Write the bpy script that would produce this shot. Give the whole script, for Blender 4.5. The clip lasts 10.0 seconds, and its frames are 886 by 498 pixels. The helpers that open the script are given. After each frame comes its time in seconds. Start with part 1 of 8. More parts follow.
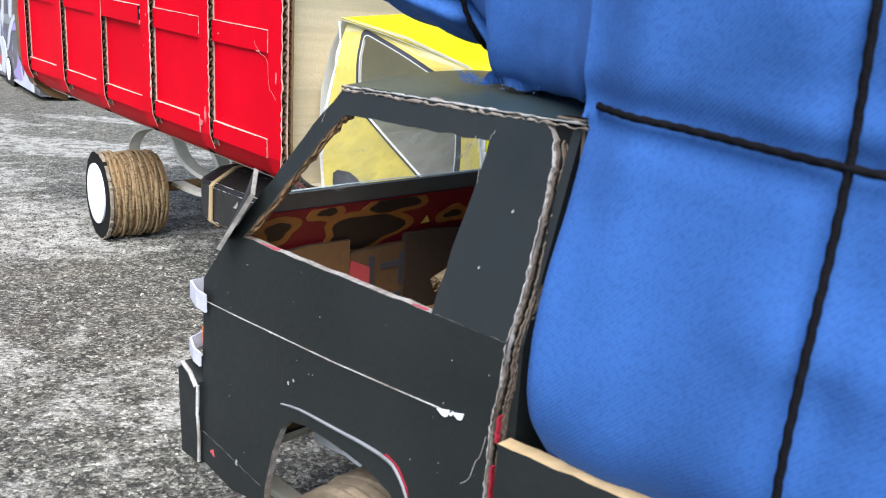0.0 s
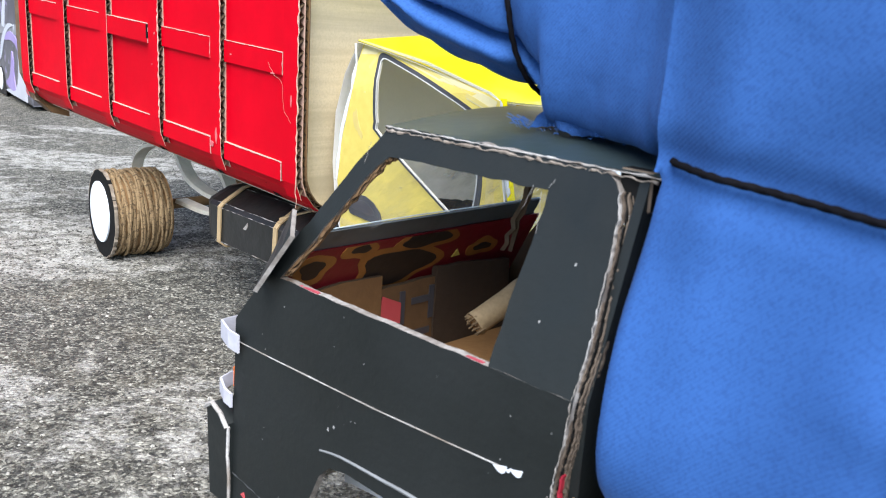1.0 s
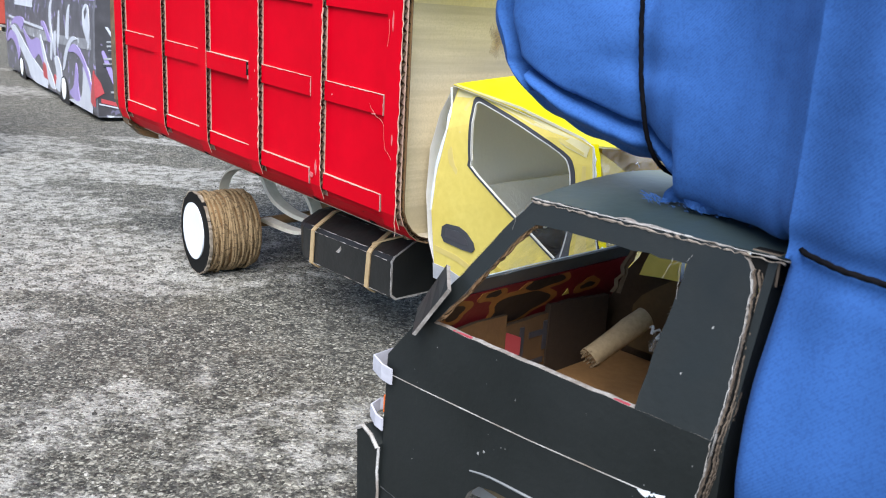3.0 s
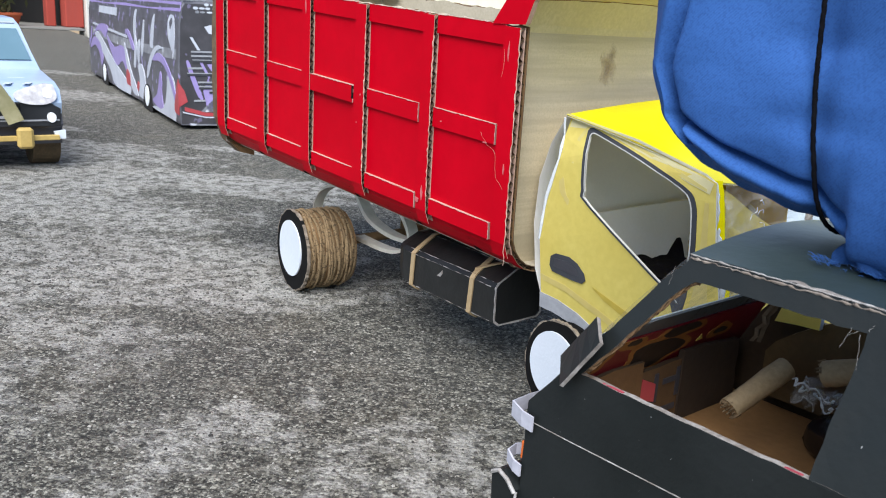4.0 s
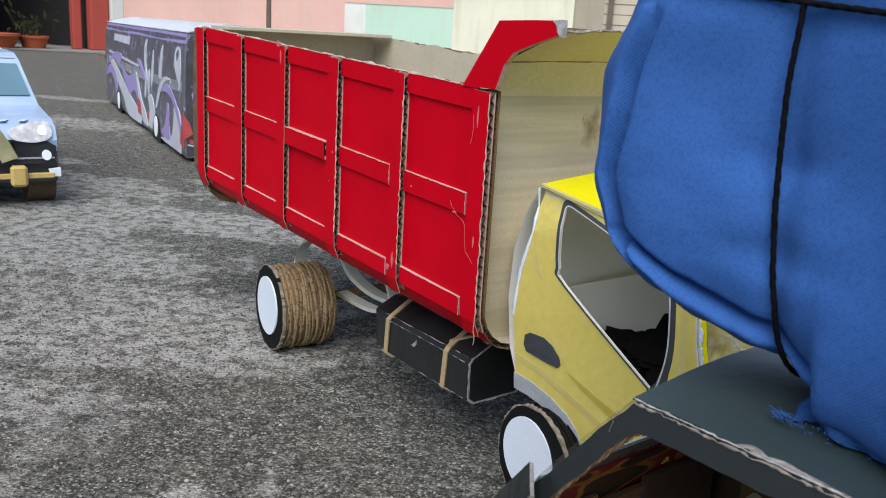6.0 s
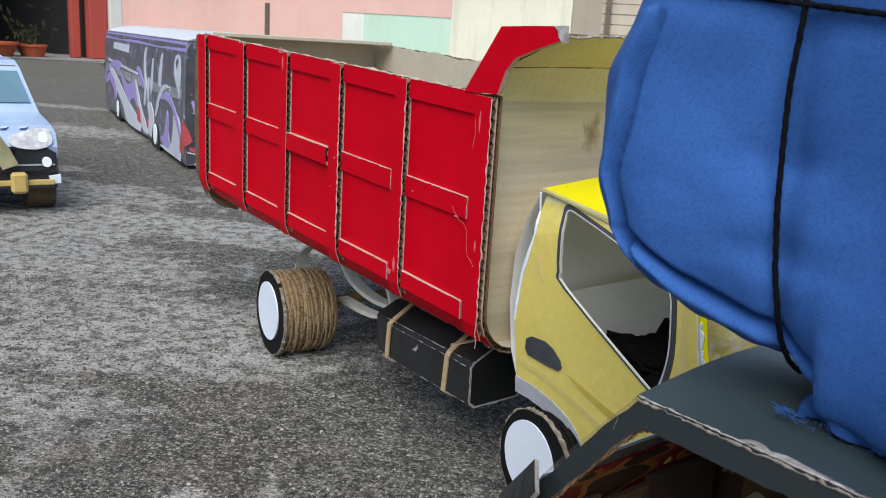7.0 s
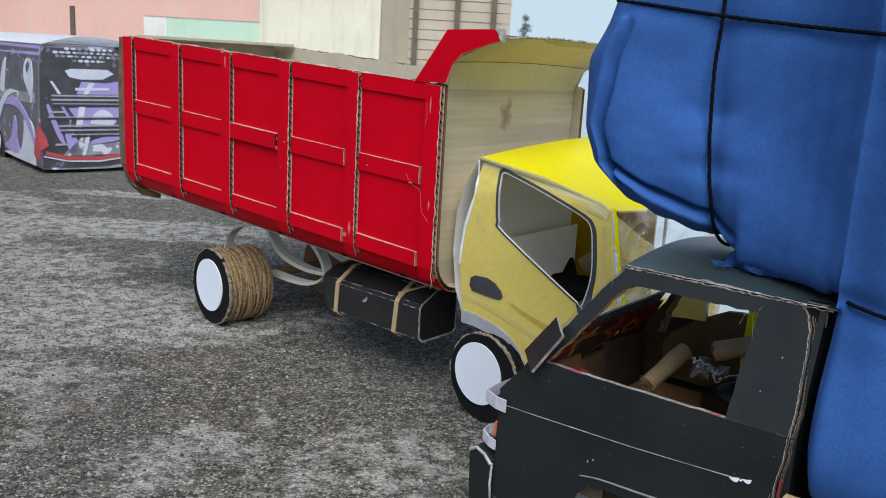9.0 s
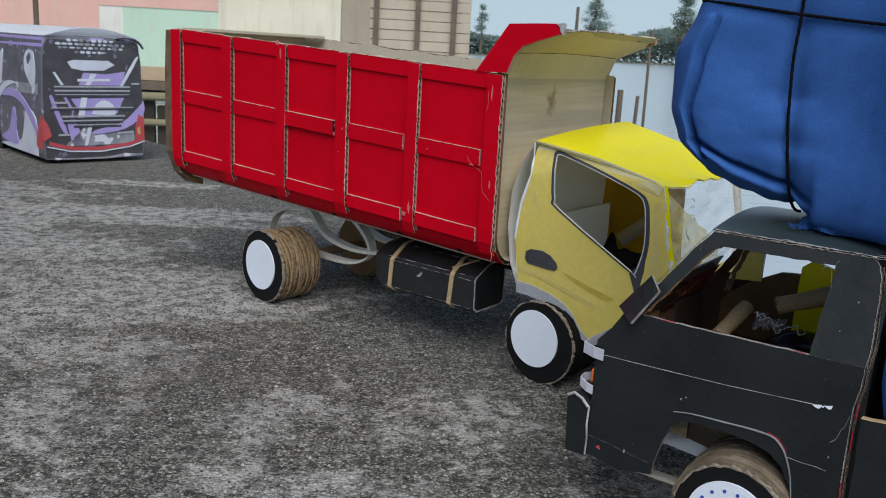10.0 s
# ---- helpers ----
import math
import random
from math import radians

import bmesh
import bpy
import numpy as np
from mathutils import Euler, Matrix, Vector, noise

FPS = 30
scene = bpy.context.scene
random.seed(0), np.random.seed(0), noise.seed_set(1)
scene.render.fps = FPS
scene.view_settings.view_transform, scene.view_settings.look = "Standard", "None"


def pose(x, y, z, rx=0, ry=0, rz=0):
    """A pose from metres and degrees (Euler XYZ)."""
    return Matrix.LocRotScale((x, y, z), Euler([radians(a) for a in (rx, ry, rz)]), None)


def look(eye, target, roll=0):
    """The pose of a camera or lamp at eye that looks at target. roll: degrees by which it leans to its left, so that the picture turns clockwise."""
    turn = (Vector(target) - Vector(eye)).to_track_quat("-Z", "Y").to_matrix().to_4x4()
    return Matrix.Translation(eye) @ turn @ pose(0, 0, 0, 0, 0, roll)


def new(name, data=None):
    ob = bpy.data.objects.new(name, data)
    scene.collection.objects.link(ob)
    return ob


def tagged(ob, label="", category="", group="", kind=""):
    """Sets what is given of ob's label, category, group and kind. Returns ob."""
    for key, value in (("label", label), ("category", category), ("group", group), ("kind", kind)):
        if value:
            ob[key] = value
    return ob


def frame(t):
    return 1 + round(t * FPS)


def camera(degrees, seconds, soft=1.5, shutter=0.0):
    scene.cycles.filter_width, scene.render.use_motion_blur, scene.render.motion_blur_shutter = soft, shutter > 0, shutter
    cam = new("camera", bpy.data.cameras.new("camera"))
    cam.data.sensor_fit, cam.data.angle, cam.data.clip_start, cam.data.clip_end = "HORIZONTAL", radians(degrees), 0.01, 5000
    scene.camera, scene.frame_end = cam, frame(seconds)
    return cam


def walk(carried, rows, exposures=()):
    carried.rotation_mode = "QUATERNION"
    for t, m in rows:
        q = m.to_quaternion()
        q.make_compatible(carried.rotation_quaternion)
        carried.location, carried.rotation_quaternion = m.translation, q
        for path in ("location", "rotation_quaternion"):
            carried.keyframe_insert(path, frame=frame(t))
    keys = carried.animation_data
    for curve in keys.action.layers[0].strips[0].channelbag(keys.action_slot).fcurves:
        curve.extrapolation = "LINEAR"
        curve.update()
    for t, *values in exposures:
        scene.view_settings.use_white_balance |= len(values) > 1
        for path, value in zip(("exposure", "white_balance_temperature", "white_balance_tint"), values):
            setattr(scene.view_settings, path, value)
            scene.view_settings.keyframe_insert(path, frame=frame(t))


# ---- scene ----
cam = camera(54.62, 10.0, 1.0)
PATH = [
    (0, (0.01817, 0.01625, 0.19650), (-0.02928, 0.49643, 0.06544), 3.557),
    (0.5, (0.02203, 0.03670, 0.19637), (-0.02185, 0.51783, 0.06757), 3.275),
    (1, (0.00057, 0.02276, 0.20445), (-0.04048, 0.50452, 0.07707), 3.772),
    (1.5, (-0.00008, 0.01467, 0.21047), (-0.04188, 0.49590, 0.08136), 3.365),
    (2, (-0.00499, 0.00852, 0.21524), (-0.04957, 0.48961, 0.08655), 3.420),
    (3.5, (-0.05135, -0.02507, 0.23879), (-0.12385, 0.45160, 0.10641), 3.304),
    (4, (-0.06671, -0.01994, 0.24650), (-0.15715, 0.45374, 0.11441), 3.359),
    (4.5, (-0.06999, -0.00723, 0.26691), (-0.16689, 0.46543, 0.13573), 3.337),
    (5, (-0.06976, 0.00867, 0.27902), (-0.17176, 0.48085, 0.15001), 3.386),
    (5.5, (-0.06108, 0.01790, 0.28181), (-0.16742, 0.49015, 0.15664), 3.324),
    (6, (-0.04372, 0.03216, 0.27110), (-0.14964, 0.50529, 0.14890), 3.430),
    (7.5, (-0.04889, 0.01798, 0.26685), (-0.15382, 0.49318, 0.15206), 3.511),
    (8, (-0.06657, -0.00402, 0.26106), (-0.16966, 0.47197, 0.14791), 3.525),
    (8.5, (-0.07999, -0.04406, 0.25740), (-0.15288, 0.43782, 0.14566), 3.214),
    (9, (-0.11909, -0.10703, 0.25966), (-0.11904, 0.38109, 0.15130), 3.319),
    (9.5, (-0.16454, -0.14033, 0.25952), (-0.14701, 0.34718, 0.14985), 3.253),
    (10, (-0.19673, -0.16322, 0.25707), (-0.17317, 0.32332, 0.14427), 3.181),
]
EXPOSURES = [(0.0, 2.02), (2.2, 1.95), (3.5, 1.63), (5.5, 1.04), (8.5, 1.05), (9.2, 0.86), (10.0, 0.65)]
cam.data.dof.use_dof, cam.data.dof.focus_distance, cam.data.dof.aperture_fstop = True, 0.5, 48.0
walk(cam, [(t, look(eye, target, roll)) for t, eye, target, roll in PATH], EXPOSURES)

# ---------------------------------------------------------------- world and sun
world = bpy.data.worlds.new("overcast_sky")
scene.world = world
world.use_nodes = True
wn, wl = world.node_tree.nodes, world.node_tree.links
sky = wn.new("ShaderNodeTexSky")
sky.sky_type = "NISHITA"
sky.sun_disc = False
sky.sun_elevation, sky.sun_rotation = radians(52.5), radians(179)
sky.air_density, sky.dust_density, sky.ozone_density = 1.0, 0.0, 3.0
background = wn["Background"]
background.inputs["Strength"].default_value = 0.066
# a thin overcast greys the blue
grey = wn.new("ShaderNodeHueSaturation")
grey.inputs["Saturation"].default_value = 0.82
wl.new(sky.outputs["Color"], grey.inputs["Color"])
veil = wn.new("ShaderNodeMix")
veil.data_type, veil.blend_type = "RGBA", "DARKEN"
veil.inputs[0].default_value, veil.inputs[7].default_value = 1.0, (4.6, 5.9, 6.8, 1.0)
wl.new(grey.outputs["Color"], veil.inputs[6])
wl.new(veil.outputs[2], background.inputs["Color"])
sun = new("sun", bpy.data.lights.new("sun", "SUN"))
sun.data.energy, sun.data.angle, sun.data.color = 2.3, radians(55), (1.0, 0.985, 0.975)
sun.matrix_world = look((0.1, -4.6, 6.0), (0, 0, 0))

# ---------------------------------------------------------------- materials
def nodes_of(name):
    m = bpy.data.materials.new(name)
    m.use_nodes = True
    nt = m.node_tree
    return m, nt, nt.nodes["Principled BSDF"]


def noise_node(nt, scale, detail=4.0, rough=0.55, stretch=None, kind="Object"):
    co = nt.nodes.new("ShaderNodeTexCoord")
    n = nt.nodes.new("ShaderNodeTexNoise")
    n.inputs["Scale"].default_value, n.inputs["Detail"].default_value, n.inputs["Roughness"].default_value = scale, detail, rough
    src = co.outputs[kind]
    if stretch:
        mp = nt.nodes.new("ShaderNodeMapping")
        mp.inputs["Scale"].default_value = stretch
        nt.links.new(src, mp.inputs["Vector"])
        src = mp.outputs["Vector"]
    nt.links.new(src, n.inputs["Vector"])
    return n.outputs["Fac"]


def ramp(nt, fac, stops):
    r = nt.nodes.new("ShaderNodeValToRGB")
    el = r.color_ramp.elements
    while len(el) < len(stops):
        el.new(0.5)
    for e, (p, c) in zip(el, stops):
        e.position, e.color = p, (*c, 1.0) if len(c) == 3 else c
    nt.links.new(fac, r.inputs["Fac"])
    return r.outputs["Color"]


def mix(nt, fac, a, b, mode="MIX"):
    m = nt.nodes.new("ShaderNodeMix")
    m.data_type, m.blend_type = "RGBA", mode
    for key, v in ((0, fac), (6, a), (7, b)):
        if hasattr(v, "is_linked"):
            nt.links.new(v, m.inputs[key])
        elif key == 0:
            m.inputs[key].default_value = v
        else:
            m.inputs[key].default_value = (*v, 1.0)
    return m.outputs[2]


def bump(nt, bsdf, height, strength=0.3, distance=0.001):
    b = nt.nodes.new("ShaderNodeBump")
    b.inputs["Strength"].default_value, b.inputs["Distance"].default_value = strength, distance
    nt.links.new(height, b.inputs["Height"])
    nt.links.new(b.outputs["Normal"], bsdf.inputs["Normal"])


def plain(name, a, b, fine=400.0, coarse=25.0, rough=0.6, grain=0.15, relief=0.0004, specks=None, metal=0.0, spec=0.4, thin=0.0):
    """Colour that drifts from a to b at a coarse and a fine scale, with a fine relief; specks: (colour, threshold, scale)."""
    m, nt, p = nodes_of(name)
    big, small = noise_node(nt, coarse, 5.0), noise_node(nt, fine, 3.0)
    col = mix(nt, ramp(nt, big, ((0.3, (0, 0, 0)), (0.7, (1, 1, 1)))), a, b)
    dark = tuple(v * (1 - grain) for v in b)
    col = mix(nt, ramp(nt, small, ((0.35, (1, 1, 1)), (0.65, (0, 0, 0)))), col, mix(nt, 0.5, col, dark))
    if specks:
        c, th, sc = specks
        col = mix(nt, ramp(nt, noise_node(nt, sc, 2.0), ((th, (0, 0, 0)), (th + 0.02, (1, 1, 1)))), col, c)
    nt.links.new(col, p.inputs["Base Color"])
    p.inputs["Roughness"].default_value, p.inputs["Metallic"].default_value = rough, metal
    p.inputs["Specular IOR Level"].default_value = spec
    bump(nt, p, small, 0.5, relief)
    if thin:
        # paper that lets some light through
        t, mx = nt.nodes.new("ShaderNodeBsdfTranslucent"), nt.nodes.new("ShaderNodeMixShader")
        nt.links.new(col, t.inputs["Color"])
        mx.inputs["Fac"].default_value = thin
        nt.links.new(p.outputs["BSDF"], mx.inputs[1])
        nt.links.new(t.outputs["BSDF"], mx.inputs[2])
        nt.links.new(mx.outputs["Shader"], nt.nodes["Material Output"].inputs["Surface"])
    return m


def fluted(name, a, b, pitch, axis, rough=0.8):
    """Kraft board whose flutes show through as faint stripes along one axis."""
    m, nt, p = nodes_of(name)
    co = nt.nodes.new("ShaderNodeTexCoord")
    w = nt.nodes.new("ShaderNodeTexWave")
    w.wave_type, w.bands_direction = "BANDS", axis
    w.inputs["Scale"].default_value = 0.3142 / pitch
    w.inputs["Distortion"].default_value, w.inputs["Detail"].default_value, w.inputs["Detail Scale"].default_value = 0.6, 2.0, 0.6
    nt.links.new(co.outputs["Object"], w.inputs["Vector"])
    big, small = noise_node(nt, 18.0, 5.0), noise_node(nt, 700.0, 3.0, 0.7)
    col = mix(nt, ramp(nt, big, ((0.3, (0, 0, 0)), (0.7, (1, 1, 1)))), a, b)
    col = mix(nt, mix(nt, 0.13, (0, 0, 0), w.outputs["Color"]), col, tuple(v * 0.72 for v in a))
    col = mix(nt, ramp(nt, small, ((0.42, (0, 0, 0)), (0.7, (0.4, 0.4, 0.4)))), col, tuple(v * 0.6 for v in a))
    streak = noise_node(nt, 14.0, 4.0, 0.6, (0.25, 0.25, 6.0))
    col = mix(nt, ramp(nt, streak, ((0.42, (0, 0, 0)), (0.60, (0.7, 0.7, 0.7)))), col, tuple(v * 0.72 for v in b))
    nt.links.new(col, p.inputs["Base Color"])
    p.inputs["Roughness"].default_value = rough
    bump(nt, p, w.outputs["Fac"], 0.12, 0.0005)
    return m


RED = plain("red_gloss_paper", (0.55, 0.0, 0.011), (0.48, 0.0, 0.009), 90, 12, 0.5, 0.06, 0.0002, spec=0.07)
RED_EDGE = plain("scuffed_paper_edge", (0.58, 0.42, 0.34), (0.42, 0.25, 0.2), 500, 60, 0.85)
KRAFT = fluted("kraft_board", (0.64, 0.55, 0.375), (0.57, 0.485, 0.32), 0.0063, "Z")
KRAFT_GREY = plain("greyish_kraft_board", (0.52, 0.465, 0.36), (0.45, 0.40, 0.30), 500, 30, 0.85)
KRAFT_BROWN = plain("brown_kraft_board", (0.27, 0.16, 0.075), (0.21, 0.12, 0.05), 500, 40, 0.85)
KRAFT_PALE = plain("pale_kraft_board", (0.36, 0.29, 0.19), (0.27, 0.21, 0.13), 500, 40, 0.85)
FLUTE = plain("torn_flute_paper", (0.20, 0.135, 0.08), (0.085, 0.052, 0.03), 600, 80, 0.9)
BLACK = plain("black_paper", (0.0086, 0.0108, 0.0110), (0.0142, 0.0170, 0.0172), 300, 14, 0.46, 0.2, 0.0003, ((0.15, 0.16, 0.165), 0.80, 420), spec=0.32)
# rubbed and greasy places give the black paper an uneven sheen
nt = BLACK.node_tree
nt.links.new(ramp(nt, noise_node(nt, 26.0, 5.0, 0.65), ((0.35, (0.34, 0.34, 0.34)), (0.65, (0.62, 0.62, 0.62)))), nt.nodes["Principled BSDF"].inputs["Roughness"])
BLACK_MATT = plain("matt_black_board", (0.006, 0.006, 0.006), (0.011, 0.011, 0.011), 300, 25, 0.8, spec=0.1)
WORN = plain("worn_white_edge", (0.56, 0.56, 0.56), (0.20, 0.17, 0.145), 700, 110, 0.85)
WHITE = plain("white_paper", (0.72, 0.77, 0.84), (0.66, 0.71, 0.78), 500, 30, 0.7, 0.05)
WHITE_CARD = plain("white_card_back", (0.80, 0.78, 0.73), (0.76, 0.74, 0.68), 400, 30, 0.75, 0.08, thin=0.85)
YELLOW = plain("printed_yellow_paper", (0.84, 0.71, 0.21), (0.77, 0.63, 0.15), 200, 14, 0.36, 0.06, 0.0002, spec=0.3, thin=0.32)
YELLOW_PALE = plain("pale_yellow_print", (0.80, 0.70, 0.29), (0.74, 0.63, 0.22), 200, 20, 0.36, 0.05, 0.0002, spec=0.3, thin=0.3)
YELLOW_LIGHT = plain("highlight_print", (0.82, 0.71, 0.30), (0.77, 0.65, 0.22), 200, 20, 0.34, 0.05, 0.0002, spec=0.3, thin=0.4)
YELLOW_ROOF = plain("bright_yellow_sheet", (0.92, 0.84, 0.0), (0.88, 0.78, 0.0), 150, 14, 0.36, 0.03, 0.0002, spec=0.3, thin=0.22)
GREY_PRINT = plain("grey_print", (0.040, 0.043, 0.050), (0.062, 0.065, 0.074), 300, 40, 0.5, 0.15, spec=0.12)
SILVER_WHITE = plain("greyish_white_edge", (0.62, 0.62, 0.60), (0.42, 0.42, 0.40), 400, 60, 0.7)
SILVER = plain("silver_print", (0.42, 0.43, 0.45), (0.32, 0.33, 0.36), 300, 60, 0.35)
DARK_PRINT = plain("dark_print", (0.035, 0.035, 0.045), (0.06, 0.06, 0.07), 300, 40, 0.35)
RUBBER = plain("tan_rubber_band", (0.50, 0.37, 0.21), (0.42, 0.30, 0.16), 300, 60, 0.6)
NYLON = plain("cream_plastic_strip", (0.86, 0.82, 0.72), (0.78, 0.73, 0.60), 200, 40, 0.4)
# dark specks in the jute colour stand for shaded pits between windings
JUTE = plain("jute_twine", (0.34, 0.24, 0.13), (0.23, 0.155, 0.08), 700, 160, 0.95, 0.4, 0.0014, ((0.10, 0.065, 0.034), 0.58, 460))
YARN = plain("black_yarn", (0.004, 0.004, 0.006), (0.008, 0.008, 0.010), 1500, 200, 0.95, 0.3, 0.0008, spec=0.05)
TAPE_YELLOW = plain("yellow_tape", (0.55, 0.40, 0.14), (0.48, 0.33, 0.1), 200, 40, 0.45)
ORANGE = plain("orange_sticker", (0.75, 0.16, 0.03), (0.65, 0.13, 0.02), 200, 60, 0.5)
PURPLE = plain("purple_print", (0.32, 0.25, 0.56), (0.40, 0.33, 0.62), 80, 20, 0.4, 0.1)
BUS_DARK = plain("dark_bus_print", (0.075, 0.075, 0.088), (0.17, 0.17, 0.195), 60, 30, 0.38, 0.2, 0.0004, ((0.30, 0.27, 0.46), 0.62, 34))
BUS_GREY = plain("grey_bus_print", (0.42, 0.435, 0.47), (0.20, 0.205, 0.23), 60, 26, 0.4, 0.2, 0.0004, ((0.58, 0.60, 0.66), 0.6, 30))
BUS_PALE = plain("pale_bus_print", (0.70, 0.73, 0.80), (0.52, 0.55, 0.63), 60, 30, 0.4, 0.15)
BUS_WHITE = plain("bus_roof_white", (0.90, 0.92, 0.95), (0.86, 0.89, 0.92), 60, 10, 0.6, 0.03, spec=0.05)
BUS_TAIL = plain("blackish_tail_print", (0.036, 0.034, 0.037), (0.080, 0.075, 0.084), 60, 30, 0.38, 0.2, 0.0003, ((0.16, 0.145, 0.22), 0.66, 40))
LAMP_RED = plain("red_lamp_print", (0.52, 0.09, 0.10), (0.45, 0.06, 0.07), 60, 20, 0.35)
CAR_BLUE = plain("pale_blue_print", (0.30, 0.41, 0.58), (0.40, 0.50, 0.66), 60, 25, 0.3, 0.1)
CAR_WHITE = plain("white_blue_print", (0.62, 0.67, 0.72), (0.55, 0.61, 0.67), 60, 14, 0.35, 0.08)
GLASS_PRINT = plain("printed_windscreen", (0.09, 0.17, 0.22), (0.14, 0.24, 0.3), 40, 10, 0.2, 0.1)
MUD = plain("muddy_tread", (0.13, 0.085, 0.045), (0.08, 0.055, 0.03), 400, 60, 0.95, 0.3)
# near-black that puts the shade of hollows into the colour
DARK_VOID = plain("interior_shade", (0.012, 0.012, 0.013), (0.02, 0.018, 0.018), 10, 2, 0.9)
TIMBER = plain("weathered_timber", (0.17, 0.13, 0.09), (0.10, 0.08, 0.06), 40, 5, 0.9)
ROUND = plain("peeled_stick", (0.38, 0.285, 0.165), (0.29, 0.21, 0.115), 500, 60, 0.8, 0.3)


def clear_film(name, tint, rough=0.12, thinnest=0.04, thickest=0.22):
    m, nt, p = nodes_of(name)
    p.inputs["Base Color"].default_value = (*tint, 1.0)
    p.inputs["Roughness"].default_value = rough
    p.inputs["Alpha"].default_value = 0.30
    streak = noise_node(nt, 60.0, 4.0, 0.6)
    nt.links.new(ramp(nt, streak, ((0.35, (thinnest,) * 3), (0.8, (thickest,) * 3))), p.inputs["Alpha"])
    bump(nt, p, noise_node(nt, 40.0, 2.0), 0.4, 0.002)
    return m


FILM = clear_film("clear_plastic_film", (0.82, 0.88, 0.9), 0.1, 0.08, 0.42)
AMBER_FILM = clear_film("yellow_tinted_film", (0.62, 0.52, 0.10), 0.25, 0.5, 0.8)
# kraft darkened to hold the shade inside the black cab
SHADED_KRAFT = plain("shaded_kraft", (0.06, 0.036, 0.018), (0.04, 0.024, 0.012), 400, 40, 0.85)


def cloth_material():
    m, nt, p = nodes_of("blue_twill_cloth")
    co = nt.nodes.new("ShaderNodeTexCoord")
    w = nt.nodes.new("ShaderNodeTexWave")
    w.wave_type, w.bands_direction = "BANDS", "DIAGONAL"
    w.inputs["Scale"].default_value = 560.0
    w.inputs["Distortion"].default_value, w.inputs["Detail"].default_value, w.inputs["Detail Scale"].default_value = 1.6, 3.0, 0.6
    flat_map = nt.nodes.new("ShaderNodeMapping")
    flat_map.inputs["Scale"].default_value = (1.0, 0.3, -1.0)
    nt.links.new(co.outputs["Object"], flat_map.inputs["Vector"])
    nt.links.new(flat_map.outputs["Vector"], w.inputs["Vector"])
    big, small, weave = noise_node(nt, 9.0, 4.0), noise_node(nt, 260.0, 3.0), noise_node(nt, 1100.0, 2.0, 0.6)
    col = mix(nt, big, (0.0225, 0.081, 0.268), (0.034, 0.109, 0.326))
    col = mix(nt, ramp(nt, weave, ((0.38, (0.36, 0.36, 0.36)), (0.52, (0, 0, 0)))), col, (0.016, 0.05, 0.18))
    col = mix(nt, mix(nt, 0.07, (0, 0, 0), w.outputs["Color"]), col, (0.06, 0.155, 0.42))
    col = mix(nt, ramp(nt, small, ((0.64, (0, 0, 0)), (0.72, (0.08, 0.08, 0.08)))), col, (0.012, 0.035, 0.14))
    nt.links.new(col, p.inputs["Base Color"])
    p.inputs["Roughness"].default_value = 0.85
    p.inputs["Specular IOR Level"].default_value = 0.15
    p.inputs["Sheen Weight"].default_value, p.inputs["Sheen Roughness"].default_value = 0.03, 0.5
    p.inputs["Sheen Tint"].default_value = (0.5, 0.65, 1.0, 1.0)
    bump(nt, p, w.outputs["Fac"], 0.14, 0.0003)
    return m


CLOTH = cloth_material()


# pale scuffed places of the concrete: x, y, half length, half width in metres, strength
SCUFFS = [(-0.85, 1.03, 0.20, 0.10, 0.9), (-0.60, 1.10, 0.30, 0.045, 1.0), (-0.52, 1.04, 0.15, 0.03, 1.0), (-0.50, 0.71, 0.26, 0.085, 0.75), (-0.575, 0.686, 0.035, 0.013, 1.0),
          (-0.37, 0.63, 0.08, 0.035, 0.7), (-0.155, 0.43, 0.055, 0.03, 0.45), (-0.13, 0.385, 0.05, 0.03, 0.35), (-1.10, 1.41, 0.09, 0.025, 0.9), (-0.65, 1.35, 0.16, 0.03, 0.8),
          (-1.84, 2.43, 0.2, 0.05, 0.8), (-0.275, 0.40, 0.07, 0.045, 0.3), (-1.5, 1.9, 0.4, 0.12, 0.5), (-0.62, 0.36, 0.16, 0.08, 0.4), (-0.02, 0.32, 0.06, 0.03, 0.6), (-0.80, 1.00, 0.16, 0.16, 0.9),
          (-0.54, 0.72, 0.11, 0.09, 0.9), (-0.52, 0.61, 0.13, 0.04, 0.8), (-0.45, 0.40, 0.07, 0.09, 0.28), (-0.25, 0.31, 0.09, 0.03, 0.25), (-0.62, 0.52, 0.12, 0.08, 0.5),
          (-0.68, 0.86, 0.22, 0.10, 0.62), (-0.95, 1.22, 0.25, 0.10, 0.6), (-0.45, 0.52, 0.10, 0.05, 0.5)]


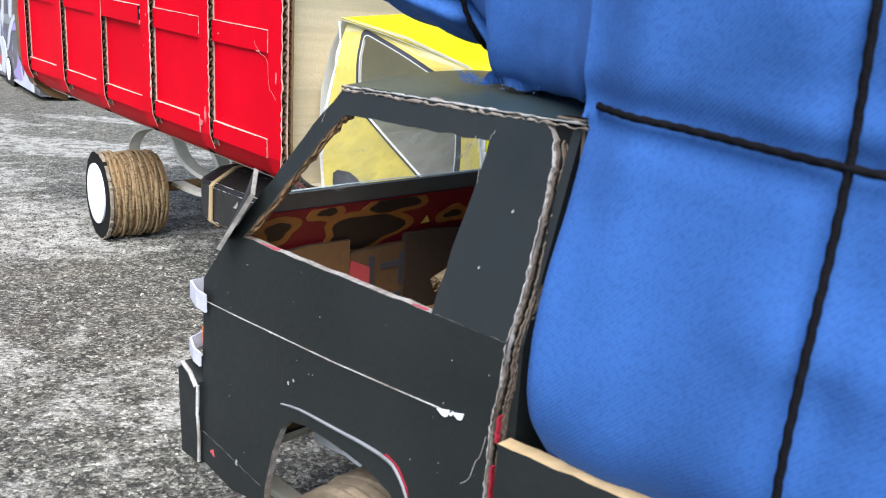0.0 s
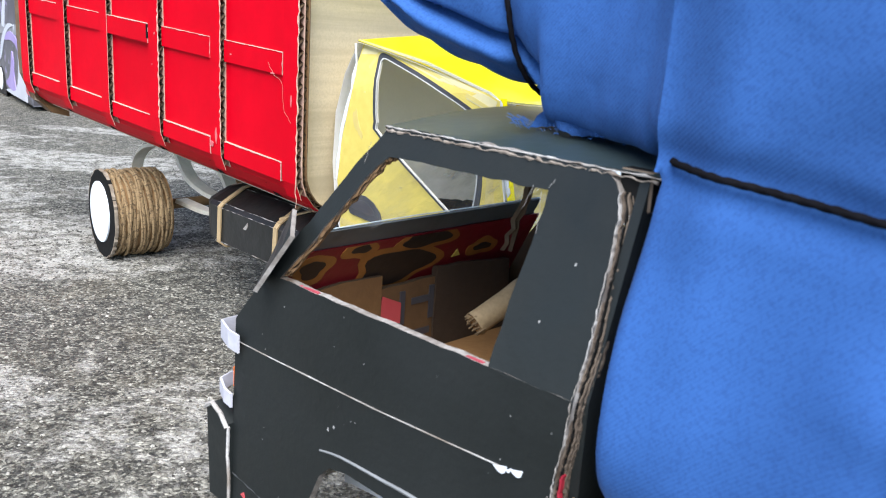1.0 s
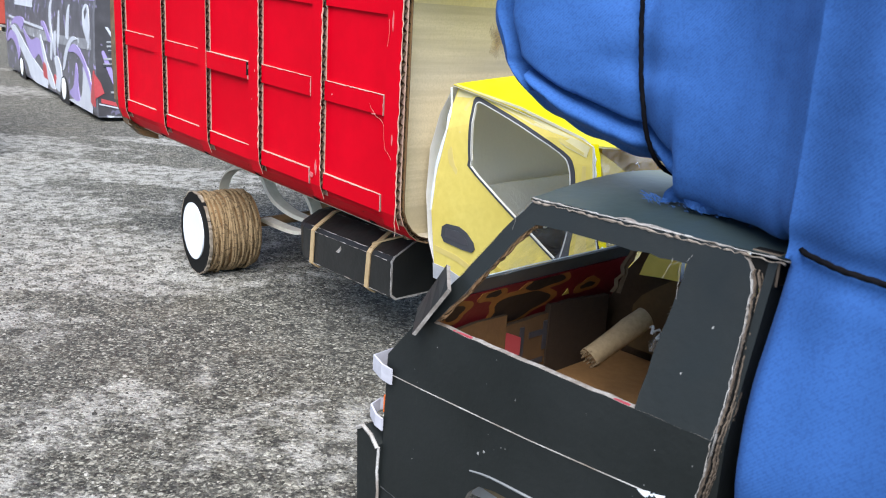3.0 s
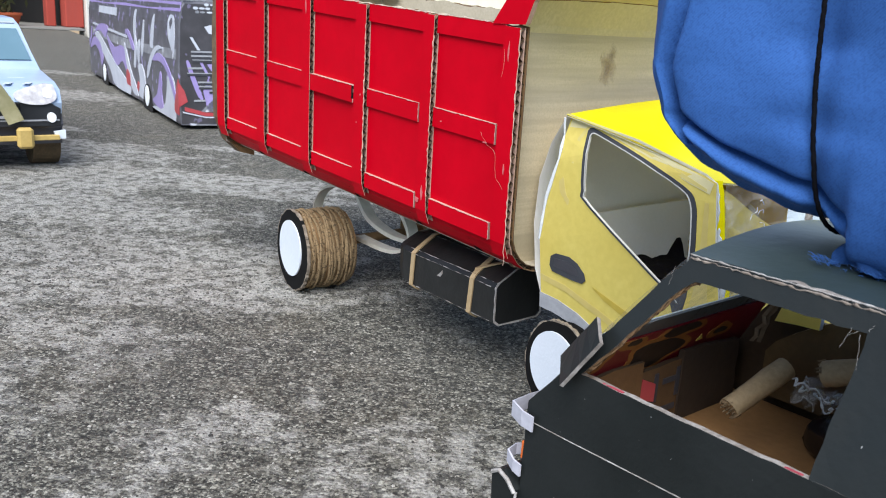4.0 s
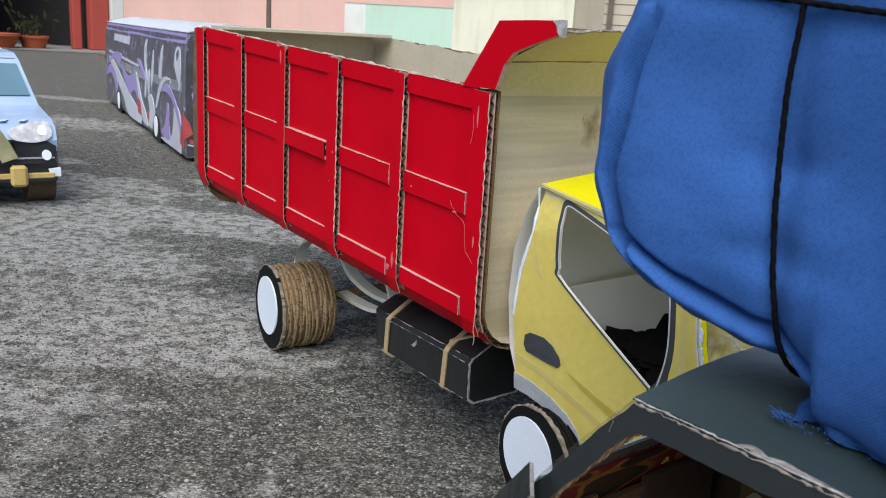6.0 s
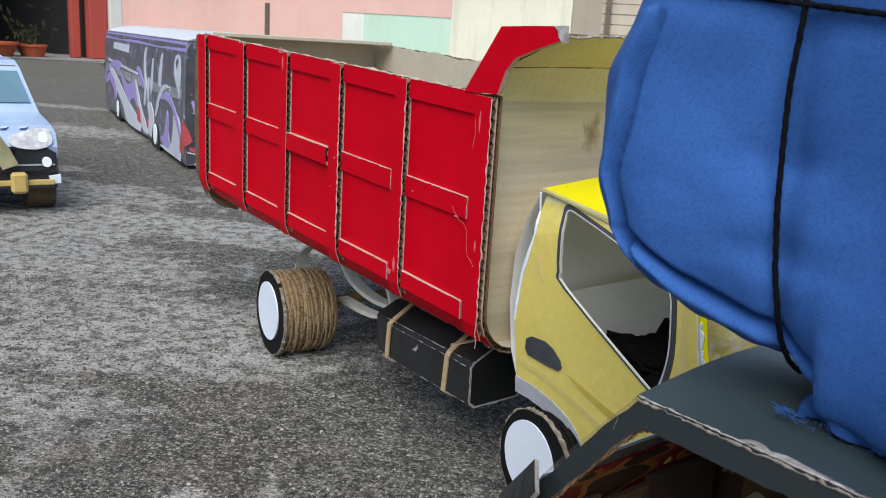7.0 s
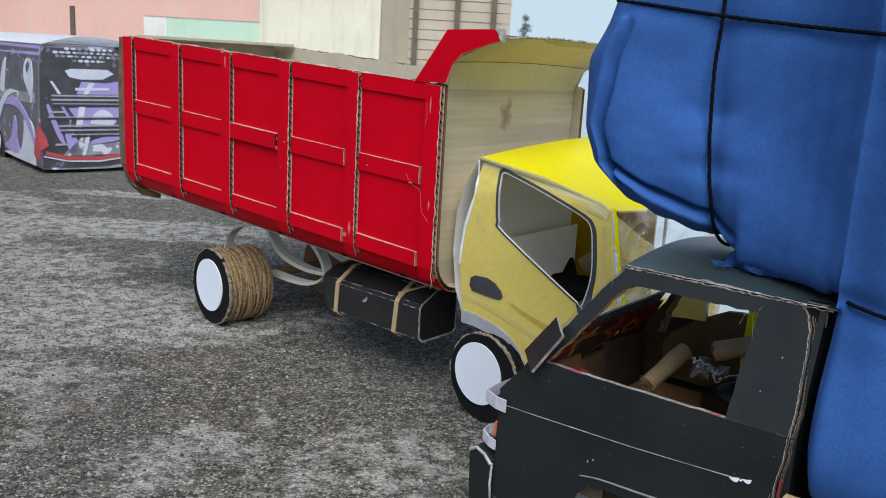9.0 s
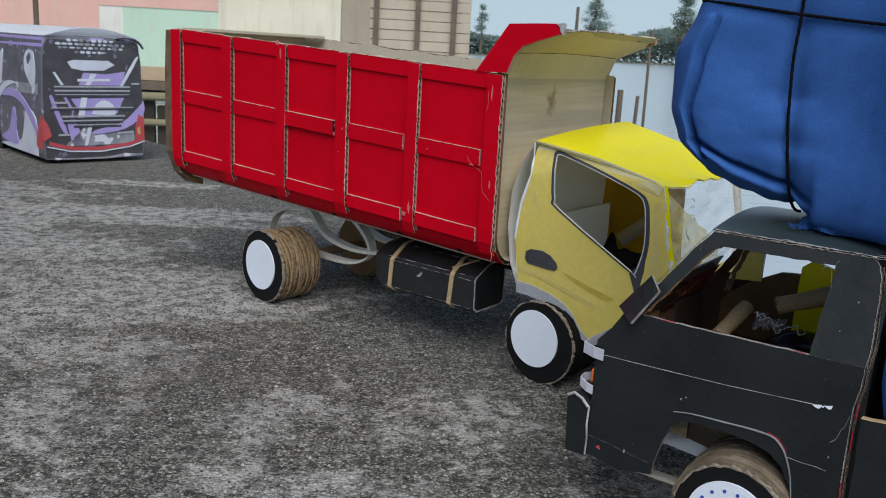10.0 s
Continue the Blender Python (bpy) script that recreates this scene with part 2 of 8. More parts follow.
def concrete_material():
    m, nt, p = nodes_of("worn_exposed_concrete")
    co = nt.nodes.new("ShaderNodeTexCoord")

    def cells(scale):
        vo = nt.nodes.new("ShaderNodeTexVoronoi")
        vo.inputs["Scale"].default_value = scale
        nt.links.new(co.outputs["Object"], vo.inputs["Vector"])
        sep = nt.nodes.new("ShaderNodeSeparateColor")
        nt.links.new(vo.outputs["Color"], sep.inputs["Color"])
        return vo.outputs["Distance"], sep.outputs["Red"]

    dist, tone = cells(330.0)
    dist2, tone2 = cells(640.0)
    stone = ramp(nt, tone, ((0.0, (0.012, 0.0115, 0.009)), (0.3, (0.062, 0.059, 0.047)), (0.6, (0.165, 0.158, 0.129)), (0.88, (0.32, 0.31, 0.258)), (1.0, (0.50, 0.487, 0.415))))
    small = ramp(nt, tone2, ((0.0, (0.010, 0.0095, 0.0075)), (0.4, (0.060, 0.0575, 0.046)), (0.8, (0.20, 0.194, 0.160)), (1.0, (0.44, 0.428, 0.365))))
    edge = ramp(nt, dist, ((0.28, (0, 0, 0)), (0.55, (1, 1, 1))))
    col = mix(nt, edge, stone, small)
    # pits, their small shade put in as dark colour, and worn clusters, from a few millimetres to some centimetres
    # across
    pits = noise_node(nt, 240.0, 4.0, 0.7)
    col = mix(nt, ramp(nt, pits, ((0.40, (0.97, 0.97, 0.97)), (0.455, (0, 0, 0)))), col, (0.013, 0.014, 0.0115))
    chips = noise_node(nt, 105.0, 7.0, 0.76)
    col = mix(nt, ramp(nt, chips, ((0.425, (0.72, 0.72, 0.72)), (0.455, (0, 0, 0)))), col, (0.021, 0.0205, 0.0175))
    col = mix(nt, ramp(nt, chips, ((0.545, (0, 0, 0)), (0.575, (0.5, 0.5, 0.5)))), col, mix(nt, 0.6, col, (0.42, 0.405, 0.345)))
    clump = noise_node(nt, 42.0, 8.0, 0.78)
    col = mix(nt, ramp(nt, clump, ((0.34, (0.7, 0.7, 0.7)), (0.52, (0, 0, 0)))), col, mix(nt, 0.5, col, (0.026, 0.025, 0.022)))
    col = mix(nt, ramp(nt, clump, ((0.51, (0, 0, 0)), (0.68, (0.7, 0.7, 0.7)))), col, mix(nt, 0.26, col, (0.48, 0.467, 0.42)))
    # pale cement skin where it is scuffed
    wob = noise_node(nt, 22.0, 5.0, 0.65)
    total = None
    for x, y, a, b, k in SCUFFS:
        mp = nt.nodes.new("ShaderNodeMapping")
        mp.inputs["Location"].default_value, mp.inputs["Scale"].default_value = (-x / a, -y / b, 0), (1 / a, 1 / b, 0)
        nt.links.new(co.outputs["Object"], mp.inputs["Vector"])
        ln = nt.nodes.new("ShaderNodeVectorMath")
        ln.operation = "LENGTH"
        nt.links.new(mp.outputs["Vector"], ln.inputs[0])
        fall = nt.nodes.new("ShaderNodeMath")
        fall.operation = "MULTIPLY_ADD"
        fall.inputs[1].default_value, fall.inputs[2].default_value = -k * 0.55, k * 0.62
        nt.links.new(ln.outputs["Value"], fall.inputs[0])
        if total is None:
            total = fall.outputs[0]
        else:
            mxm = nt.nodes.new("ShaderNodeMath")
            mxm.operation = "MAXIMUM"
            nt.links.new(total, mxm.inputs[0])
            nt.links.new(fall.outputs[0], mxm.inputs[1])
            total = mxm.outputs[0]
    low = nt.nodes.new("ShaderNodeMath")
    low.operation = "MAXIMUM"
    low.inputs[1].default_value = -0.12
    nt.links.new(total, low.inputs[0])
    add = nt.nodes.new("ShaderNodeMath")
    add.operation = "ADD"
    nt.links.new(low.outputs[0], add.inputs[0])
    nt.links.new(wob, add.inputs[1])
    add2 = nt.nodes.new("ShaderNodeMath")
    add2.operation = "MULTIPLY_ADD"
    add2.inputs[1].default_value = 0.7
    nt.links.new(clump, add2.inputs[0])
    nt.links.new(add.outputs[0], add2.inputs[2])
    islands = ramp(nt, noise_node(nt, 62.0, 9.0, 0.78, (0.9, 1.0, 1.0)), ((0.45, (0.08, 0.08, 0.08)), (0.53, (1, 1, 1))))
    mask = mix(nt, 1.0, ramp(nt, add2.outputs[0], ((0.86, (0, 0, 0)), (1.25, (0.9, 0.9, 0.9)))), islands, "MULTIPLY")
    col = mix(nt, mask, col, mix(nt, 0.58, col, (0.64, 0.625, 0.58)))
    # wide damp and dusty places
    dark = noise_node(nt, 3.0, 5.0, 0.6)
    col = mix(nt, ramp(nt, dark, ((0.34, (0.6, 0.6, 0.6)), (0.52, (0, 0, 0)))), col, mix(nt, 0.4, col, (0.06, 0.055, 0.05)))
    rust = noise_node(nt, 14.0, 4.0)
    col = mix(nt, ramp(nt, rust, ((0.5, (0, 0, 0)), (0.7, (0.5, 0.5, 0.5)))), col, mix(nt, 0.26, col, (0.22, 0.18, 0.115)))
    nt.links.new(col, p.inputs["Base Color"])
    p.inputs["Roughness"].default_value = 0.8
    hgt = nt.nodes.new("ShaderNodeMath")
    hgt.operation = "MULTIPLY_ADD"
    hgt.inputs[1].default_value = -0.35
    nt.links.new(dist, hgt.inputs[0])
    nt.links.new(pits, hgt.inputs[2])
    bump(nt, p, hgt.outputs[0], 1.0, 0.005)
    return m


CONCRETE = concrete_material()


def painted_wall(name, a, b, stain):
    m, nt, p = nodes_of(name)
    big = noise_node(nt, 0.9, 6.0, 0.65)
    streak = noise_node(nt, 2.2, 5.0, 0.6, (3.0, 3.0, 0.4))
    col = mix(nt, ramp(nt, big, ((0.35, (0, 0, 0)), (0.65, (1, 1, 1)))), a, b)
    col = mix(nt, ramp(nt, streak, ((0.5, (0, 0, 0)), (0.75, (0.6, 0.6, 0.6)))), col, stain)
    nt.links.new(col, p.inputs["Base Color"])
    p.inputs["Roughness"].default_value = 0.9
    bump(nt, p, noise_node(nt, 40.0, 4.0), 0.3, 0.004)
    return m


PINK = painted_wall("faded_pink_plaster", (0.66, 0.39, 0.32), (0.58, 0.345, 0.285), (0.56, 0.43, 0.36))
WALL_WHITE = painted_wall("faded_white_plaster", (0.68, 0.66, 0.60), (0.6, 0.58, 0.52), (0.5, 0.47, 0.41))
GREEN = painted_wall("faded_mint_plaster", (0.41, 0.56, 0.43), (0.46, 0.60, 0.47), (0.46, 0.46, 0.36))
CREAM = painted_wall("faded_cream_plaster", (0.67, 0.63, 0.48), (0.60, 0.56, 0.43), (0.46, 0.41, 0.3))
BOARDS = painted_wall("grey_brown_boards", (0.47, 0.40, 0.30), (0.40, 0.34, 0.26), (0.32, 0.27, 0.2))
BROWN_PATCH = painted_wall("bare_brown_render", (0.31, 0.26, 0.19), (0.37, 0.32, 0.24), (0.24, 0.2, 0.15))
SHOP_RED = painted_wall("red_painted_post", (0.40, 0.06, 0.04), (0.33, 0.05, 0.035), (0.25, 0.06, 0.05))
RUST = painted_wall("rust_orange_pots", (0.42, 0.09, 0.03), (0.35, 0.07, 0.025), (0.3, 0.08, 0.04))


def water_material():
    m, nt, p = nodes_of("river_water")
    p.inputs["Base Color"].default_value = (0.40, 0.46, 0.47, 1)
    p.inputs["Roughness"].default_value = 0.16
    p.inputs["Specular IOR Level"].default_value = 0.8
    n = noise_node(nt, 1.2, 4.0, 0.6, (1.0, 3.0, 1.0))
    bump(nt, p, n, 0.35, 0.06)
    return m


WATER = water_material()


def leaf_material(name, a, b):
    m, nt, p = nodes_of(name)
    g = nt.nodes.new("ShaderNodeNewGeometry")
    nt.links.new(mix(nt, g.outputs["Random Per Island"], a, b), p.inputs["Base Color"])
    p.inputs["Roughness"].default_value = 0.7
    p.inputs["Specular IOR Level"].default_value = 0.1
    t, mx = nt.nodes.new("ShaderNodeBsdfTranslucent"), nt.nodes.new("ShaderNodeMixShader")
    t.inputs["Color"].default_value = (*b, 1.0)
    mx.inputs["Fac"].default_value = 0.5
    nt.links.new(p.outputs["BSDF"], mx.inputs[1])
    nt.links.new(t.outputs["BSDF"], mx.inputs[2])
    nt.links.new(mx.outputs["Shader"], nt.nodes["Material Output"].inputs["Surface"])
    return m


# far leaves made paler and greyer, so the colour holds the distance haze
LEAF = leaf_material("hazed_foliage", (0.20, 0.27, 0.235), (0.26, 0.33, 0.29))
PLANT = leaf_material("shop_plant_leaves", (0.03, 0.042, 0.02), (0.07, 0.07, 0.035))

# ---------------------------------------------------------------- the yard's frame: u along the parked trucks, w away from the camera, z up, in centimetres
YARD = pose(0, 0, 0, 0, 0, -39.09) @ Matrix.Scale(0.01, 4)


def thing(name, u, w, label, category, turn=0.0, group="", kind=""):
    ob = new(name)
    ob.empty_display_size = 0.02
    at = YARD @ Vector((u, w, 0))
    ob.matrix_world = pose(*at, 0, 0, -39.09 + turn)
    bpy.context.view_layer.update()
    tagged(ob, label, category, group, kind)
    return ob


def base_of(ob):
    while ob.parent:
        ob = ob.parent
    return ob


def part(name, bm, mats, parent, label="", smooth=False, local=False):
    """One mesh object under a thing or a part. The bmesh is in yard centimetres, or (local) in the thing's own centimetres."""
    root = base_of(parent)
    if local:
        bm.transform(Matrix.Scale(0.01, 4))
    else:
        bm.transform(root.matrix_world.inverted() @ YARD)
    bmesh.ops.recalc_face_normals(bm, faces=bm.faces)
    me = bpy.data.meshes.new(name)
    if smooth:
        for f in bm.faces:
            f.smooth = True
    bm.to_mesh(me)
    bm.free()
    for m in mats if isinstance(mats, (list, tuple)) else [mats]:
        me.materials.append(m)
    ob = new(name, me)
    ob.parent = parent
    if label:
        ob["label"] = label
    if smooth:
        me.set_sharp_from_angle(angle=radians(40))
    return ob


def setting(name, bm, mats, label, category, smooth=False, scale=1.0):
    """A piece of the setting, in world metres."""
    bmesh.ops.recalc_face_normals(bm, faces=bm.faces)
    me = bpy.data.meshes.new(name)
    bm.to_mesh(me)
    bm.free()
    for m in mats if isinstance(mats, (list, tuple)) else [mats]:
        me.materials.append(m)
    return tagged(new(name, me), label, category, kind="structure")


def slab(loops, a, b, put, bm=None, side=0, front=0, back=0):
    """A plate: closed outlines (the first is the rim, the rest holes) in two coordinates, thick from a to b.
    put(p, q, d) gives the place. Material indices for the rim faces, the a face and the b face."""
    bm = bm or bmesh.new()
    for depth, index in ((a, front), (b, back)):
        edges = []
        for loop in loops:
            vs = [bm.verts.new(put(p, q, depth)) for p, q in loop]
            edges += [bm.edges.new((vs[i], vs[(i + 1) % len(vs)])) for i in range(len(vs))]
        made = bmesh.ops.triangle_fill(bm, use_beauty=True, edges=edges)
        for f in made["geom"]:
            if isinstance(f, bmesh.types.BMFace):
                f.material_index = index
    for loop in loops:
        ring = [[bm.verts.new(put(p, q, d)) for p, q in loop] for d in (a, b)]
        n = len(loop)
        for i in range(n):
            bm.faces.new((ring[0][i], ring[0][(i + 1) % n], ring[1][(i + 1) % n], ring[1][i])).material_index = side
    bmesh.ops.remove_doubles(bm, verts=bm.verts, dist=1e-5)
    return bm


def uz(u, z, w):
    return (u, w, z)


def wz(w, z, u):
    return (u, w, z)


def uw(u, w, z):
    return (u, w, z)


def block(bm, lo, hi, chamfer=0.0, index=0):
    """A box between two corners, with its edges along every side cut by the chamfer."""
    made = bmesh.ops.create_cube(bm, size=1.0)["verts"]
    for v in made:
        v.co = Vector([(lo[i] + hi[i]) / 2 + v.co[i] * (hi[i] - lo[i]) for i in range(3)])
    faces = list({f for v in made for f in v.link_faces})
    for f in faces:
        f.material_index = index
    if chamfer:
        edges = list({e for v in made for e in v.link_edges})
        bmesh.ops.bevel(bm, geom=edges, offset=chamfer, segments=1, affect="EDGES", profile=0.5)
    return bm


def tube(bm, pts, r, seg=8, index=0, closed=False, flat=1.0):
    """A round cord along points."""
    pts = [Vector(p) for p in pts]
    rings, side = [], None
    n = len(pts)
    for i, p in enumerate(pts):
        if closed:
            d = pts[(i + 1) % n] - pts[i - 1]
        else:
            d = pts[min(i + 1, n - 1)] - pts[max(i - 1, 0)]
        d.normalize()
        if side is None:
            side = d.orthogonal().normalized()
        side = (side - d * side.dot(d)).normalized()
        up = d.cross(side)
        rr = r[i] if isinstance(r, (list, tuple)) else r
        rings.append([bm.verts.new(p + rr * (math.cos(6.2832 * k / seg) * side + flat * math.sin(6.2832 * k / seg) * up)) for k in range(seg)])
    for i in range(n if closed else n - 1):
        a, b = rings[i], rings[(i + 1) % n]
        for k in range(seg):
            bm.faces.new((a[k], a[(k + 1) % seg], b[(k + 1) % seg], b[k])).material_index = index
    if not closed:
        for ring in (rings[0], rings[-1]):
            bm.faces.new(ring).material_index = index
    return bm


def disc(bm, u, w0, w1, z, r, seg=40, index=0, wob=0.0, inner=0.0, seed=0):
    """A round plate across w, with a little unevenness in its rim; inner: radius of a hole."""
    rnd = random.Random(seed)
    rr = [r * (1 + wob * (rnd.random() - 0.5)) for _ in range(seg)]
    ang = [6.28319 * k / seg for k in range(seg)]
    loops = [[(u + rr[k] * math.cos(a), z + rr[k] * math.sin(a)) for k, a in enumerate(ang)]]
    if inner:
        loops.append([(u + inner * math.cos(a), z + inner * math.sin(a)) for a in ang])
    return slab(loops, w0, w1, uz, bm, index, index, index)


def ribbon(bm, pts, width_dir, width, thick_dir, thick, index=0):
    """A flat strip along points, width along one way and thickness along another."""
    wd, td = Vector(width_dir) * width / 2, Vector(thick_dir) * thick / 2
    rings = []
    for p in pts:
        p = Vector(p)
        rings.append([bm.verts.new(p + a * wd + b * td) for a, b in ((-1, -1), (1, -1), (1, 1), (-1, 1))])
    for a, b in zip(rings, rings[1:]):
        for k in range(4):
            bm.faces.new((a[k], a[(k + 1) % 4], b[(k + 1) % 4], b[k])).material_index = index
    bm.faces.new(rings[0]).material_index = index
    bm.faces.new(rings[-1]).material_index = index
    return bm


def smooth_path(pts, n=8):
    """Points on a smooth curve through the given ones."""
    pts = [Vector(p) for p in pts]
    out = []
    for i in range(len(pts) - 1):
        p0, p1, p2, p3 = pts[max(i - 1, 0)], pts[i], pts[i + 1], pts[min(i + 2, len(pts) - 1)]
        for k in range(n):
            t = k / n
            out.append(0.5 * (2 * p1 + (p2 - p0) * t + (2 * p0 - 5 * p1 + 4 * p2 - p3) * t * t + (3 * p1 - p0 - 3 * p2 + p3) * t ** 3))
    out.append(pts[-1])
    return out


# ---------------------------------------------------------------- setting
def yard(u, w, z=0.0):
    return YARD @ Vector((u, w, z))


def edge_w(u):
    """The far rim of the concrete pier."""
    return 100 + (-183 - u) * 0.17


bm = bmesh.new()
rim = [(-2600, edge_w(-2600)), (-183, 100), (900, edge_w(900)), (900, -1600), (-2600, -1600)]
slab([rim], 0.0, -45.0, uw, bm)
bm.transform(YARD)
setting("pavement", bm, CONCRETE, "worn grey exposed-aggregate concrete with pale scuffs", "pavement")

bm = bmesh.new()
slab([[(-90, -60), (90, -60), (90, 900), (-90, 900)]], -0.95, -1.6, uw, bm)
for v in bm.verts:
    v.co.x *= 10
    v.co.y = v.co.y * 3 if v.co.y > 0 else v.co.y
setting("water", bm, WATER, "calm pale grey river water", "water")

# low kerb of pale concrete before the shop
bm = bmesh.new()
slab([[(-700, -400), (-700, 196), (-606, 182), (-606, 172), (-622, 140), (-632, 60), (-632, -400)]], 0.3, 1.2, uw, bm)
bm.transform(YARD)
setting("shop_step", bm, painted_wall("pale_step_concrete", (0.20, 0.195, 0.18), (0.25, 0.24, 0.22), (0.14, 0.14, 0.13)), "low pale concrete step before the shop", "step")


# the painted house on stilts across the water, one plastered wall in fields of colour
house = new("stilt_house")
house.matrix_world = pose(-3.0, 17.0, -0.95)
tagged(house, "faded pink, white, mint and cream plastered house on stilts", "house")
bpy.context.view_layer.update()


def house_part(name, lo, hi, mat, label="", bevel=0.0):
    bm = bmesh.new()
    block(bm, [a * 100 for a in lo], [a * 100 for a in hi], bevel * 100)
    bm.transform(Matrix.Translation((300, -1700, 95)))
    return part(name, bm, mat, house, label, local=True)


fields = [("wall", -16.0, -6.16, PINK, "faded pink plaster wall"), ("wall", -6.16, -5.72, WALL_WHITE, "white plaster field"),
          ("wall", -5.72, -3.92, GREEN, "mint green plaster field"), ("wall", -3.92, -1.58, CREAM, "cream plaster field")]
for name, x0, x1, mat, label in fields:
    house_part(name, (x0, 17.0, -0.55), (x1, 17.25, 3.6), mat, label)
house_part("wall", (-1.58, 17.05, -0.55), (-1.02, 17.25, 3.6), BROWN_PATCH, "bare brown render")
for k in range(22):
    z0 = -0.55 + 0.19 * k
    house_part("plank", (-1.02, 17.04 + 0.012 * (k % 2), z0 + 0.006), (0.93, 17.2, z0 + 0.184), BOARDS)
for x in (-0.95, -0.15, 0.55):
    house_part("upright", (x, 16.96, -0.9), (x + 0.1, 17.03, 3.6), TIMBER, "dark weathered upright")
house_part("wall", (-6.16, 16.985, 0.74), (-3.92, 17.0, 3.6), PINK, "faded pink plaster above the mint field")
house_part("base_band", (-16.0, 16.97, -0.62), (-1.58, 17.22, -0.36), painted_wall("stained_base_band", (0.42, 0.31, 0.2), (0.36, 0.27, 0.17), (0.22, 0.2, 0.12)), "stained brown base band")
house_part("floor_beam", (-16.0, 16.9, -0.8), (0.93, 17.3, -0.63), TIMBER)
for k in range(24):
    x = -15.6 + 0.71 * k
    house_part("stilt", (x, 17.0, -1.5), (x + 0.12, 17.12, -0.8), TIMBER)
# near-black wall added to stand for the shade under the house
house_part("back_wall", (-16.0, 20.0, -1.5), (0.93, 20.2, 3.6), DARK_VOID, "near-black rear wall added for the shade below the floor")
house_part("roof", (-16.5, 16.2, 3.6), (1.5, 20.6, 3.8), TIMBER, "weathered sheet roof")

# ladder-like rails at the pier's rim and posts standing in the water
def post(x, y, z0, z1, r, label, lean=0.0):
    bm = bmesh.new()
    pts = [(lean * t * 100 * (z1 - z0), 0.6 * math.sin(3 * t) * r * 30, (z0 + (z1 - z0) * t) * 100) for t in (0, 0.25, 0.5, 0.75, 1.0)]
    tube(bm, pts, [r * 100 * (1.1 - 0.25 * i / 4) for i in range(5)], 9)
    ob = new("mooring_post")
    ob.matrix_world = pose(x, y, 0)
    bpy.context.view_layer.update()
    tagged(ob, label, "post", "posts in the river")
    part("timber", bm, TIMBER, ob, local=True, smooth=True)


post(-2.66, 5.75, -1.4, 0.46, 0.02, "grey-brown timber post standing by the pier")
post(0.94, 4.5, -1.4, 0.10, 0.019, "short dark timber post in the river")
post(1.02, 4.55, -1.4, 0.07, 0.012, "thin leaning stick in the river", 0.02)
post(1.12, 4.6, -1.4, 0.42, 0.009, "tall thin pale pole in the river", -0.01)
post(4.3, 24.0, -1.4, 1.6, 0.05, "far thin pole standing in the river")

bm = bmesh.new()
for k, z in enumerate((-12, -22, -36)):
    tube(bm, [(-300, edge_w(-300) + 14, z), (-180, edge_w(-180) + 14 + 2 * k, z + 1), (-90, edge_w(-90) + 14, z)], 2.0, 8)
for u in (-290, -235, -190, -160, -120):
    tube(bm, [(u, edge_w(u) + 15, -130), (u, edge_w(u) + 16, -6)], 3.0, 8)
rails = thing("pier_rail", -183, 110, "weathered bamboo rails along the pier rim", "railing", kind="structure")
part("bamboo", bm, TIMBER, rails, smooth=True)

# timber bulkhead added behind the pier in place of the dark stilts under the house
bulk = new("timber_bulkhead")
bulk.matrix_world = pose(-2.6, 6.4, -1.2)
bpy.context.view_layer.update()
tagged(bulk, "row of dark timber stakes with a mossy rail, added for the dark stilts behind", "bulkhead", kind="structure")
rnd = random.Random(44)
x = -190.0
# timber darkened to hold the shade among the stilts
STAKE_DARK = plain("dark_stake_timber", (0.055, 0.045, 0.033), (0.03, 0.026, 0.02), 40, 6, 0.8)
while x < 150:
    wd = rnd.uniform(7, 15)
    bm = bmesh.new()
    block(bm, (x, rnd.uniform(-2, 2), -20), (x + wd - rnd.uniform(0.6, 2.4), 6 + rnd.uniform(-1, 2), 96 + rnd.uniform(-5, 6)), 0.6)
    part("stake", bm, STAKE_DARK, bulk, local=True)
    x += wd
for z, yy, r in ((101, -4, 3.2), (82, -5, 2.6)):
    bm = bmesh.new()
    tube(bm, [(-195, yy, z), (-90, yy - 1.5, z + 1.5), (10, yy, z - 1), (150, yy, z + 1)], [r, r * 1.1, r, r * 0.9], 9)
    part("rail", bm, painted_wall("mossy_pole", (0.17, 0.16, 0.09), (0.22, 0.19, 0.12), (0.10, 0.11, 0.05)), bulk, "mossy round pole", local=True, smooth=True)

# open shop at the pier's end: mouth between red posts, inner shade put in as near-black walls
shop = thing("shop_front", -660, 150, "open dark shop front with red painted posts", "building")


def shop_block(name, lo, hi, mat, label="", bevel=0.0):
    bm = bmesh.new()
    block(bm, lo, hi, bevel)
    return part(name, bm, mat, shop, label)


shop_block("post", (-646, 178, 1.2), (-634, 190, 300), SHOP_RED, "red painted timber post", 0.6)
shop_block("post", (-650, 168, 1.2), (-642, 174, 300), SHOP_RED, "dark red inner post", 0.6)
shop_block("pillar", (-648, 190.5, -40), (-630, 199, 300), WALL_WHITE, "pale plaster pillar", 0.6)
shop_block("back_wall", (-960, -420, 0), (-950, 190, 300), DARK_VOID)
shop_block("side_wall", (-950, 180, 0), (-650, 189, 300), DARK_VOID)
shop_block("side_wall", (-950, -420, 0), (-640, -410, 300), SHOP_RED)
shop_block("ceiling", (-960, -420, 296), (-630, 199, 306), DARK_VOID)
shop_block("lintel", (-646, -410, 240), (-638, 178, 296), SHOP_RED)


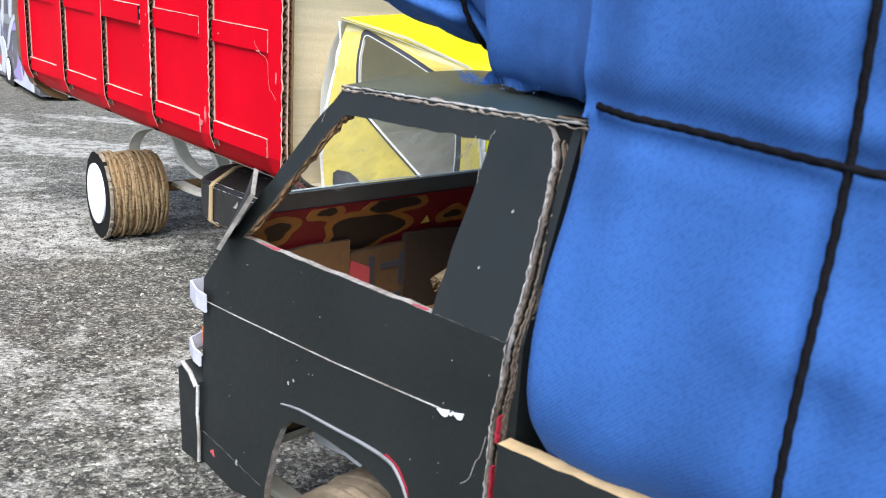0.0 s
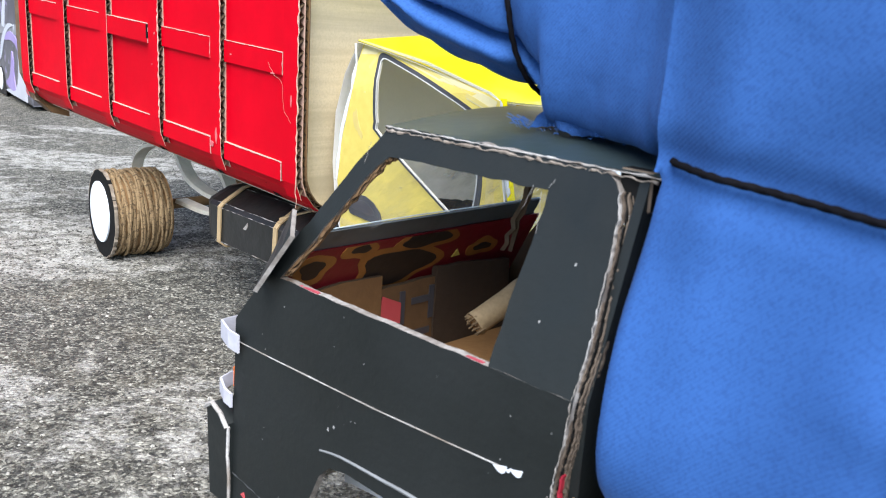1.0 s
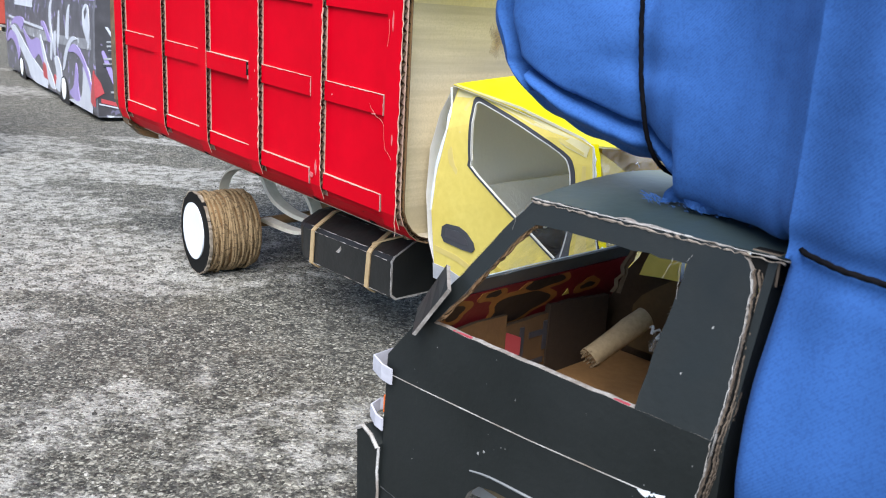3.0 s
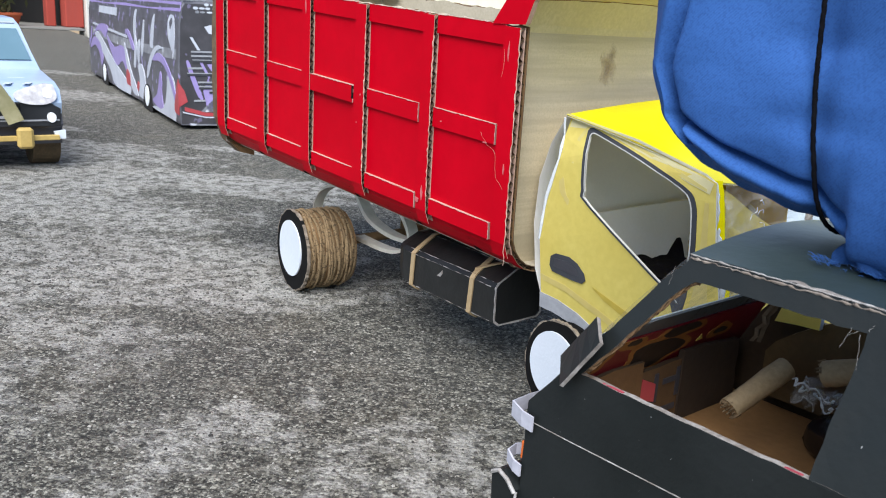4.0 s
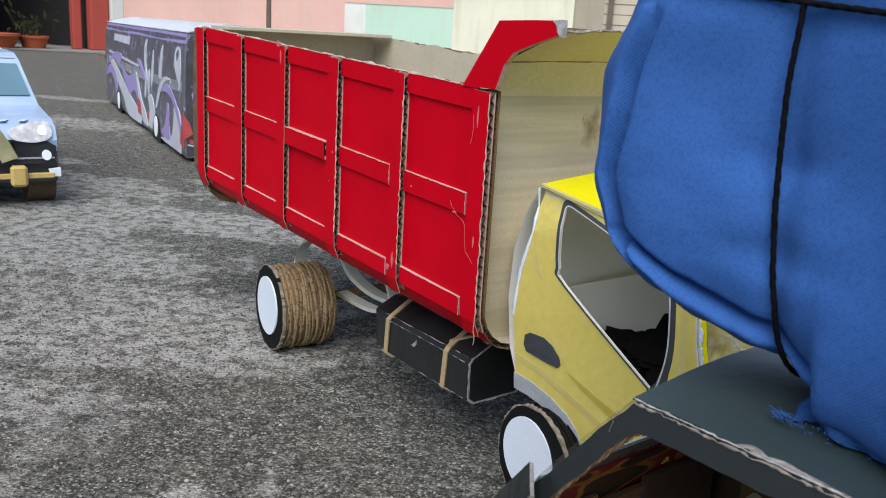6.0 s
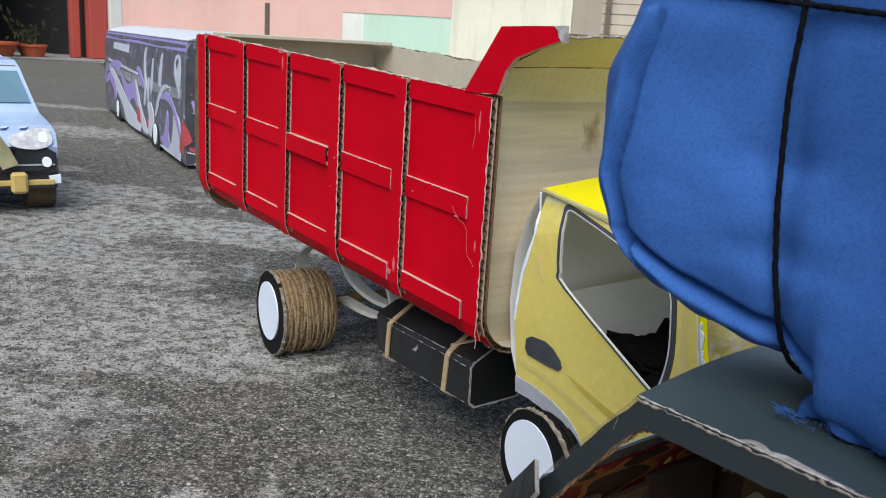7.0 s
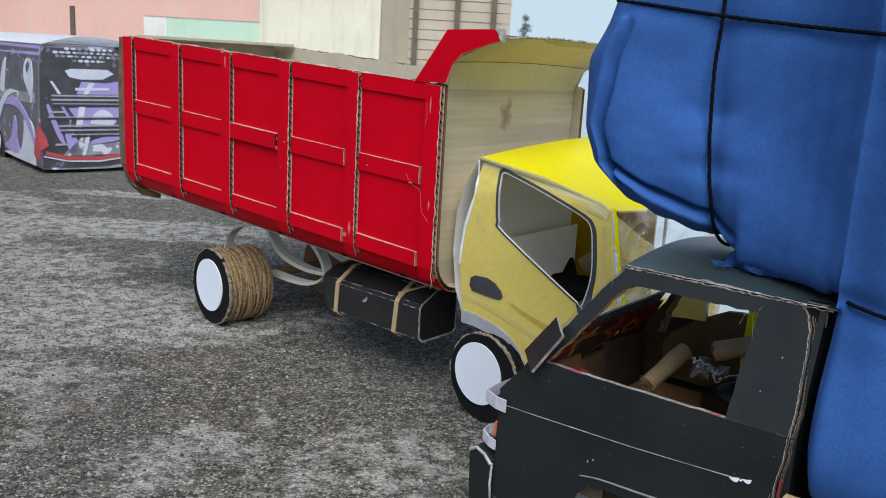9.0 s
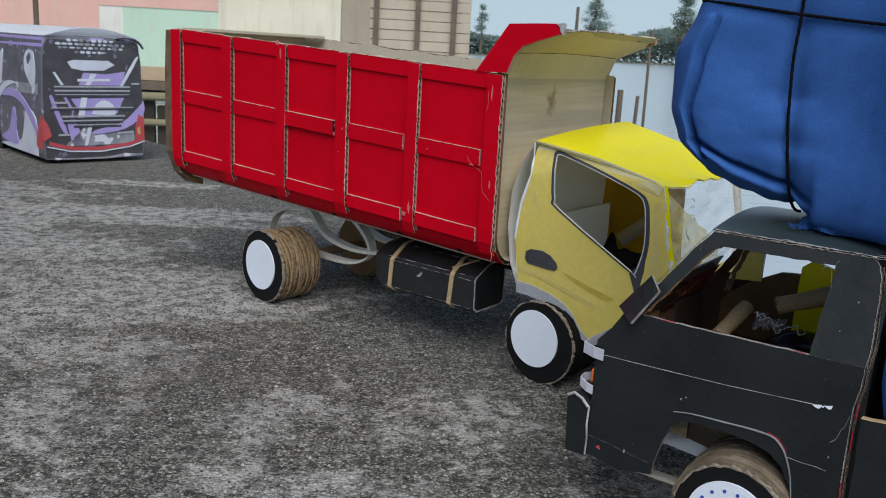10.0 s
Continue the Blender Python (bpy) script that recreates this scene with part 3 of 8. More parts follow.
def plant_pot(u, w, r, h, seed):
    rnd = random.Random(seed)
    ob = thing("plant_pot", u, w, "rust-orange pot with a straggly plant before the shop", "plant pot", group="pots at the shop")
    bm = bmesh.new()
    prof = [(0.78, 0), (0.86, 0.3), (1.0, 0.8), (1.1, 0.82), (1.1, 1.0), (0.95, 1.0), (0.9, 0.8)]
    rings = [[bm.verts.new((u + r * a * math.cos(6.2832 * k / 20), w + r * a * math.sin(6.2832 * k / 20), 1.2 + h * b)) for k in range(20)] for a, b in prof]
    for a, b in zip(rings, rings[1:]):
        for k in range(20):
            bm.faces.new((a[k], a[(k + 1) % 20], b[(k + 1) % 20], b[k]))
    bm.faces.new(rings[0])
    bm.faces.new(rings[-1])
    part("pot", bm, RUST, ob, smooth=True)
    bm = bmesh.new()
    for _ in range(36):
        c = Vector((u + rnd.gauss(0, r * 0.8), w + rnd.gauss(0, r * 0.8), 1.2 + h + abs(rnd.gauss(0, 11))))
        d = Vector((rnd.gauss(0, 1), rnd.gauss(0, 1), rnd.gauss(0.4, 1))).normalized() * 3.6
        s = d.orthogonal().normalized() * 1.2
        bm.faces.new([bm.verts.new(c + q) for q in (-d, s, d, -s)])
    part("leaves", bm, PLANT, ob)


plant_pot(-636, 118, 14, 9, 1)
plant_pot(-640, 142, 9, 8, 2)
plant_pot(-644, 95, 12, 12, 3)

# far bank with its woods
def far_tree(x, y, h, spread, seed, layers):
    rnd = random.Random(seed)
    ob = new("far_tree")
    ob.matrix_world = pose(x, y, -0.6)
    bpy.context.view_layer.update()
    tagged(ob, "grey-green tree on the far river bank, haze in its leaf colour", "tree", "far bank trees")
    bm = bmesh.new()
    tube(bm, [(0, 0, 0), (12, 0, h * 35), (-8, 6, h * 70), (0, 0, h * 98)], [h * 2.4, h * 1.9, h * 1.2, h * 0.3], 7)
    for _ in range(layers):
        z = rnd.uniform(0.3, 0.92) * h * 100
        a, ln = rnd.uniform(0, 6.28), spread * 100 * rnd.uniform(0.4, 1.0) * (1.1 - z / (h * 110))
        tube(bm, [(0, 0, z), (ln * 0.5 * math.cos(a), ln * 0.5 * math.sin(a), z + ln * 0.12), (ln * math.cos(a), ln * math.sin(a), z + ln * 0.1)], [h * 0.8, h * 0.5, h * 0.2], 5)
    part("trunk", bm, TIMBER, ob, local=True)
    bm = bmesh.new()
    for _ in range(layers):
        z = rnd.uniform(0.32, 1.0) * h * 100
        a, ln = rnd.uniform(0, 6.28), spread * 100 * rnd.uniform(0.3, 1.0) * (1.1 - (z / (h * 100)) ** 3)
        for _ in range(170):
            c = Vector((ln * math.cos(a) * rnd.uniform(0.3, 1.1) + rnd.gauss(0, h * 3.2), ln * math.sin(a) * rnd.uniform(0.3, 1.1) + rnd.gauss(0, h * 3.2), z + rnd.gauss(0, h * 2.4)))
            d = Vector((rnd.gauss(0, 1), rnd.gauss(0, 1), rnd.gauss(0, 0.5))).normalized() * rnd.uniform(0.7, 1.5) * h
            s = d.orthogonal().normalized() * rnd.uniform(0.4, 0.9) * h
            bm.faces.new([bm.verts.new(c + q) for q in (-d, s, d, -s)])
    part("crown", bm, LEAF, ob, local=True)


far_tree(27.5, 354, 19.0, 3.6, 6, 16)
far_tree(73.0, 354, 25.0, 9.5, 5, 44)
far_tree(108.0, 350, 30.0, 9.0, 7, 44)
far_tree(-21.0, 363, 17.0, 7.0, 9, 30)

bm = bmesh.new()
slab([[(-1500, 354), (1500, 354), (1500, 2000), (-1500, 2000)]], -0.62, -1.5, uw, bm)
setting("far_bank", bm, plain("far_mud", (0.16, 0.15, 0.12), (0.12, 0.12, 0.09), 4, 0.3, 0.9), "low far river bank", "ground")

rnd = random.Random(11)
bm = bmesh.new()
for _ in range(60000):
    x = rnd.uniform(-360, 480)
    top = 7.4 + 2.6 * noise.noise(Vector((x * 0.03, 0, 0))) + 2.2 * noise.noise(Vector((x * 0.11, 4, 0))) + 6.0 * min(1.0, max(0.0, (x - 84) / 14))
    z = -0.6 + max(0.6, top) * rnd.random() ** 0.6
    c = Vector((x, 372 + rnd.uniform(-12, 15), z))
    d = Vector((rnd.gauss(0, 1), rnd.gauss(0, 0.6), rnd.gauss(0, 0.7))).normalized() * rnd.uniform(0.6, 1.5)
    s = d.orthogonal().normalized() * rnd.uniform(0.45, 1.0)
    bm.faces.new([bm.verts.new(c + q) for q in (-d, s, d, -s)])
me = bpy.data.meshes.new("far_woods")
bm.to_mesh(me)
bm.free()
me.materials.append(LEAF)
tagged(new("far_woods", me), "grey-green band of woods along the far bank, haze in its leaf colour", "woods", kind="stuff")

# ---------------------------------------------------------------- the red and yellow dump truck
def lift(u):
    """The cargo box stands with its tail a little higher than its nose."""
    return (-41.3 - u) * 0.0545


truck = thing("dump_truck", -58, 40.5, "handmade cardboard dump truck with red cargo box and yellow cab", "toy truck")

PROFILE = [(31.0, 24.1), (31.0, 20.0), (31.0, 16.0), (31.0, 12.0), (31.05, 11.0), (31.35, 10.2), (31.9, 9.5), (32.6, 9.0), (33.4, 8.75), (35.0, 8.7)]


def profile(off, far=False):
    """The side's section, moved outwards by off; far: mirrored to the other side."""
    out = []
    for i, (w, z) in enumerate(PROFILE):
        a, b = PROFILE[max(i - 1, 0)], PROFILE[min(i + 1, len(PROFILE) - 1)]
        tw, tz = b[0] - a[0], b[1] - a[1]
        n = math.hypot(tw, tz)
        w, z = w + off * tz / n, z - off * tw / n
        out.append((81.0 - w if far else w, z))
    return out


def sheet(bm, off0, off1, u0, u1, far=False, index=(0, 0, 0), steps=1, ragged=0.0, seed=0, rows=slice(None)):
    """A bent board along the truck: outer face, inner face and rims."""
    rnd = random.Random(seed)
    a, b = profile(off0, far)[rows], profile(off1, far)[rows]
    us = [u0 + (u1 - u0) * k / steps for k in range(steps + 1)]
    grid = []
    for u in us:
        j = ragged * (rnd.random() - 0.5)
        grid.append([[bm.verts.new((u, w, z + lift(u) + (j if i == 0 else 0))) for i, (w, z) in enumerate(line)] for line in (a, b)])
    n = len(a)
    for p, q in zip(grid, grid[1:]):
        for i in range(n - 1):
            bm.faces.new((p[0][i], p[0][i + 1], q[0][i + 1], q[0][i])).material_index = index[0]
            bm.faces.new((p[1][i], p[1][i + 1], q[1][i + 1], q[1][i])).material_index = index[1]
        for i in (0, n - 1):
            bm.faces.new((p[0][i], q[0][i], q[1][i], p[1][i])).material_index = index[2]
    for g in (grid[0], grid[-1]):
        for i in range(n - 1):
            bm.faces.new((g[0][i], g[0][i + 1], g[1][i + 1], g[1][i])).material_index = index[2]
    return bm


def flutes(bm, off0, off1, u0, u1, far=False, pitch=0.62, index=0, rows=slice(None), seed=0):
    """The wavy paper between two liners, running along the section."""
    rnd = random.Random(seed)
    a, b = profile(off0, far)[rows], profile(off1, far)[rows]
    length = [0.0]
    for p, q in zip(a, a[1:]):
        length.append(length[-1] + math.hypot(q[0] - p[0], q[1] - p[1]))
    s, k, last = 0.0, 0, None
    while s < length[-1]:
        i = max(j for j in range(len(length)) if length[j] <= s + 1e-6)
        i = min(i, len(a) - 2)
        t = (s - length[i]) / (length[i + 1] - length[i])
        line = a if k % 2 == 0 else b
        w = line[i][0] + t * (line[i + 1][0] - line[i][0])
        z = line[i][1] + t * (line[i + 1][1] - line[i][1])
        pair = [bm.verts.new((u, w, z + lift(u))) for u in (u0, u1)]
        if last:
            bm.faces.new((last[0], last[1], pair[1], pair[0])).material_index = index
        last = pair
        s += pitch / 2 * rnd.uniform(0.8, 1.2)
        k += 1
    return bm


SCUFFED = plain("rubbed_white_edge", (0.66, 0.52, 0.46), (0.55, 0.26, 0.24), 600, 60, 0.85)
for far in (False, True):
    bm = bmesh.new()
    sheet(bm, 0.0, -0.06, -82.0, -41.2, far, (0, 1, 2), 60, 0.16, 1)
    sheet(bm, -0.32, -0.38, -82.0, -41.2, far, (1, 3, 2), 60, 0.3, 2)
    flutes(bm, -0.06, -0.32, -82.0, -41.3, far, index=2, seed=3)
    side_panel = part("side_panel", bm, [RED, KRAFT_BROWN, FLUTE, KRAFT_GREY], truck, "glossy red corrugated board side")
    if far:
        continue
    ribs = [(-82.05, -80.5), (-74.0, -72.6), (-66.2, -64.95), (-58.5, -57.15), (-50.4, -49.25), (-42.55, -41.15)]
    for k, (u0, u1) in enumerate(ribs):
        bm = bmesh.new()
        sheet(bm, 0.46, 0.42, u0, u1, index=(0, 0, 1), rows=slice(0, 6))
        sheet(bm, 0.06, 0.01, u0, u1, index=(1, 1, 1), rows=slice(0, 6))
        flutes(bm, 0.05, 0.42, u0 + 0.03, u1 - 0.02, index=2, rows=slice(0, 6), seed=20 + k)
        part("rib", bm, [RED, RED_EDGE, FLUTE], side_panel)
    rnd = random.Random(5)
    for k in range(5):
        u0, u1 = ribs[k][1] + 0.04, ribs[k + 1][0] - 0.03
        for z1, z0, row in ((24.2, 22.95, 0), (18.15, 16.85, 1), (11.85, 10.75, 2)):
            a, b = u0, u1 - (0.32 if row and k in (3, 4) else 0.0) - 0.12 * rnd.random()
            if row == 0:
                b = u1 + (0.2 if k == 3 else 0.0)
            d = [0.05 * (rnd.random() - 0.5) for _ in range(4)]
            out = 30.80 - (0.22 if (k, row) == (2, 1) else 0.0)
            bm = bmesh.new()
            loop = [(a, z0 + lift(a) + d[0]), (b, z0 + lift(b) + d[1]), (b, z1 + lift(b) + d[2]), (a, z1 + lift(a) + d[3])]
            wall = 31.25 if row == 2 else 31.0
            slab([loop], out, wall - 0.004, uz, bm, 1, 0, 0)
            strip = part("strip", bm, [RED, RED_EDGE], side_panel)
            worn = bmesh.new()
            n = 26
            for run in (([(a + (b - a) * i / n, out - 0.01, z1 + lift(a + (b - a) * i / n) - 0.01) for i in range(n + 1)]), ([(b, out - 0.01, z0 + (z1 - z0) * i / 8 + lift(b)) for i in range(9)] if row else None)):
                if run:
                    tube(worn, [(p[0] + 0.02 * rnd.uniform(-1, 1), p[1], p[2] + 0.025 * rnd.uniform(-1, 1)) for p in run], [0.012 + 0.035 * rnd.random() ** 2 for _ in run], 4)
            part("worn_edge", worn, SCUFFED, side_panel, "rubbed whitish paper edge")

# whitish glue, scratches and frayed paper on the red side
rnd = random.Random(36)
for u, z, a, b, seed in ((-50.2, 11.55, 0.32, 0.2, 1), (-49.7, 12.2, 0.12, 0.5, 2), (-66.0, 24.2, 0.25, 0.3, 3), (-65.6, 23.3, 0.1, 0.5, 4), (-42.0, 22.6, 0.06, 0.6, 5), (-41.7, 15.6, 0.07, 0.35, 6), (-43.6, 16.9, 0.3, 0.05, 7), (-58.0, 15.5, 0.05, 0.08, 8), (-48.0, 17.4, 0.09, 0.06, 9), (-57.6, 17.6, 0.06, 0.1, 10)):
    rr = random.Random(seed)
    loop = [(u + a * math.cos(t) * rr.uniform(0.5, 1.2), z + b * math.sin(t) * rr.uniform(0.5, 1.2) + lift(u)) for t in [6.2832 * k / 9 for k in range(9)]]
    part("glue_smear", slab([loop], 30.5, 30.545, uz), plain("pinkish_smear", (0.62, 0.2, 0.2), (0.5, 0.1, 0.11), 300, 80, 0.5), side_panel)
for u0, jit, z0, z1 in ((-41.12, 0.06, 9.6, 24.0), (-49.22, 0.03, 12.0, 22.8), (-57.12, 0.03, 12.0, 22.8)):
    bm = bmesh.new()
    pts = [(u0 + jit * rnd.uniform(-1, 1), 30.53 + 0.04 * rnd.uniform(-1, 1), z0 + (z1 - z0) * k / 50 + lift(u0)) for k in range(51)]
    tube(bm, pts, [0.02 + 0.05 * rnd.random() ** 2 for _ in pts], 5)
    part("frayed_edge", bm, RED_EDGE, side_panel, "frayed pale paper edge")
bm = bmesh.new()
for pts in ([(-44.0, 30.5, 17.6), (-43.2, 30.45, 16.9), (-42.5, 30.45, 16.6), (-42.3, 30.45, 15.2), (-41.6, 30.45, 14.4)], [(-42.3, 30.45, 22.8), (-42.2, 30.42, 22.0), (-42.35, 30.42, 21.2)]):
    tube(bm, [p + Vector((0.07, 0.0, 0.07)) * noise.noise(p * 2.3) for p in smooth_path(pts, 8)], 0.006, 4)
tagged(part("glue_thread", bm, RED_EDGE, side_panel, "stringy pale glue threads"), kind="stuff")
bm = bmesh.new()
block(bm, (-58.75, 30.48, 17.15 + lift(-58.6)), (-58.62, 30.98, 18.1 + lift(-58.6)), 0.02)
part("strip_end", bm, BLACK_MATT, side_panel, "dark open strip end")
bm = bmesh.new()
rnd2 = random.Random(37)
pts = [(-82.0 + 0.5 * k, 31.05 + 0.1 * rnd2.uniform(-1, 1), 24.12 + 0.1 * rnd2.random() + lift(-82.0 + 0.5 * k)) for k in range(76)]
tube(bm, pts, [0.03 + 0.1 * rnd2.random() ** 2 for _ in pts], 5)
part("torn_top", bm, KRAFT_GREY, side_panel, "torn pale top edge")

# front bulkhead of bare board that bends forward over the cab
bend = [(-42.2, 8.8), (-42.2, 14), (-42.0, 23.85), (-41.88, 24.3), (-41.55, 25.0), (-41.05, 25.75), (-39.8, 26.3), (-38.4, 26.85), (-36.7, 27.45)]
bm = bmesh.new()
rnd = random.Random(8)
ws = [31.42 + (49.55 - 31.42) * k / 30 for k in range(31)]
grid = []
for w in ws:
    tip = 0.25 * (rnd.random() - 0.5) - 1.3 * (w - 31.42) / 18.13
    sag = 0.5 * math.sin((w - 31.4) / 18.2 * math.pi)
    row = []
    for i, (u, z) in enumerate(bend):
        top = i / (len(bend) - 1)
        if i == 0:
            z = max(z, 12.2 - 3.4 * min(1.0, max(0.0, w - 31.3) / 1.4) ** 0.5, 12.2 - 3.4 * min(1.0, max(0.0, 49.7 - w) / 1.4) ** 0.5)
        row.append([Vector((u + (tip if i == len(bend) - 1 else 0), w, z + (sag * 0.6 if i > 4 else 0) * top)), Vector((u - 0.32, w, z + 0.25 * (i > 4)))])
    grid.append(row)
vs = [[[bm.verts.new(p) for p in cell] for cell in row] for row in grid]
for p, q in zip(vs, vs[1:]):
    for i in range(len(bend) - 1):
        bm.faces.new((p[i][0], p[i + 1][0], q[i + 1][0], q[i][0])).material_index = 3 if i >= 2 else 0
        bm.faces.new((p[i][1], p[i + 1][1], q[i + 1][1], q[i][1])).material_index = 1
    for i in (0, len(bend) - 1):
        bm.faces.new((p[i][0], q[i][0], q[i][1], p[i][1])).material_index = 2
for row in (vs[0], vs[-1]):
    for i in range(len(bend) - 1):
        bm.faces.new((row[i][0], row[i + 1][0], row[i + 1][1], row[i][1])).material_index = 2
bulkhead = part("bulkhead", bm, [KRAFT, KRAFT_GREY, FLUTE, plain("yellowed_taped_board", (0.67, 0.575, 0.355), (0.60, 0.51, 0.30), 400, 30, 0.6)], truck, "bare tan corrugated board bulkhead")
def stain_material():
    """A brown stain that fades out towards its rim."""
    m, nt, p = nodes_of("old_tape_stain")
    p.inputs["Base Color"].default_value = (0.30, 0.215, 0.11, 1.0)
    p.inputs["Roughness"].default_value = 0.8
    co = nt.nodes.new("ShaderNodeTexCoord")
    away = nt.nodes.new("ShaderNodeVectorMath")
    away.operation = "DISTANCE"
    away.inputs[1].default_value = (0.5, 0.5, 0.5)
    nt.links.new(co.outputs["Generated"], away.inputs[0])
    sub = nt.nodes.new("ShaderNodeMath")
    sub.operation = "SUBTRACT"
    nt.links.new(noise_node(nt, 75.0, 4.0, 0.6), sub.inputs[0])
    nt.links.new(away.outputs["Value"], sub.inputs[1])
    nt.links.new(ramp(nt, sub.outputs[0], ((0.0, (0, 0, 0)), (0.42, (0.45, 0.45, 0.45)))), p.inputs["Alpha"])
    return m


bm = bmesh.new()
loop = [(39.75 + 0.95 * math.cos(a), 21.9 + 1.6 * math.sin(a)) for a in [6.2832 * k / 30 for k in range(30)]]
slab([loop], 0.0, 0.012, lambda w, z, d: (-42.2 + 0.2 * (z - 14) / 9.85 + 0.006 + d, w, z), bm)
stain = part("stain", bm, stain_material(), bulkhead, "faint brown tape stain")
stain.visible_shadow = False
# brown strip along the bend carries the shadow line under the lip
bm = bmesh.new()
rnd = random.Random(4)
pts = [(-41.0, 31.5 + 0.45 * k, 25.76 + 0.19 * math.sin(k / 40 * math.pi) + 0.02 * rnd.uniform(-1, 1)) for k in range(40)]
tube(bm, pts, [0.02 + 0.03 * rnd.random() for _ in pts], 5)
part("crease", bm, KRAFT_BROWN, bulkhead, "crease at the bend, its shadow line put in as brown")
for far in (False, True):
    w0, w1 = (30.72, 31.1) if not far else (49.95, 50.3)
    cheek = [(-43.8, 24.25), (-42.3, 26.2), (-41.0, 27.9), (-38.5, 27.98), (-36.75, 28.0), (-36.45, 27.75), (-36.5, 27.3), (-38.4, 26.75), (-39.7, 26.3), (-40.4, 25.6), (-40.95, 24.3)]
    if far:
        cheek = [(u - 1.2, z - 0.12) for u, z in cheek]
    bm = bmesh.new()
    slab([cheek], w0, w1, uz, bm, 1, 0 if not far else 2, 2 if not far else 0)
    part("cheek", bm, [RED, RED_EDGE, KRAFT_BROWN], truck, "red board cheek of the bent bulkhead")
bm = bmesh.new()
rnd = random.Random(95)
pts = [(-36.72 - 1.3 * k / 60 + 0.12 * rnd.uniform(-1, 1), 31.4 + 18.1 * k / 60, 27.5 + 0.3 * math.sin(k / 60 * math.pi) + 0.06 * rnd.uniform(-1, 1)) for k in range(61)]
tube(bm, pts, [0.06 + 0.08 * rnd.random() ** 2 for _ in pts], 6)
part("torn_lip", bm, plain("grey_torn_flutes", (0.56, 0.53, 0.46), (0.16, 0.13, 0.10), 400, 90, 0.9), bulkhead, "torn grey fluted front edge")
# folded tongue at the far end of the bend, and its torn white corner
bm = bmesh.new()
slab([[(-39.2, 27.5), (-37.8, 27.85), (-37.55, 27.7), (-37.7, 27.35), (-39.1, 27.1)]], 47.0, 49.6, uz, bm)
part("fold", bm, KRAFT_GREY, bulkhead, "torn folded board corner")
bm = bmesh.new()
slab([[(-36.95, 27.98), (-36.4, 28.04), (-36.35, 27.2), (-36.6, 27.5), (-36.65, 27.75)]], 30.66, 31.15, uz, bm)
part("torn_corner", bm, WORN, bulkhead, "torn whitish paper corner")

# tailgate, floor and folded rear flap
bm = bmesh.new()
slab([[(31.45, 9.2), (33.5, 8.4), (47.5, 8.4), (49.6, 9.2), (50.0, 12.0), (50.0, 24.1), (31.4, 24.1)]], -82.1 + 0, -82.5, wz, bm, 1, 0, 0)
for v in bm.verts:
    v.co.z += lift(-82)
part("tailgate", bm, [KRAFT_GREY, FLUTE], truck, "brown corrugated board tailgate")
bm = bmesh.new()
rnd = random.Random(14)
lip = [(31.15, 24.0), (30.95, 20), (30.9, 15), (31.0, 11.5), (31.6, 9.3), (33.0, 8.0), (34.5, 7.6), (34.5, 8.4), (33.2, 8.9), (31.9, 10.2), (31.4, 12.5), (31.4, 24.0)]
lip = [(w - 0.25 if w < 31.2 else w, z) for w, z in lip]
slab([lip], -82.1, -83.35, wz, bm, 1, 0, 0)
for v in bm.verts:
    v.co.z += lift(-82)
part("tail_lip", bm, [KRAFT_BROWN, FLUTE], truck, "frayed brown tail edge")
bm = bmesh.new()
block(bm, (-82.2, 32.0, 24.05), (-78.6, 49.4, 24.4), 0.05)
for v in bm.verts:
    v.co.z += lift(-81)
part("rear_flap", bm, plain("cream_board", (0.55, 0.5, 0.38), (0.48, 0.43, 0.32), 300, 30, 0.8), truck, "folded cream board flap")
bm = bmesh.new()
slab([[(-82.0, 33.0), (-42.4, 33.0), (-42.4, 48.0), (-82.0, 48.0)]], 8.75, 9.1, uw, bm)
for v in bm.verts:
    v.co.z += lift(v.co.x)
part("box_floor", bm, KRAFT_GREY, truck)

# chassis
for w in (36.6, 43.2):
    bm = bmesh.new()
    loop = [(-79.0, 8.6 + lift(-79.0)), (-28.0, 7.8), (-28.0, 7.0), (-44.0, 7.5), (-62, 8.7), (-79.0, 10.45)]
    slab([loop], w, w + 1.3, uz, bm)
    part("chassis_rail", bm, BLACK_MATT, truck)
for k, u in enumerate((-76.5, -68.4, -60.2, -52.2, -45.6)):
    bm = bmesh.new()
    z = lift(u)
    slab([[(31.5, 10.0 + z), (32.3, 9.1 + z), (36.6, 8.25 + z), (36.6, 8.7 + z), (33.4, 8.72 + z)]], u, u + 0.5, wz, bm)
    part("gusset", bm, BLACK_MATT, truck)
bm = bmesh.new()
tube(bm, [(-68.9, 32.5, 3.75), (-68.9, 48.5, 3.75)], 0.45, 10)
part("axle", bm, KRAFT_BROWN, truck, smooth=True)
bm = bmesh.new()
tube(bm, [(-37.6, 33.5, 3.6), (-37.6, 47.5, 3.6)], 0.45, 10)
part("axle", bm, KRAFT_BROWN, truck, smooth=True)
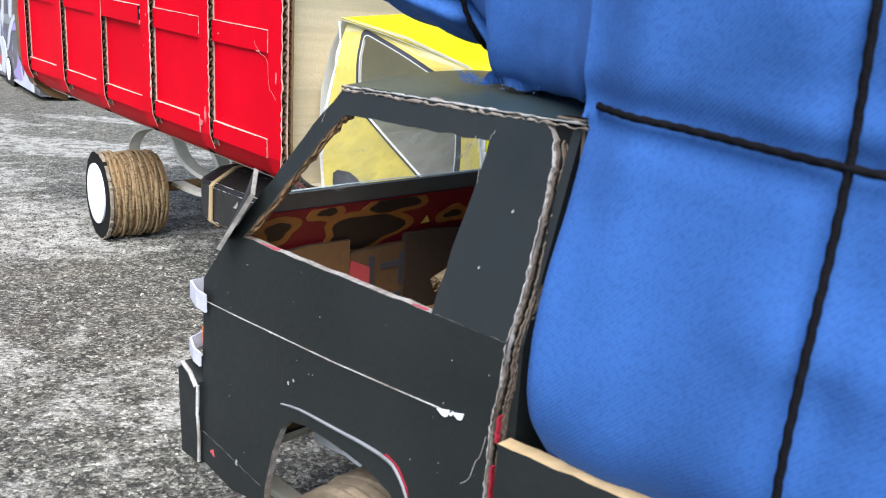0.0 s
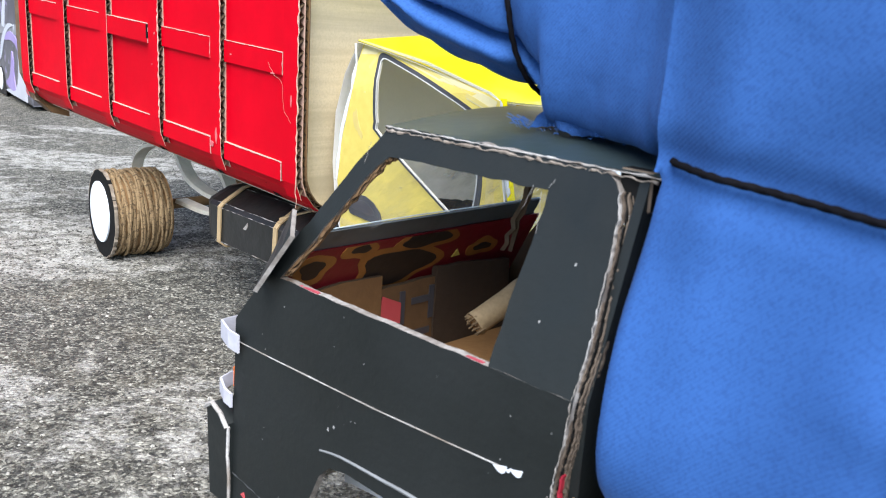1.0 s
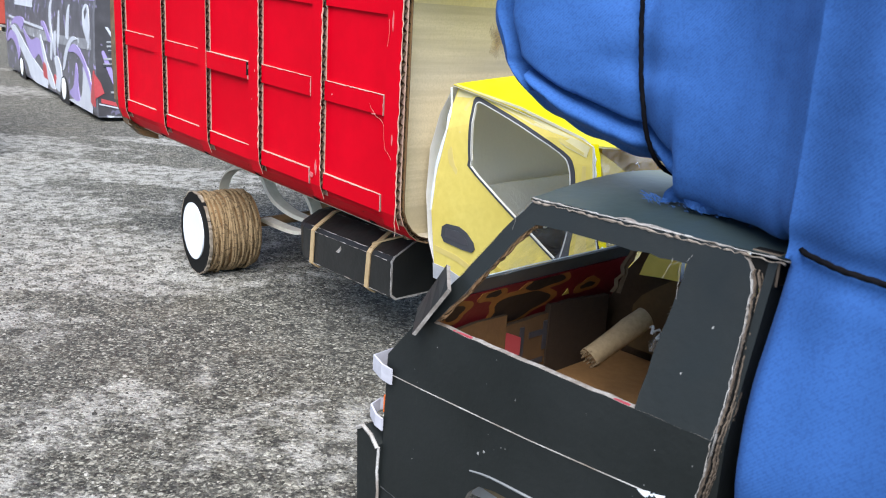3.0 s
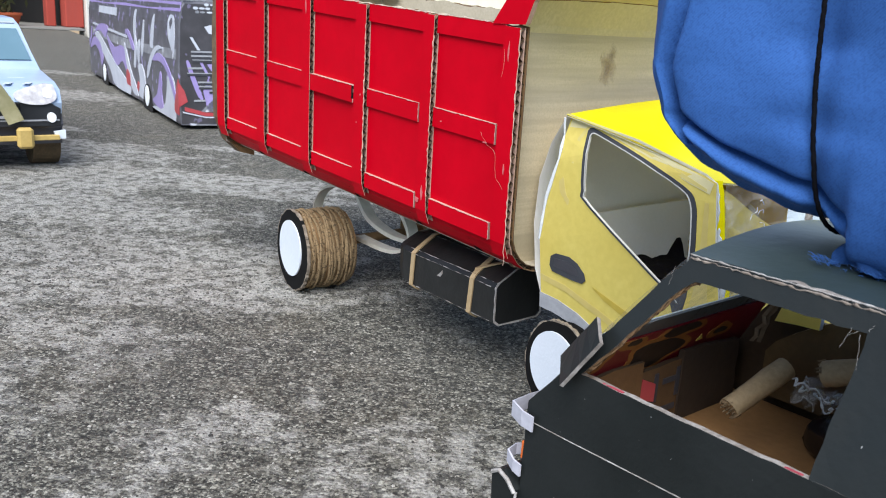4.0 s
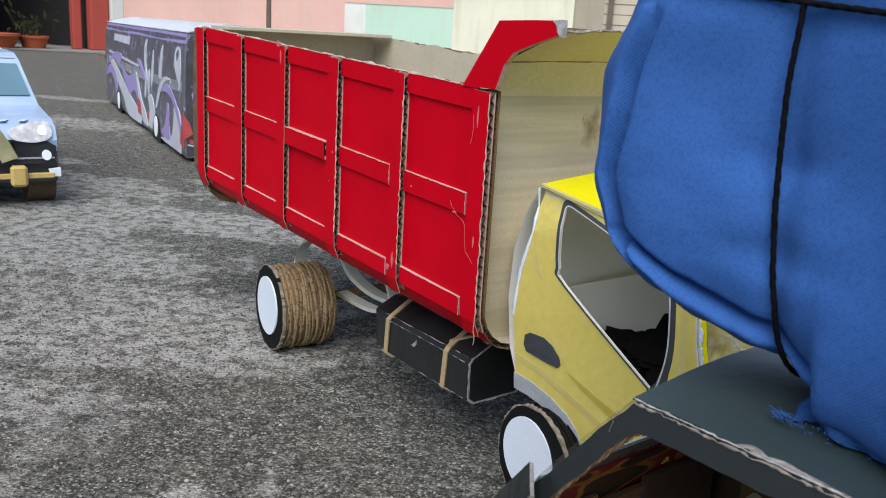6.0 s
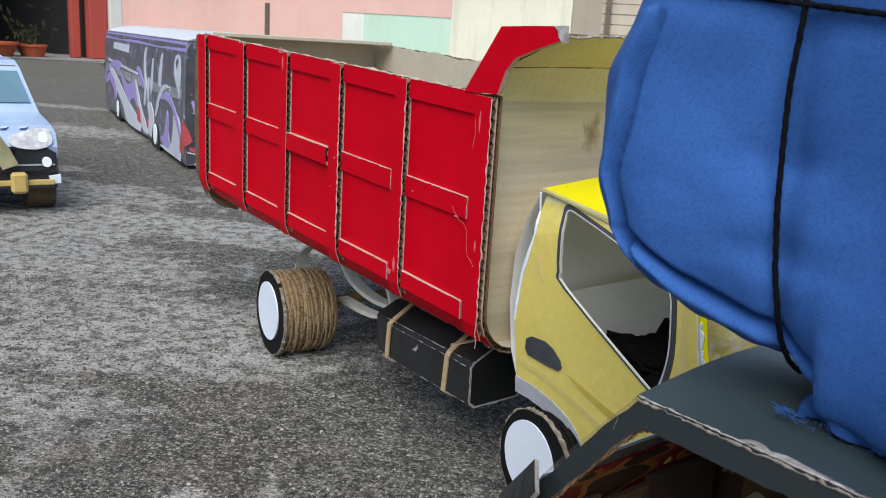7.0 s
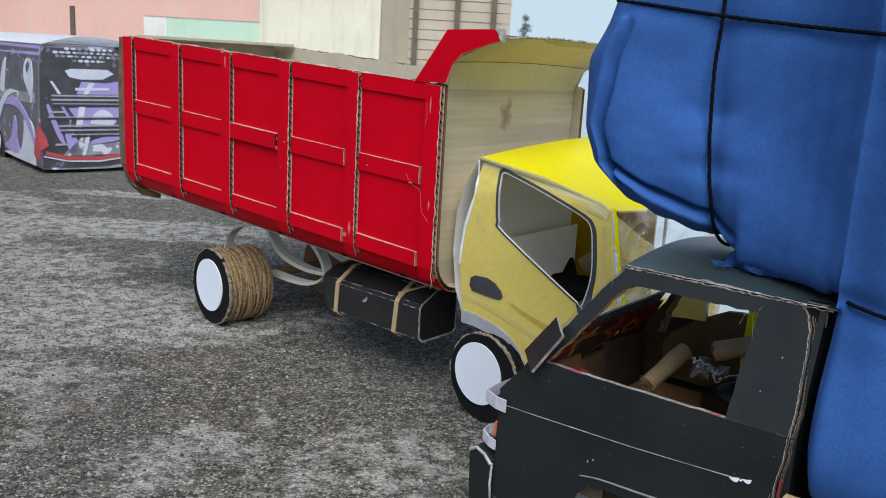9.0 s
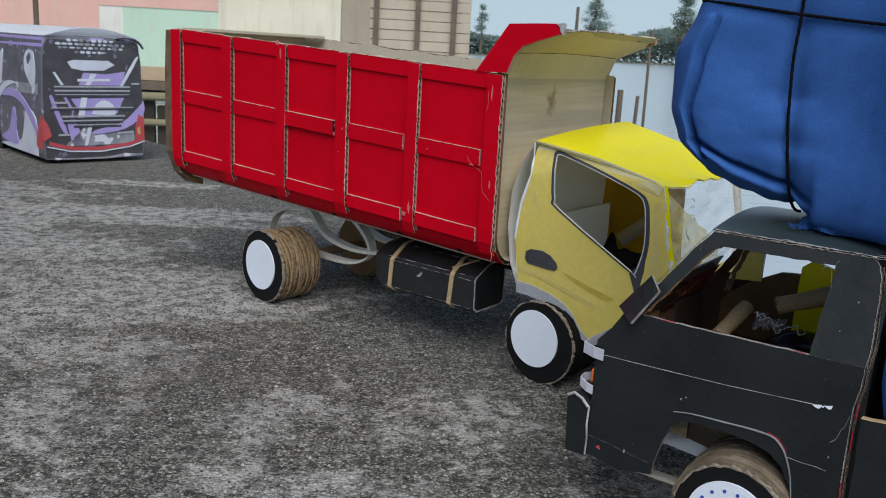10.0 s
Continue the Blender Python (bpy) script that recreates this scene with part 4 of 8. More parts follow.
strips = [
    [(-73.2, 36.5, 5.2), (-72.9, 36.5, 6.6), (-72.2, 36.6, 7.8), (-71.2, 36.8, 8.5), (-69.6, 37.0, 8.9), (-67.5, 37.3, 9.2)],
    [(-69.6, 38.2, 9.3), (-68.2, 38.2, 7.9), (-67.2, 38.2, 6.8), (-66.0, 38.2, 6.1), (-63.8, 38.2, 5.6), (-61.6, 38.2, 5.5), (-59.0, 38.2, 5.8), (-57.2, 38.2, 6.6)],
    [(-62.9, 38.4, 8.6), (-61.5, 38.4, 7.5), (-60.6, 38.4, 6.3), (-60.6, 38.4, 5.1), (-62.2, 38.4, 4.2), (-64.6, 38.4, 3.9), (-68.4, 38.2, 4.1)],
    [(-69.0, 44.0, 8.9), (-66.6, 44.0, 6.5), (-63.5, 44.0, 5.4), (-60.0, 44.0, 5.9), (-58.0, 44.0, 7.4)],
]
for pts in strips:
    bm = bmesh.new()
    ribbon(bm, smooth_path(pts, 6), (0, 1, 0), 1.05, (0.5, 0, 0.86), 0.42)
    part("spring_strip", bm, NYLON, truck, "bent cream plastic strip")


TREAD = plain("worn_brown_tread", (0.24, 0.185, 0.125), (0.10, 0.075, 0.05), 300, 60, 0.95)
TORN_PALE = plain("frayed_pale_paper", (0.36, 0.31, 0.25), (0.14, 0.11, 0.08), 400, 110, 0.9)


def wheel(parent, u, w0, width, z, r, cap, seed, tread, outward=-1, side=0.0, off=(-0.05, 0.02), yaw=0.0):
    """A board wheel: tread between two faces, a black sidewall and a white paper cap on the outer face."""
    def turned(mesh):
        bmesh.ops.rotate(mesh, cent=(u, w0, z), matrix=Matrix.Rotation(radians(yaw), 3, "Z"), verts=mesh.verts)
        return mesh

    bm = bmesh.new()
    lo, hi = (w0, w0 + width) if outward < 0 else (w0 - width, w0)
    disc(bm, u, lo + 0.35, hi, z, r - 0.25, 44, 0, 0.01, 0, seed)
    hub = part("wheel", turned(bm), TREAD if tread == "pale" else BLACK_MATT if tread == "black" else KRAFT_BROWN, parent, smooth=False)
    side = side or r
    bm = bmesh.new()
    rnd = random.Random(seed)
    if tread == "twine":
        n = int((hi - lo - 0.5) / 0.215)
        for k in range(n):
            rr = r - 0.1 + rnd.uniform(-0.14, 0.08)
            c = lo + 0.5 + k * 0.215 + rnd.uniform(-0.03, 0.03)
            ph = rnd.uniform(0, 6.28)
            tube(bm, [(u + (rr + 0.03 * math.sin(5 * a + ph)) * math.cos(a), c + 0.09 * math.sin(3 * a + ph), z + (rr + 0.05 * math.sin(4 * a + ph)) * math.sin(a)) for a in [6.2832 * j / 60 for j in range(60)]], [rnd.uniform(0.09, 0.17) for j in range(60)], 6, closed=True)
        part("twine_tread", turned(bm), JUTE, hub, "wound jute twine tread", smooth=True)
    else:
        n = int((hi - lo) / 0.42)
        for k in range(n):
            a0 = lo + 0.4 + k * (hi - lo - 0.4) / n
            disc(bm, u, a0, a0 + 0.3, z, r - 0.05 + rnd.uniform(-0.08, 0.04), 40, 0, 0.03, r - 0.6, seed + k)
        part("board_tread", turned(bm), TREAD if tread == "pale" else BLACK_MATT, hub, "stacked brown board tread" if tread == "pale" else "blackened stacked board tread")
    bm = bmesh.new()
    a, b = (lo + 0.05, lo + 0.36) if outward < 0 else (hi - 0.36, hi - 0.05)
    disc(bm, u, a, b, z, side, 64, 0, 0.03, 0, seed + 1)
    part("sidewall", turned(bm), BLACK_MATT, hub, "black painted board sidewall")
    bm = bmesh.new()
    disc(bm, u, a + 0.012, b - 0.05, z, side + 0.08, 110, 0, 0.05, side - 0.13, seed + 3)
    part("frayed_rim", turned(bm), TORN_PALE, hub, "frayed pale board rim")
    bm = bmesh.new()
    a, b = (lo - 0.06, lo + 0.05) if outward < 0 else (hi - 0.05, hi + 0.06)
    disc(bm, u + off[0], a, b, z + off[1], cap, 56, 0, 0.006, 0, seed + 2)
    part("hub_cap", turned(bm), WHITE, hub, "white paper hub cap")
    return hub


wheel(truck, -68.9, 31.3, 4.9, 3.60, 3.56, 2.5, 31, "twine", off=(-0.2, 0.12), yaw=-8)
wheel(truck, -68.9, 50.2, 4.6, 3.60, 3.56, 2.5, 32, "twine", 1)
wheel(truck, -37.2, 32.2, 4.2, 3.32, 3.3, 2.32, 33, "black", off=(-0.4, 0.26), yaw=-7)
wheel(truck, -37.2, 49.2, 4.2, 3.32, 3.3, 2.2, 34, "black", 1)

# black tank held by two rubber bands
bm = bmesh.new()
section = [(33.45, 4.0), (33.0, 4.35), (32.95, 6.85), (33.2, 7.15), (35.0, 8.0), (37.3, 8.3), (37.6, 8.0), (37.6, 4.3), (37.2, 4.0)]
rings = []
for u, dz, sc in ((-55.6, 0.35, 0.8), (-54.8, 0.2, 0.95), (-52, 0.12, 1.0), (-48, 0.05, 1.0), (-44.1, 0.0, 1.0)):
    rings.append([bm.verts.new((u, 35.3 + (w - 35.3) * sc, 6.0 + (z - 6.0) * sc + dz)) for w, z in section])
for a, b in zip(rings, rings[1:]):
    for k in range(len(section)):
        bm.faces.new((a[k], a[(k + 1) % len(section)], b[(k + 1) % len(section)], b[k]))
bm.faces.new(rings[0])
inset = [bm.verts.new((-44.1, 35.3 + (w - 35.3) * 0.94, 6.0 + (z - 6.0) * 0.94)) for w, z in section]
deep = [bm.verts.new((-44.18, 35.3 + (w - 35.3) * 0.94, 6.0 + (z - 6.0) * 0.94)) for w, z in section]
for k in range(len(section)):
    j = (k + 1) % len(section)
    bm.faces.new((rings[-1][k], rings[-1][j], inset[j], inset[k])).material_index = 1
    bm.faces.new((inset[k], inset[j], deep[j], deep[k])).material_index = 0
bm.faces.new(deep)
tank = part("fuel_tank", bm, [plain("creased_black_paper", (0.010, 0.011, 0.011), (0.022, 0.023, 0.023), 60, 22, 0.38, 0.3, 0.0016, spec=0.45), WORN], truck, "black paper-covered tank, open at one end")
for u in (-53.3, -46.6):
    bm = bmesh.new()
    dz = 0.16 if u < -50 else 0.04
    pts = []
    for k, (w, z) in enumerate(section + section[:1]):
        w2, z2 = 35.3 + (w - 35.3) * 1.02, 6.0 + (z - 6.0) * 1.03 + dz
        pts.append((u + 0.18 * math.sin(1.7 * k + u), w2, z2))
    for p, q in zip(pts, pts[1:]):
        p, q = Vector(p), Vector(q)
        n = Vector((0, (p.y + q.y) / 2 - 35.3, (p.z + q.z) / 2 - 6.0)).normalized()
        ribbon(bm, [p, q], (1, 0, 0), 0.42, n, 0.1)
    if u > -50:
        ribbon(bm, [(-46.9, 33.5, 7.42), (-46.2, 34.2, 7.75), (-45.3, 35.2, 8.15)], (0.7, -0.7, 0), 0.35, (0, 0, 1), 0.12)
    part("rubber_band", bm, RUBBER, tank, "stretched tan rubber band")
bm = bmesh.new()
rnd = random.Random(97)
for k in (1, 2, 3, 4):
    w, z = section[k]
    pts = [(u, w - 0.01, z + 0.12 - 0.015 * (u + 52) + 0.02 * rnd.uniform(-1, 1)) for u in [-54.0 + 0.35 * j for j in range(28)]]
    tube(bm, pts, [0.045 * max(0.02, rnd.random() ** 3) for _ in pts], 4)
ends = [(-44.12 + 0.02 * rnd.uniform(-1, 1), w, z) for w, z in section + section[:1]]
for (a, p, q), (b, r, t) in zip(ends, ends[1:]):
    pts = [(a, p + (r - p) * j / 8, q + (t - q) * j / 8) for j in range(9)]
    tube(bm, pts, [0.012 + 0.05 * rnd.random() ** 3 for _ in pts], 4)
part("worn_edge", bm, WORN, tank, "rubbed pale edges")
bm = bmesh.new()
slab([[(-50.4, 6.05), (-50.1, 6.3), (-49.8, 6.6), (-49.75, 6.35), (-50.0, 6.05)]], 32.93, 32.97, uz, bm)
part("paint_chip", bm, WORN, tank)

def interp(x, table):
    for (a, p), (b, q) in zip(table, table[1:]):
        if x <= b:
            t = min(1.0, max(0.0, (x - a) / (b - a)))
            t = t * t * (3 - 2 * t)
            return p + (q - p) * t
    return table[-1][1]


def jag(loop, amp, seed, step=0.7):
    """The same outline with small uneven cuts along its edges."""
    rnd = random.Random(seed)
    out = []
    for (a, b), (c, d) in zip(loop, loop[1:] + loop[:1]):
        n = max(1, int(math.hypot(c - a, d - b) / step))
        for k in range(n):
            t = k / n
            j = amp if k else 0.0
            out.append((a + (c - a) * t + j * (rnd.random() - 0.5), b + (d - b) * t + j * (rnd.random() - 0.5)))
    return out


# yellow cab of printed paper over card
CAB_LINER = plain("white_card_liner", (0.86, 0.85, 0.82), (0.82, 0.81, 0.77), 400, 30, 0.75, 0.04, thin=0.3)
WHITE_INNER = plain("clean_white_card", (0.90, 0.89, 0.87), (0.87, 0.86, 0.84), 400, 30, 0.7, 0.02, thin=0.1)
outline = [(-39.4, 19.15), (-39.5, 17.9), (-39.55, 16.5), (-40.0, 14.7), (-40.35, 13.2), (-40.5, 11.2), (-40.2, 8.6), (-40.0, 7.1), (-38.9, 7.15), (-37.6, 7.0), (-36.3, 6.6), (-35.4, 6.1),
           (-34.3, 4.9), (-33.4, 4.3), (-29.0, 4.3), (-27.2, 5.0), (-26.9, 8.0), (-27.25, 10.5), (-27.95, 13.5), (-28.35, 16.0), (-28.5, 17.0), (-29.3, 17.25), (-34.0, 18.35)]
window = [(-37.55, 18.15), (-37.35, 18.35), (-36.6, 18.2), (-33.5, 17.35), (-30.6, 16.35), (-29.85, 15.7), (-29.6, 14.6), (-29.45, 12.9), (-29.6, 11.6), (-30.0, 10.3), (-30.35, 10.5), (-36.6, 14.1), (-37.2, 14.9), (-37.4, 16.5)]
window = [(p.x, p.y) for p in smooth_path([(a, b, 0) for a, b in window + window[:1]], 3)[:-1]]


def side_w(z, far=False):
    w = 33.25 + 0.22 * math.sin(max(0.0, z - 6) / 13 * math.pi) * -1 + (0.5 if z > 17 else 0.0) * (z - 17) / 2
    return 82.9 - w if far else w


def cab_put(far):
    return lambda u, z, d: (u, side_w(z, far) + (d if not far else -d), z)


for far in (False, True):
    bm = bmesh.new()
    if far:
        slab([outline, [(-35.2, 17.3), (-29.2, 16.4), (-28.6, 13.5), (-27.9, 5.5), (-35.0, 7.4)]], 0.0, 0.12, cab_put(far), bm, 1, 0, 1)
    else:
        # two leaves that meet at the window's low corner and its rear top corner
        low = min(range(len(window)), key=lambda k: window[k][1])
        for rim in ([outline[0:15] + window[low:] + window[:2]], [outline[14:] + outline[:1] + window[1:low + 1]]):
            slab(rim, 0.0, 0.12, cab_put(far), bm, 1, 0, 1)
    cab_side = part("cab_side", bm, [YELLOW, CAB_LINER], truck, "yellow printed paper cab side")
    if far:
        continue
    cx, cz = -33.8, 14.6
    grow = lambda s: [(cx + (u - cx) * s, cz + (z - cz) * s) for u, z in window]
    bm = bmesh.new()
    slab([grow(1.075), grow(1.0)], -0.05, 0.0, cab_put(far), bm)
    part("window_trim", bm, GREY_PRINT, cab_side, "dark grey printed window trim")
    bm = bmesh.new()
    slab([grow(1.008), grow(0.99)], -0.07, 0.02, cab_put(far), bm)
    part("window_lining", bm, SILVER_WHITE, cab_side, "white cut edge")
    bm = slab([[(-30.4, 10.3), (-29.9, 10.9), (-29.5, 12.1), (-29.25, 11.6), (-29.3, 10.6), (-29.55, 9.3), (-29.9, 9.0)]], -0.055, 0.0, cab_put(far))
    part("quarter_print", bm, GREY_PRINT, cab_side, "dark grey printed quarter light")
    bm = bmesh.new()
    slab([[(-38.45, 17.9), (-38.0, 18.65), (-36.4, 18.75), (-33.0, 17.85), (-30.0, 16.95), (-29.0, 16.6), (-29.0, 16.45), (-30.3, 16.8), (-33.2, 17.75), (-36.7, 18.6), (-37.8, 18.5), (-38.2, 17.85), (-38.35, 16.4), (-38.5, 16.4)]], -0.014, 0.0, cab_put(far), bm)
    band = slab([[(-39.3, 19.02), (-34.0, 18.25), (-29.3, 17.15), (-28.65, 16.95), (-28.8, 16.35), (-30.2, 16.72), (-33.4, 17.7), (-36.8, 18.58), (-39.35, 18.45)]], -0.008, 0.0, cab_put(far))
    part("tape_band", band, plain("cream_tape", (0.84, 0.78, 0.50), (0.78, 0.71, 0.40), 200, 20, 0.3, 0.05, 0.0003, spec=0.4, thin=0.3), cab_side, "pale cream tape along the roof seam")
    part("door_line", bm, YELLOW_PALE, cab_side, "paler printed door edge")
    bm = bmesh.new()
    slab([[(-29.0, 15.9), (-28.75, 15.9), (-28.4, 13.0), (-28.0, 10.6), (-28.9, 9.0), (-29.2, 9.4), (-28.95, 10.9), (-28.85, 12.3), (-28.9, 14.0)]], -0.016, 0.0, cab_put(far), bm)
    part("pillar_print", bm, YELLOW_LIGHT, cab_side, "light printed pillar")
    bm = bmesh.new()
    slab([[(-40.2, 9.0), (-38.0, 8.75), (-35.0, 7.9), (-32.0, 6.9), (-29.2, 5.9), (-29.2, 5.45), (-32.0, 6.45), (-35.0, 7.45), (-38.0, 8.35), (-40.1, 8.6)]], -0.012, 0.0, cab_put(far), bm)
    part("crease_print", bm, YELLOW_LIGHT, cab_side, "pale printed crease")
    bm = bmesh.new()
    slab([[(-36.0, 9.3), (-33.5, 8.6), (-31.0, 7.9), (-29.2, 7.3), (-29.2, 6.9), (-32.0, 7.6), (-35.0, 8.7)]], -0.010, 0.0, cab_put(far), bm)
    part("shade_print", bm, plain("ochre_print", (0.75, 0.60, 0.13), (0.69, 0.545, 0.10), 200, 20, 0.34, spec=0.3, thin=0.4), cab_side, "ochre printed band")
    bm = bmesh.new()
    slab([[(-40.15, 7.75), (-38.6, 7.65), (-36.9, 7.25), (-35.7, 6.75), (-34.9, 6.1), (-34.1, 5.0), (-33.4, 4.45), (-33.5, 4.1), (-34.5, 4.4), (-35.6, 5.55), (-36.5, 6.1), (-37.7, 6.5), (-38.9, 6.7), (-40.1, 6.75)]], -0.06, 0.02, cab_put(far), bm)
    part("arch_trim", bm, SILVER, cab_side, "silver-grey printed arch trim")
    bm = bmesh.new()
    slab([[(-39.45, 9.75), (-39.4, 10.35), (-39.0, 10.6), (-37.9, 10.65), (-37.2, 10.4), (-36.6, 9.9), (-36.45, 9.5), (-36.7, 9.25), (-37.5, 9.25), (-39.2, 9.4)]], -0.06, 0.0, cab_put(far), bm)
    handle = part("door_handle", bm, GREY_PRINT, cab_side, "dark grey printed door handle")
    bm = bmesh.new()
    slab([[(-39.1, 9.75), (-39.05, 10.3), (-37.9, 10.35), (-37.2, 10.0), (-37.0, 9.65), (-37.6, 9.6)]], -0.075, -0.055, cab_put(far), bm)
    part("handle_recess", bm, DARK_PRINT, handle)
    bm = bmesh.new()
    slab([jag([(-39.3, 15.2), (-39.05, 15.5), (-38.85, 15.0), (-38.7, 14.6), (-38.35, 14.1), (-38.45, 13.8), (-38.8, 14.2), (-39.15, 14.5)], 0.12, 33, 0.15)], -0.014, 0.0, cab_put(far), bm)
    part("worn_patch", bm, YELLOW_LIGHT, cab_side, "rubbed pale patch")

# cab rear, roof, front and floor
bm = bmesh.new()
rows = []
for i, (u, z) in enumerate([(-39.45, 19.1), (-40.55, 17.3), (-41.3, 15.0), (-41.45, 12.0), (-41.0, 9.0), (-40.1, 7.0)]):
    rows.append([[bm.verts.new((u - d - 0.5 * math.sin((w - 33.5) / 16.0 * math.pi) + 0.7 * ((w - 33.5) / 16.0) ** 3, w, z)) for w in [33.5 + 16.0 * k / 10 for k in range(11)]] for d in (0.0, 0.12)])
for p, q in zip(rows, rows[1:]):
    for s in (0, 1):
        for k in range(10):
            bm.faces.new((p[s][k], p[s][k + 1], q[s][k + 1], q[s][k]))
part("cab_back", bm, WHITE_INNER, truck, "white card cab back", smooth=True)
bm = bmesh.new()
n = 14
top = []
for a in range(n + 1):
    f = a / n
    u, z = -39.5 + f * 10.9, 19.2 - f * 2.15 + 0.15 * math.sin(f * math.pi)
    row = []
    for k in range(13):
        g = k / 12
        w = 33.35 + g * 16.3
        crown = (1 - f) * (1.0 * g + 0.12 * math.sin(g * math.pi)) + f * 0.75 * math.sin(g * math.pi) ** 0.85 * noise.noise(Vector((u * 0.5, w * 0.5, 3)))
        pinch = -0.25 * math.exp(-((f - 0.95) / 0.12) ** 2) * math.exp(-((g - 0.15) / 0.1) ** 2)
        row.append((u - 0.25 * math.sin(g * math.pi) * (f < 0.02) + 0.5 * math.sin(g * math.pi) * (f > 0.97), w, z + crown + pinch))
    top.append(row)
for dz, idx in ((0.0, 0), (-0.1, 1)):
    vv = [[bm.verts.new((x, y, z + dz)) for x, y, z in row] for row in top]
    for p, q in zip(vv, vv[1:]):
        for k in range(12):
            bm.faces.new((p[k], p[k + 1], q[k + 1], q[k])).material_index = idx
part("cab_roof", bm, [YELLOW_ROOF, CAB_LINER], truck, "bright yellow paper cab roof", smooth=True)
bm = bmesh.new()
tube(bm, [(-39.5, 33.5, 19.18), (-34.0, 33.42, 18.4), (-29.3, 33.3, 17.28), (-28.75, 33.3, 17.0)], 0.09, 6)
part("roof_seam", bm, WHITE_CARD, truck, "white folded roof seam")
bm = bmesh.new()
slab([[(33.6, 4.3), (49.3, 4.3), (49.3, 9.6), (33.6, 10.2)]], -27.55, -27.3, wz, bm)
part("cab_front", bm, YELLOW, truck)
bm = bmesh.new()
rows = []
for i in range(15):
    f = i / 14
    z = 10.6 + f * 6.4
    rows.append([bm.verts.new((-27.4 - f * 1.0 + 1.0 * math.sin(k / 28 * math.pi) + 0.9 * math.sin(k / 28 * math.pi) * noise.noise(Vector((k * 0.23, i * 0.3, 8))) + 0.22 * noise.noise(Vector((k * 0.6, i * 0.7, 2))), 33.8 + 0.54 * k, z)) for k in range(29)])
for p, q in zip(rows, rows[1:]):
    for k in range(28):
        bm.faces.new((p[k], p[k + 1], q[k + 1], q[k]))
bmesh.ops.solidify(bm, geom=bm.faces[:], thickness=0.05)
windscreen = part("windscreen", bm, clear_film("creased_film", (0.97, 0.96, 0.92), 0.08, 0.05, 0.34), truck, "creased clear plastic windscreen")
windscreen.visible_shadow = False
bm = bmesh.new()
rnd = random.Random(97)
for k in range(11):
    a = Vector((-27.15, 34.3 + 2.4 * rnd.random() ** 1.5, 11.0 + 5.2 * rnd.random()))
    d = Vector((0.05, rnd.uniform(0.1, 0.5), rnd.uniform(-0.5, 0.5)))
    pts = [a + d * i * 0.5 + Vector((0.06 * rnd.uniform(-1, 1), 0.1 * rnd.uniform(-1, 1), 0.14 * rnd.uniform(-1, 1))) for i in range(5)]
    path = smooth_path(pts, 3)
    tube(bm, path, [0.012 + 0.03 * rnd.random() ** 2 for _ in path], 5)
part("film_crease", bm, plain("whitened_crease", (0.78, 0.78, 0.74), (0.6, 0.6, 0.56), 300, 60, 0.4), windscreen, "white creases in the clear film")
# crumpled front pillar: a yellow spine with torn white paper and film on it
rnd = random.Random(94)
spine = [(-26.95, 33.6, 7.4), (-27.25, 33.62, 10.5), (-27.95, 33.55, 13.5), (-28.35, 33.5, 16.0), (-28.6, 33.45, 17.1)]
bm = bmesh.new()
path = [p + Vector((0.06, 0.05, 0)) * noise.noise(p * 1.7) for p in smooth_path(spine, 7)]
ribbon(bm, path, (0.75, 0.65, 0), 0.42, (0.65, -0.75, 0), 0.05)
pillar = part("front_pillar", bm, YELLOW_ROOF, truck, "bright yellow creased front pillar")
for k, p in enumerate(path[2:-1]):
    if rnd.random() < 0.75:
        c = p + Vector((-0.22 + 0.16 * rnd.random(), -0.12, 0.1 * rnd.uniform(-1, 1)))
        a, h = rnd.uniform(0.08, 0.2), rnd.uniform(0.25, 0.5)
        loop = [(a * math.cos(t) * rnd.uniform(0.6, 1.2), h * math.sin(t) * rnd.uniform(0.7, 1.2)) for t in [6.2832 * j / 8 for j in range(8)]]
        part("torn_paper", slab([loop], -0.03, 0.03, lambda q, r, d: (c.x + q, c.y + d + 0.25 * q, c.z + r)), WHITE, pillar, "torn white paper on the pillar")
bm = bmesh.new()
path = [p + Vector((-0.42 + 0.06 * noise.noise(p * 3), -0.12, 0.0)) for p in smooth_path(spine[1:], 7)]
ribbon(bm, path, (1, 0.1, 0), 0.2, (0, 1, 0), 0.05)
part("pillar_edge", bm, YELLOW_PALE, pillar, "pale folded paper edge")
bm = bmesh.new()
rows = []
for i in range(9):
    f = i / 8
    w = 33.95 + 9.0 * f
    top_z = 16.7 - 5.0 * f
    rows.append([])
    for k in range(9):
        z = 9.6 + (top_z - 9.6) * k / 8
        rows[-1].append(bm.verts.new((-27.75 - 0.16 * (z - 10.6) + 0.5 * f + 0.16 * noise.noise(Vector((w * 0.9, k * 1.1, 4))), w + 0.1 * noise.noise(Vector((k, i, 2))), z)))
for p, q in zip(rows, rows[1:]):
    for k in range(8):
        bm.faces.new((p[k], p[k + 1], q[k + 1], q[k]))
bmesh.ops.solidify(bm, geom=bm.faces[:], thickness=0.04)
tint = part("yellow_film", bm, AMBER_FILM, truck, "crumpled yellow-tinted film under the windscreen")
tint.visible_shadow = False
bm = bmesh.new()
rnd = random.Random(90)
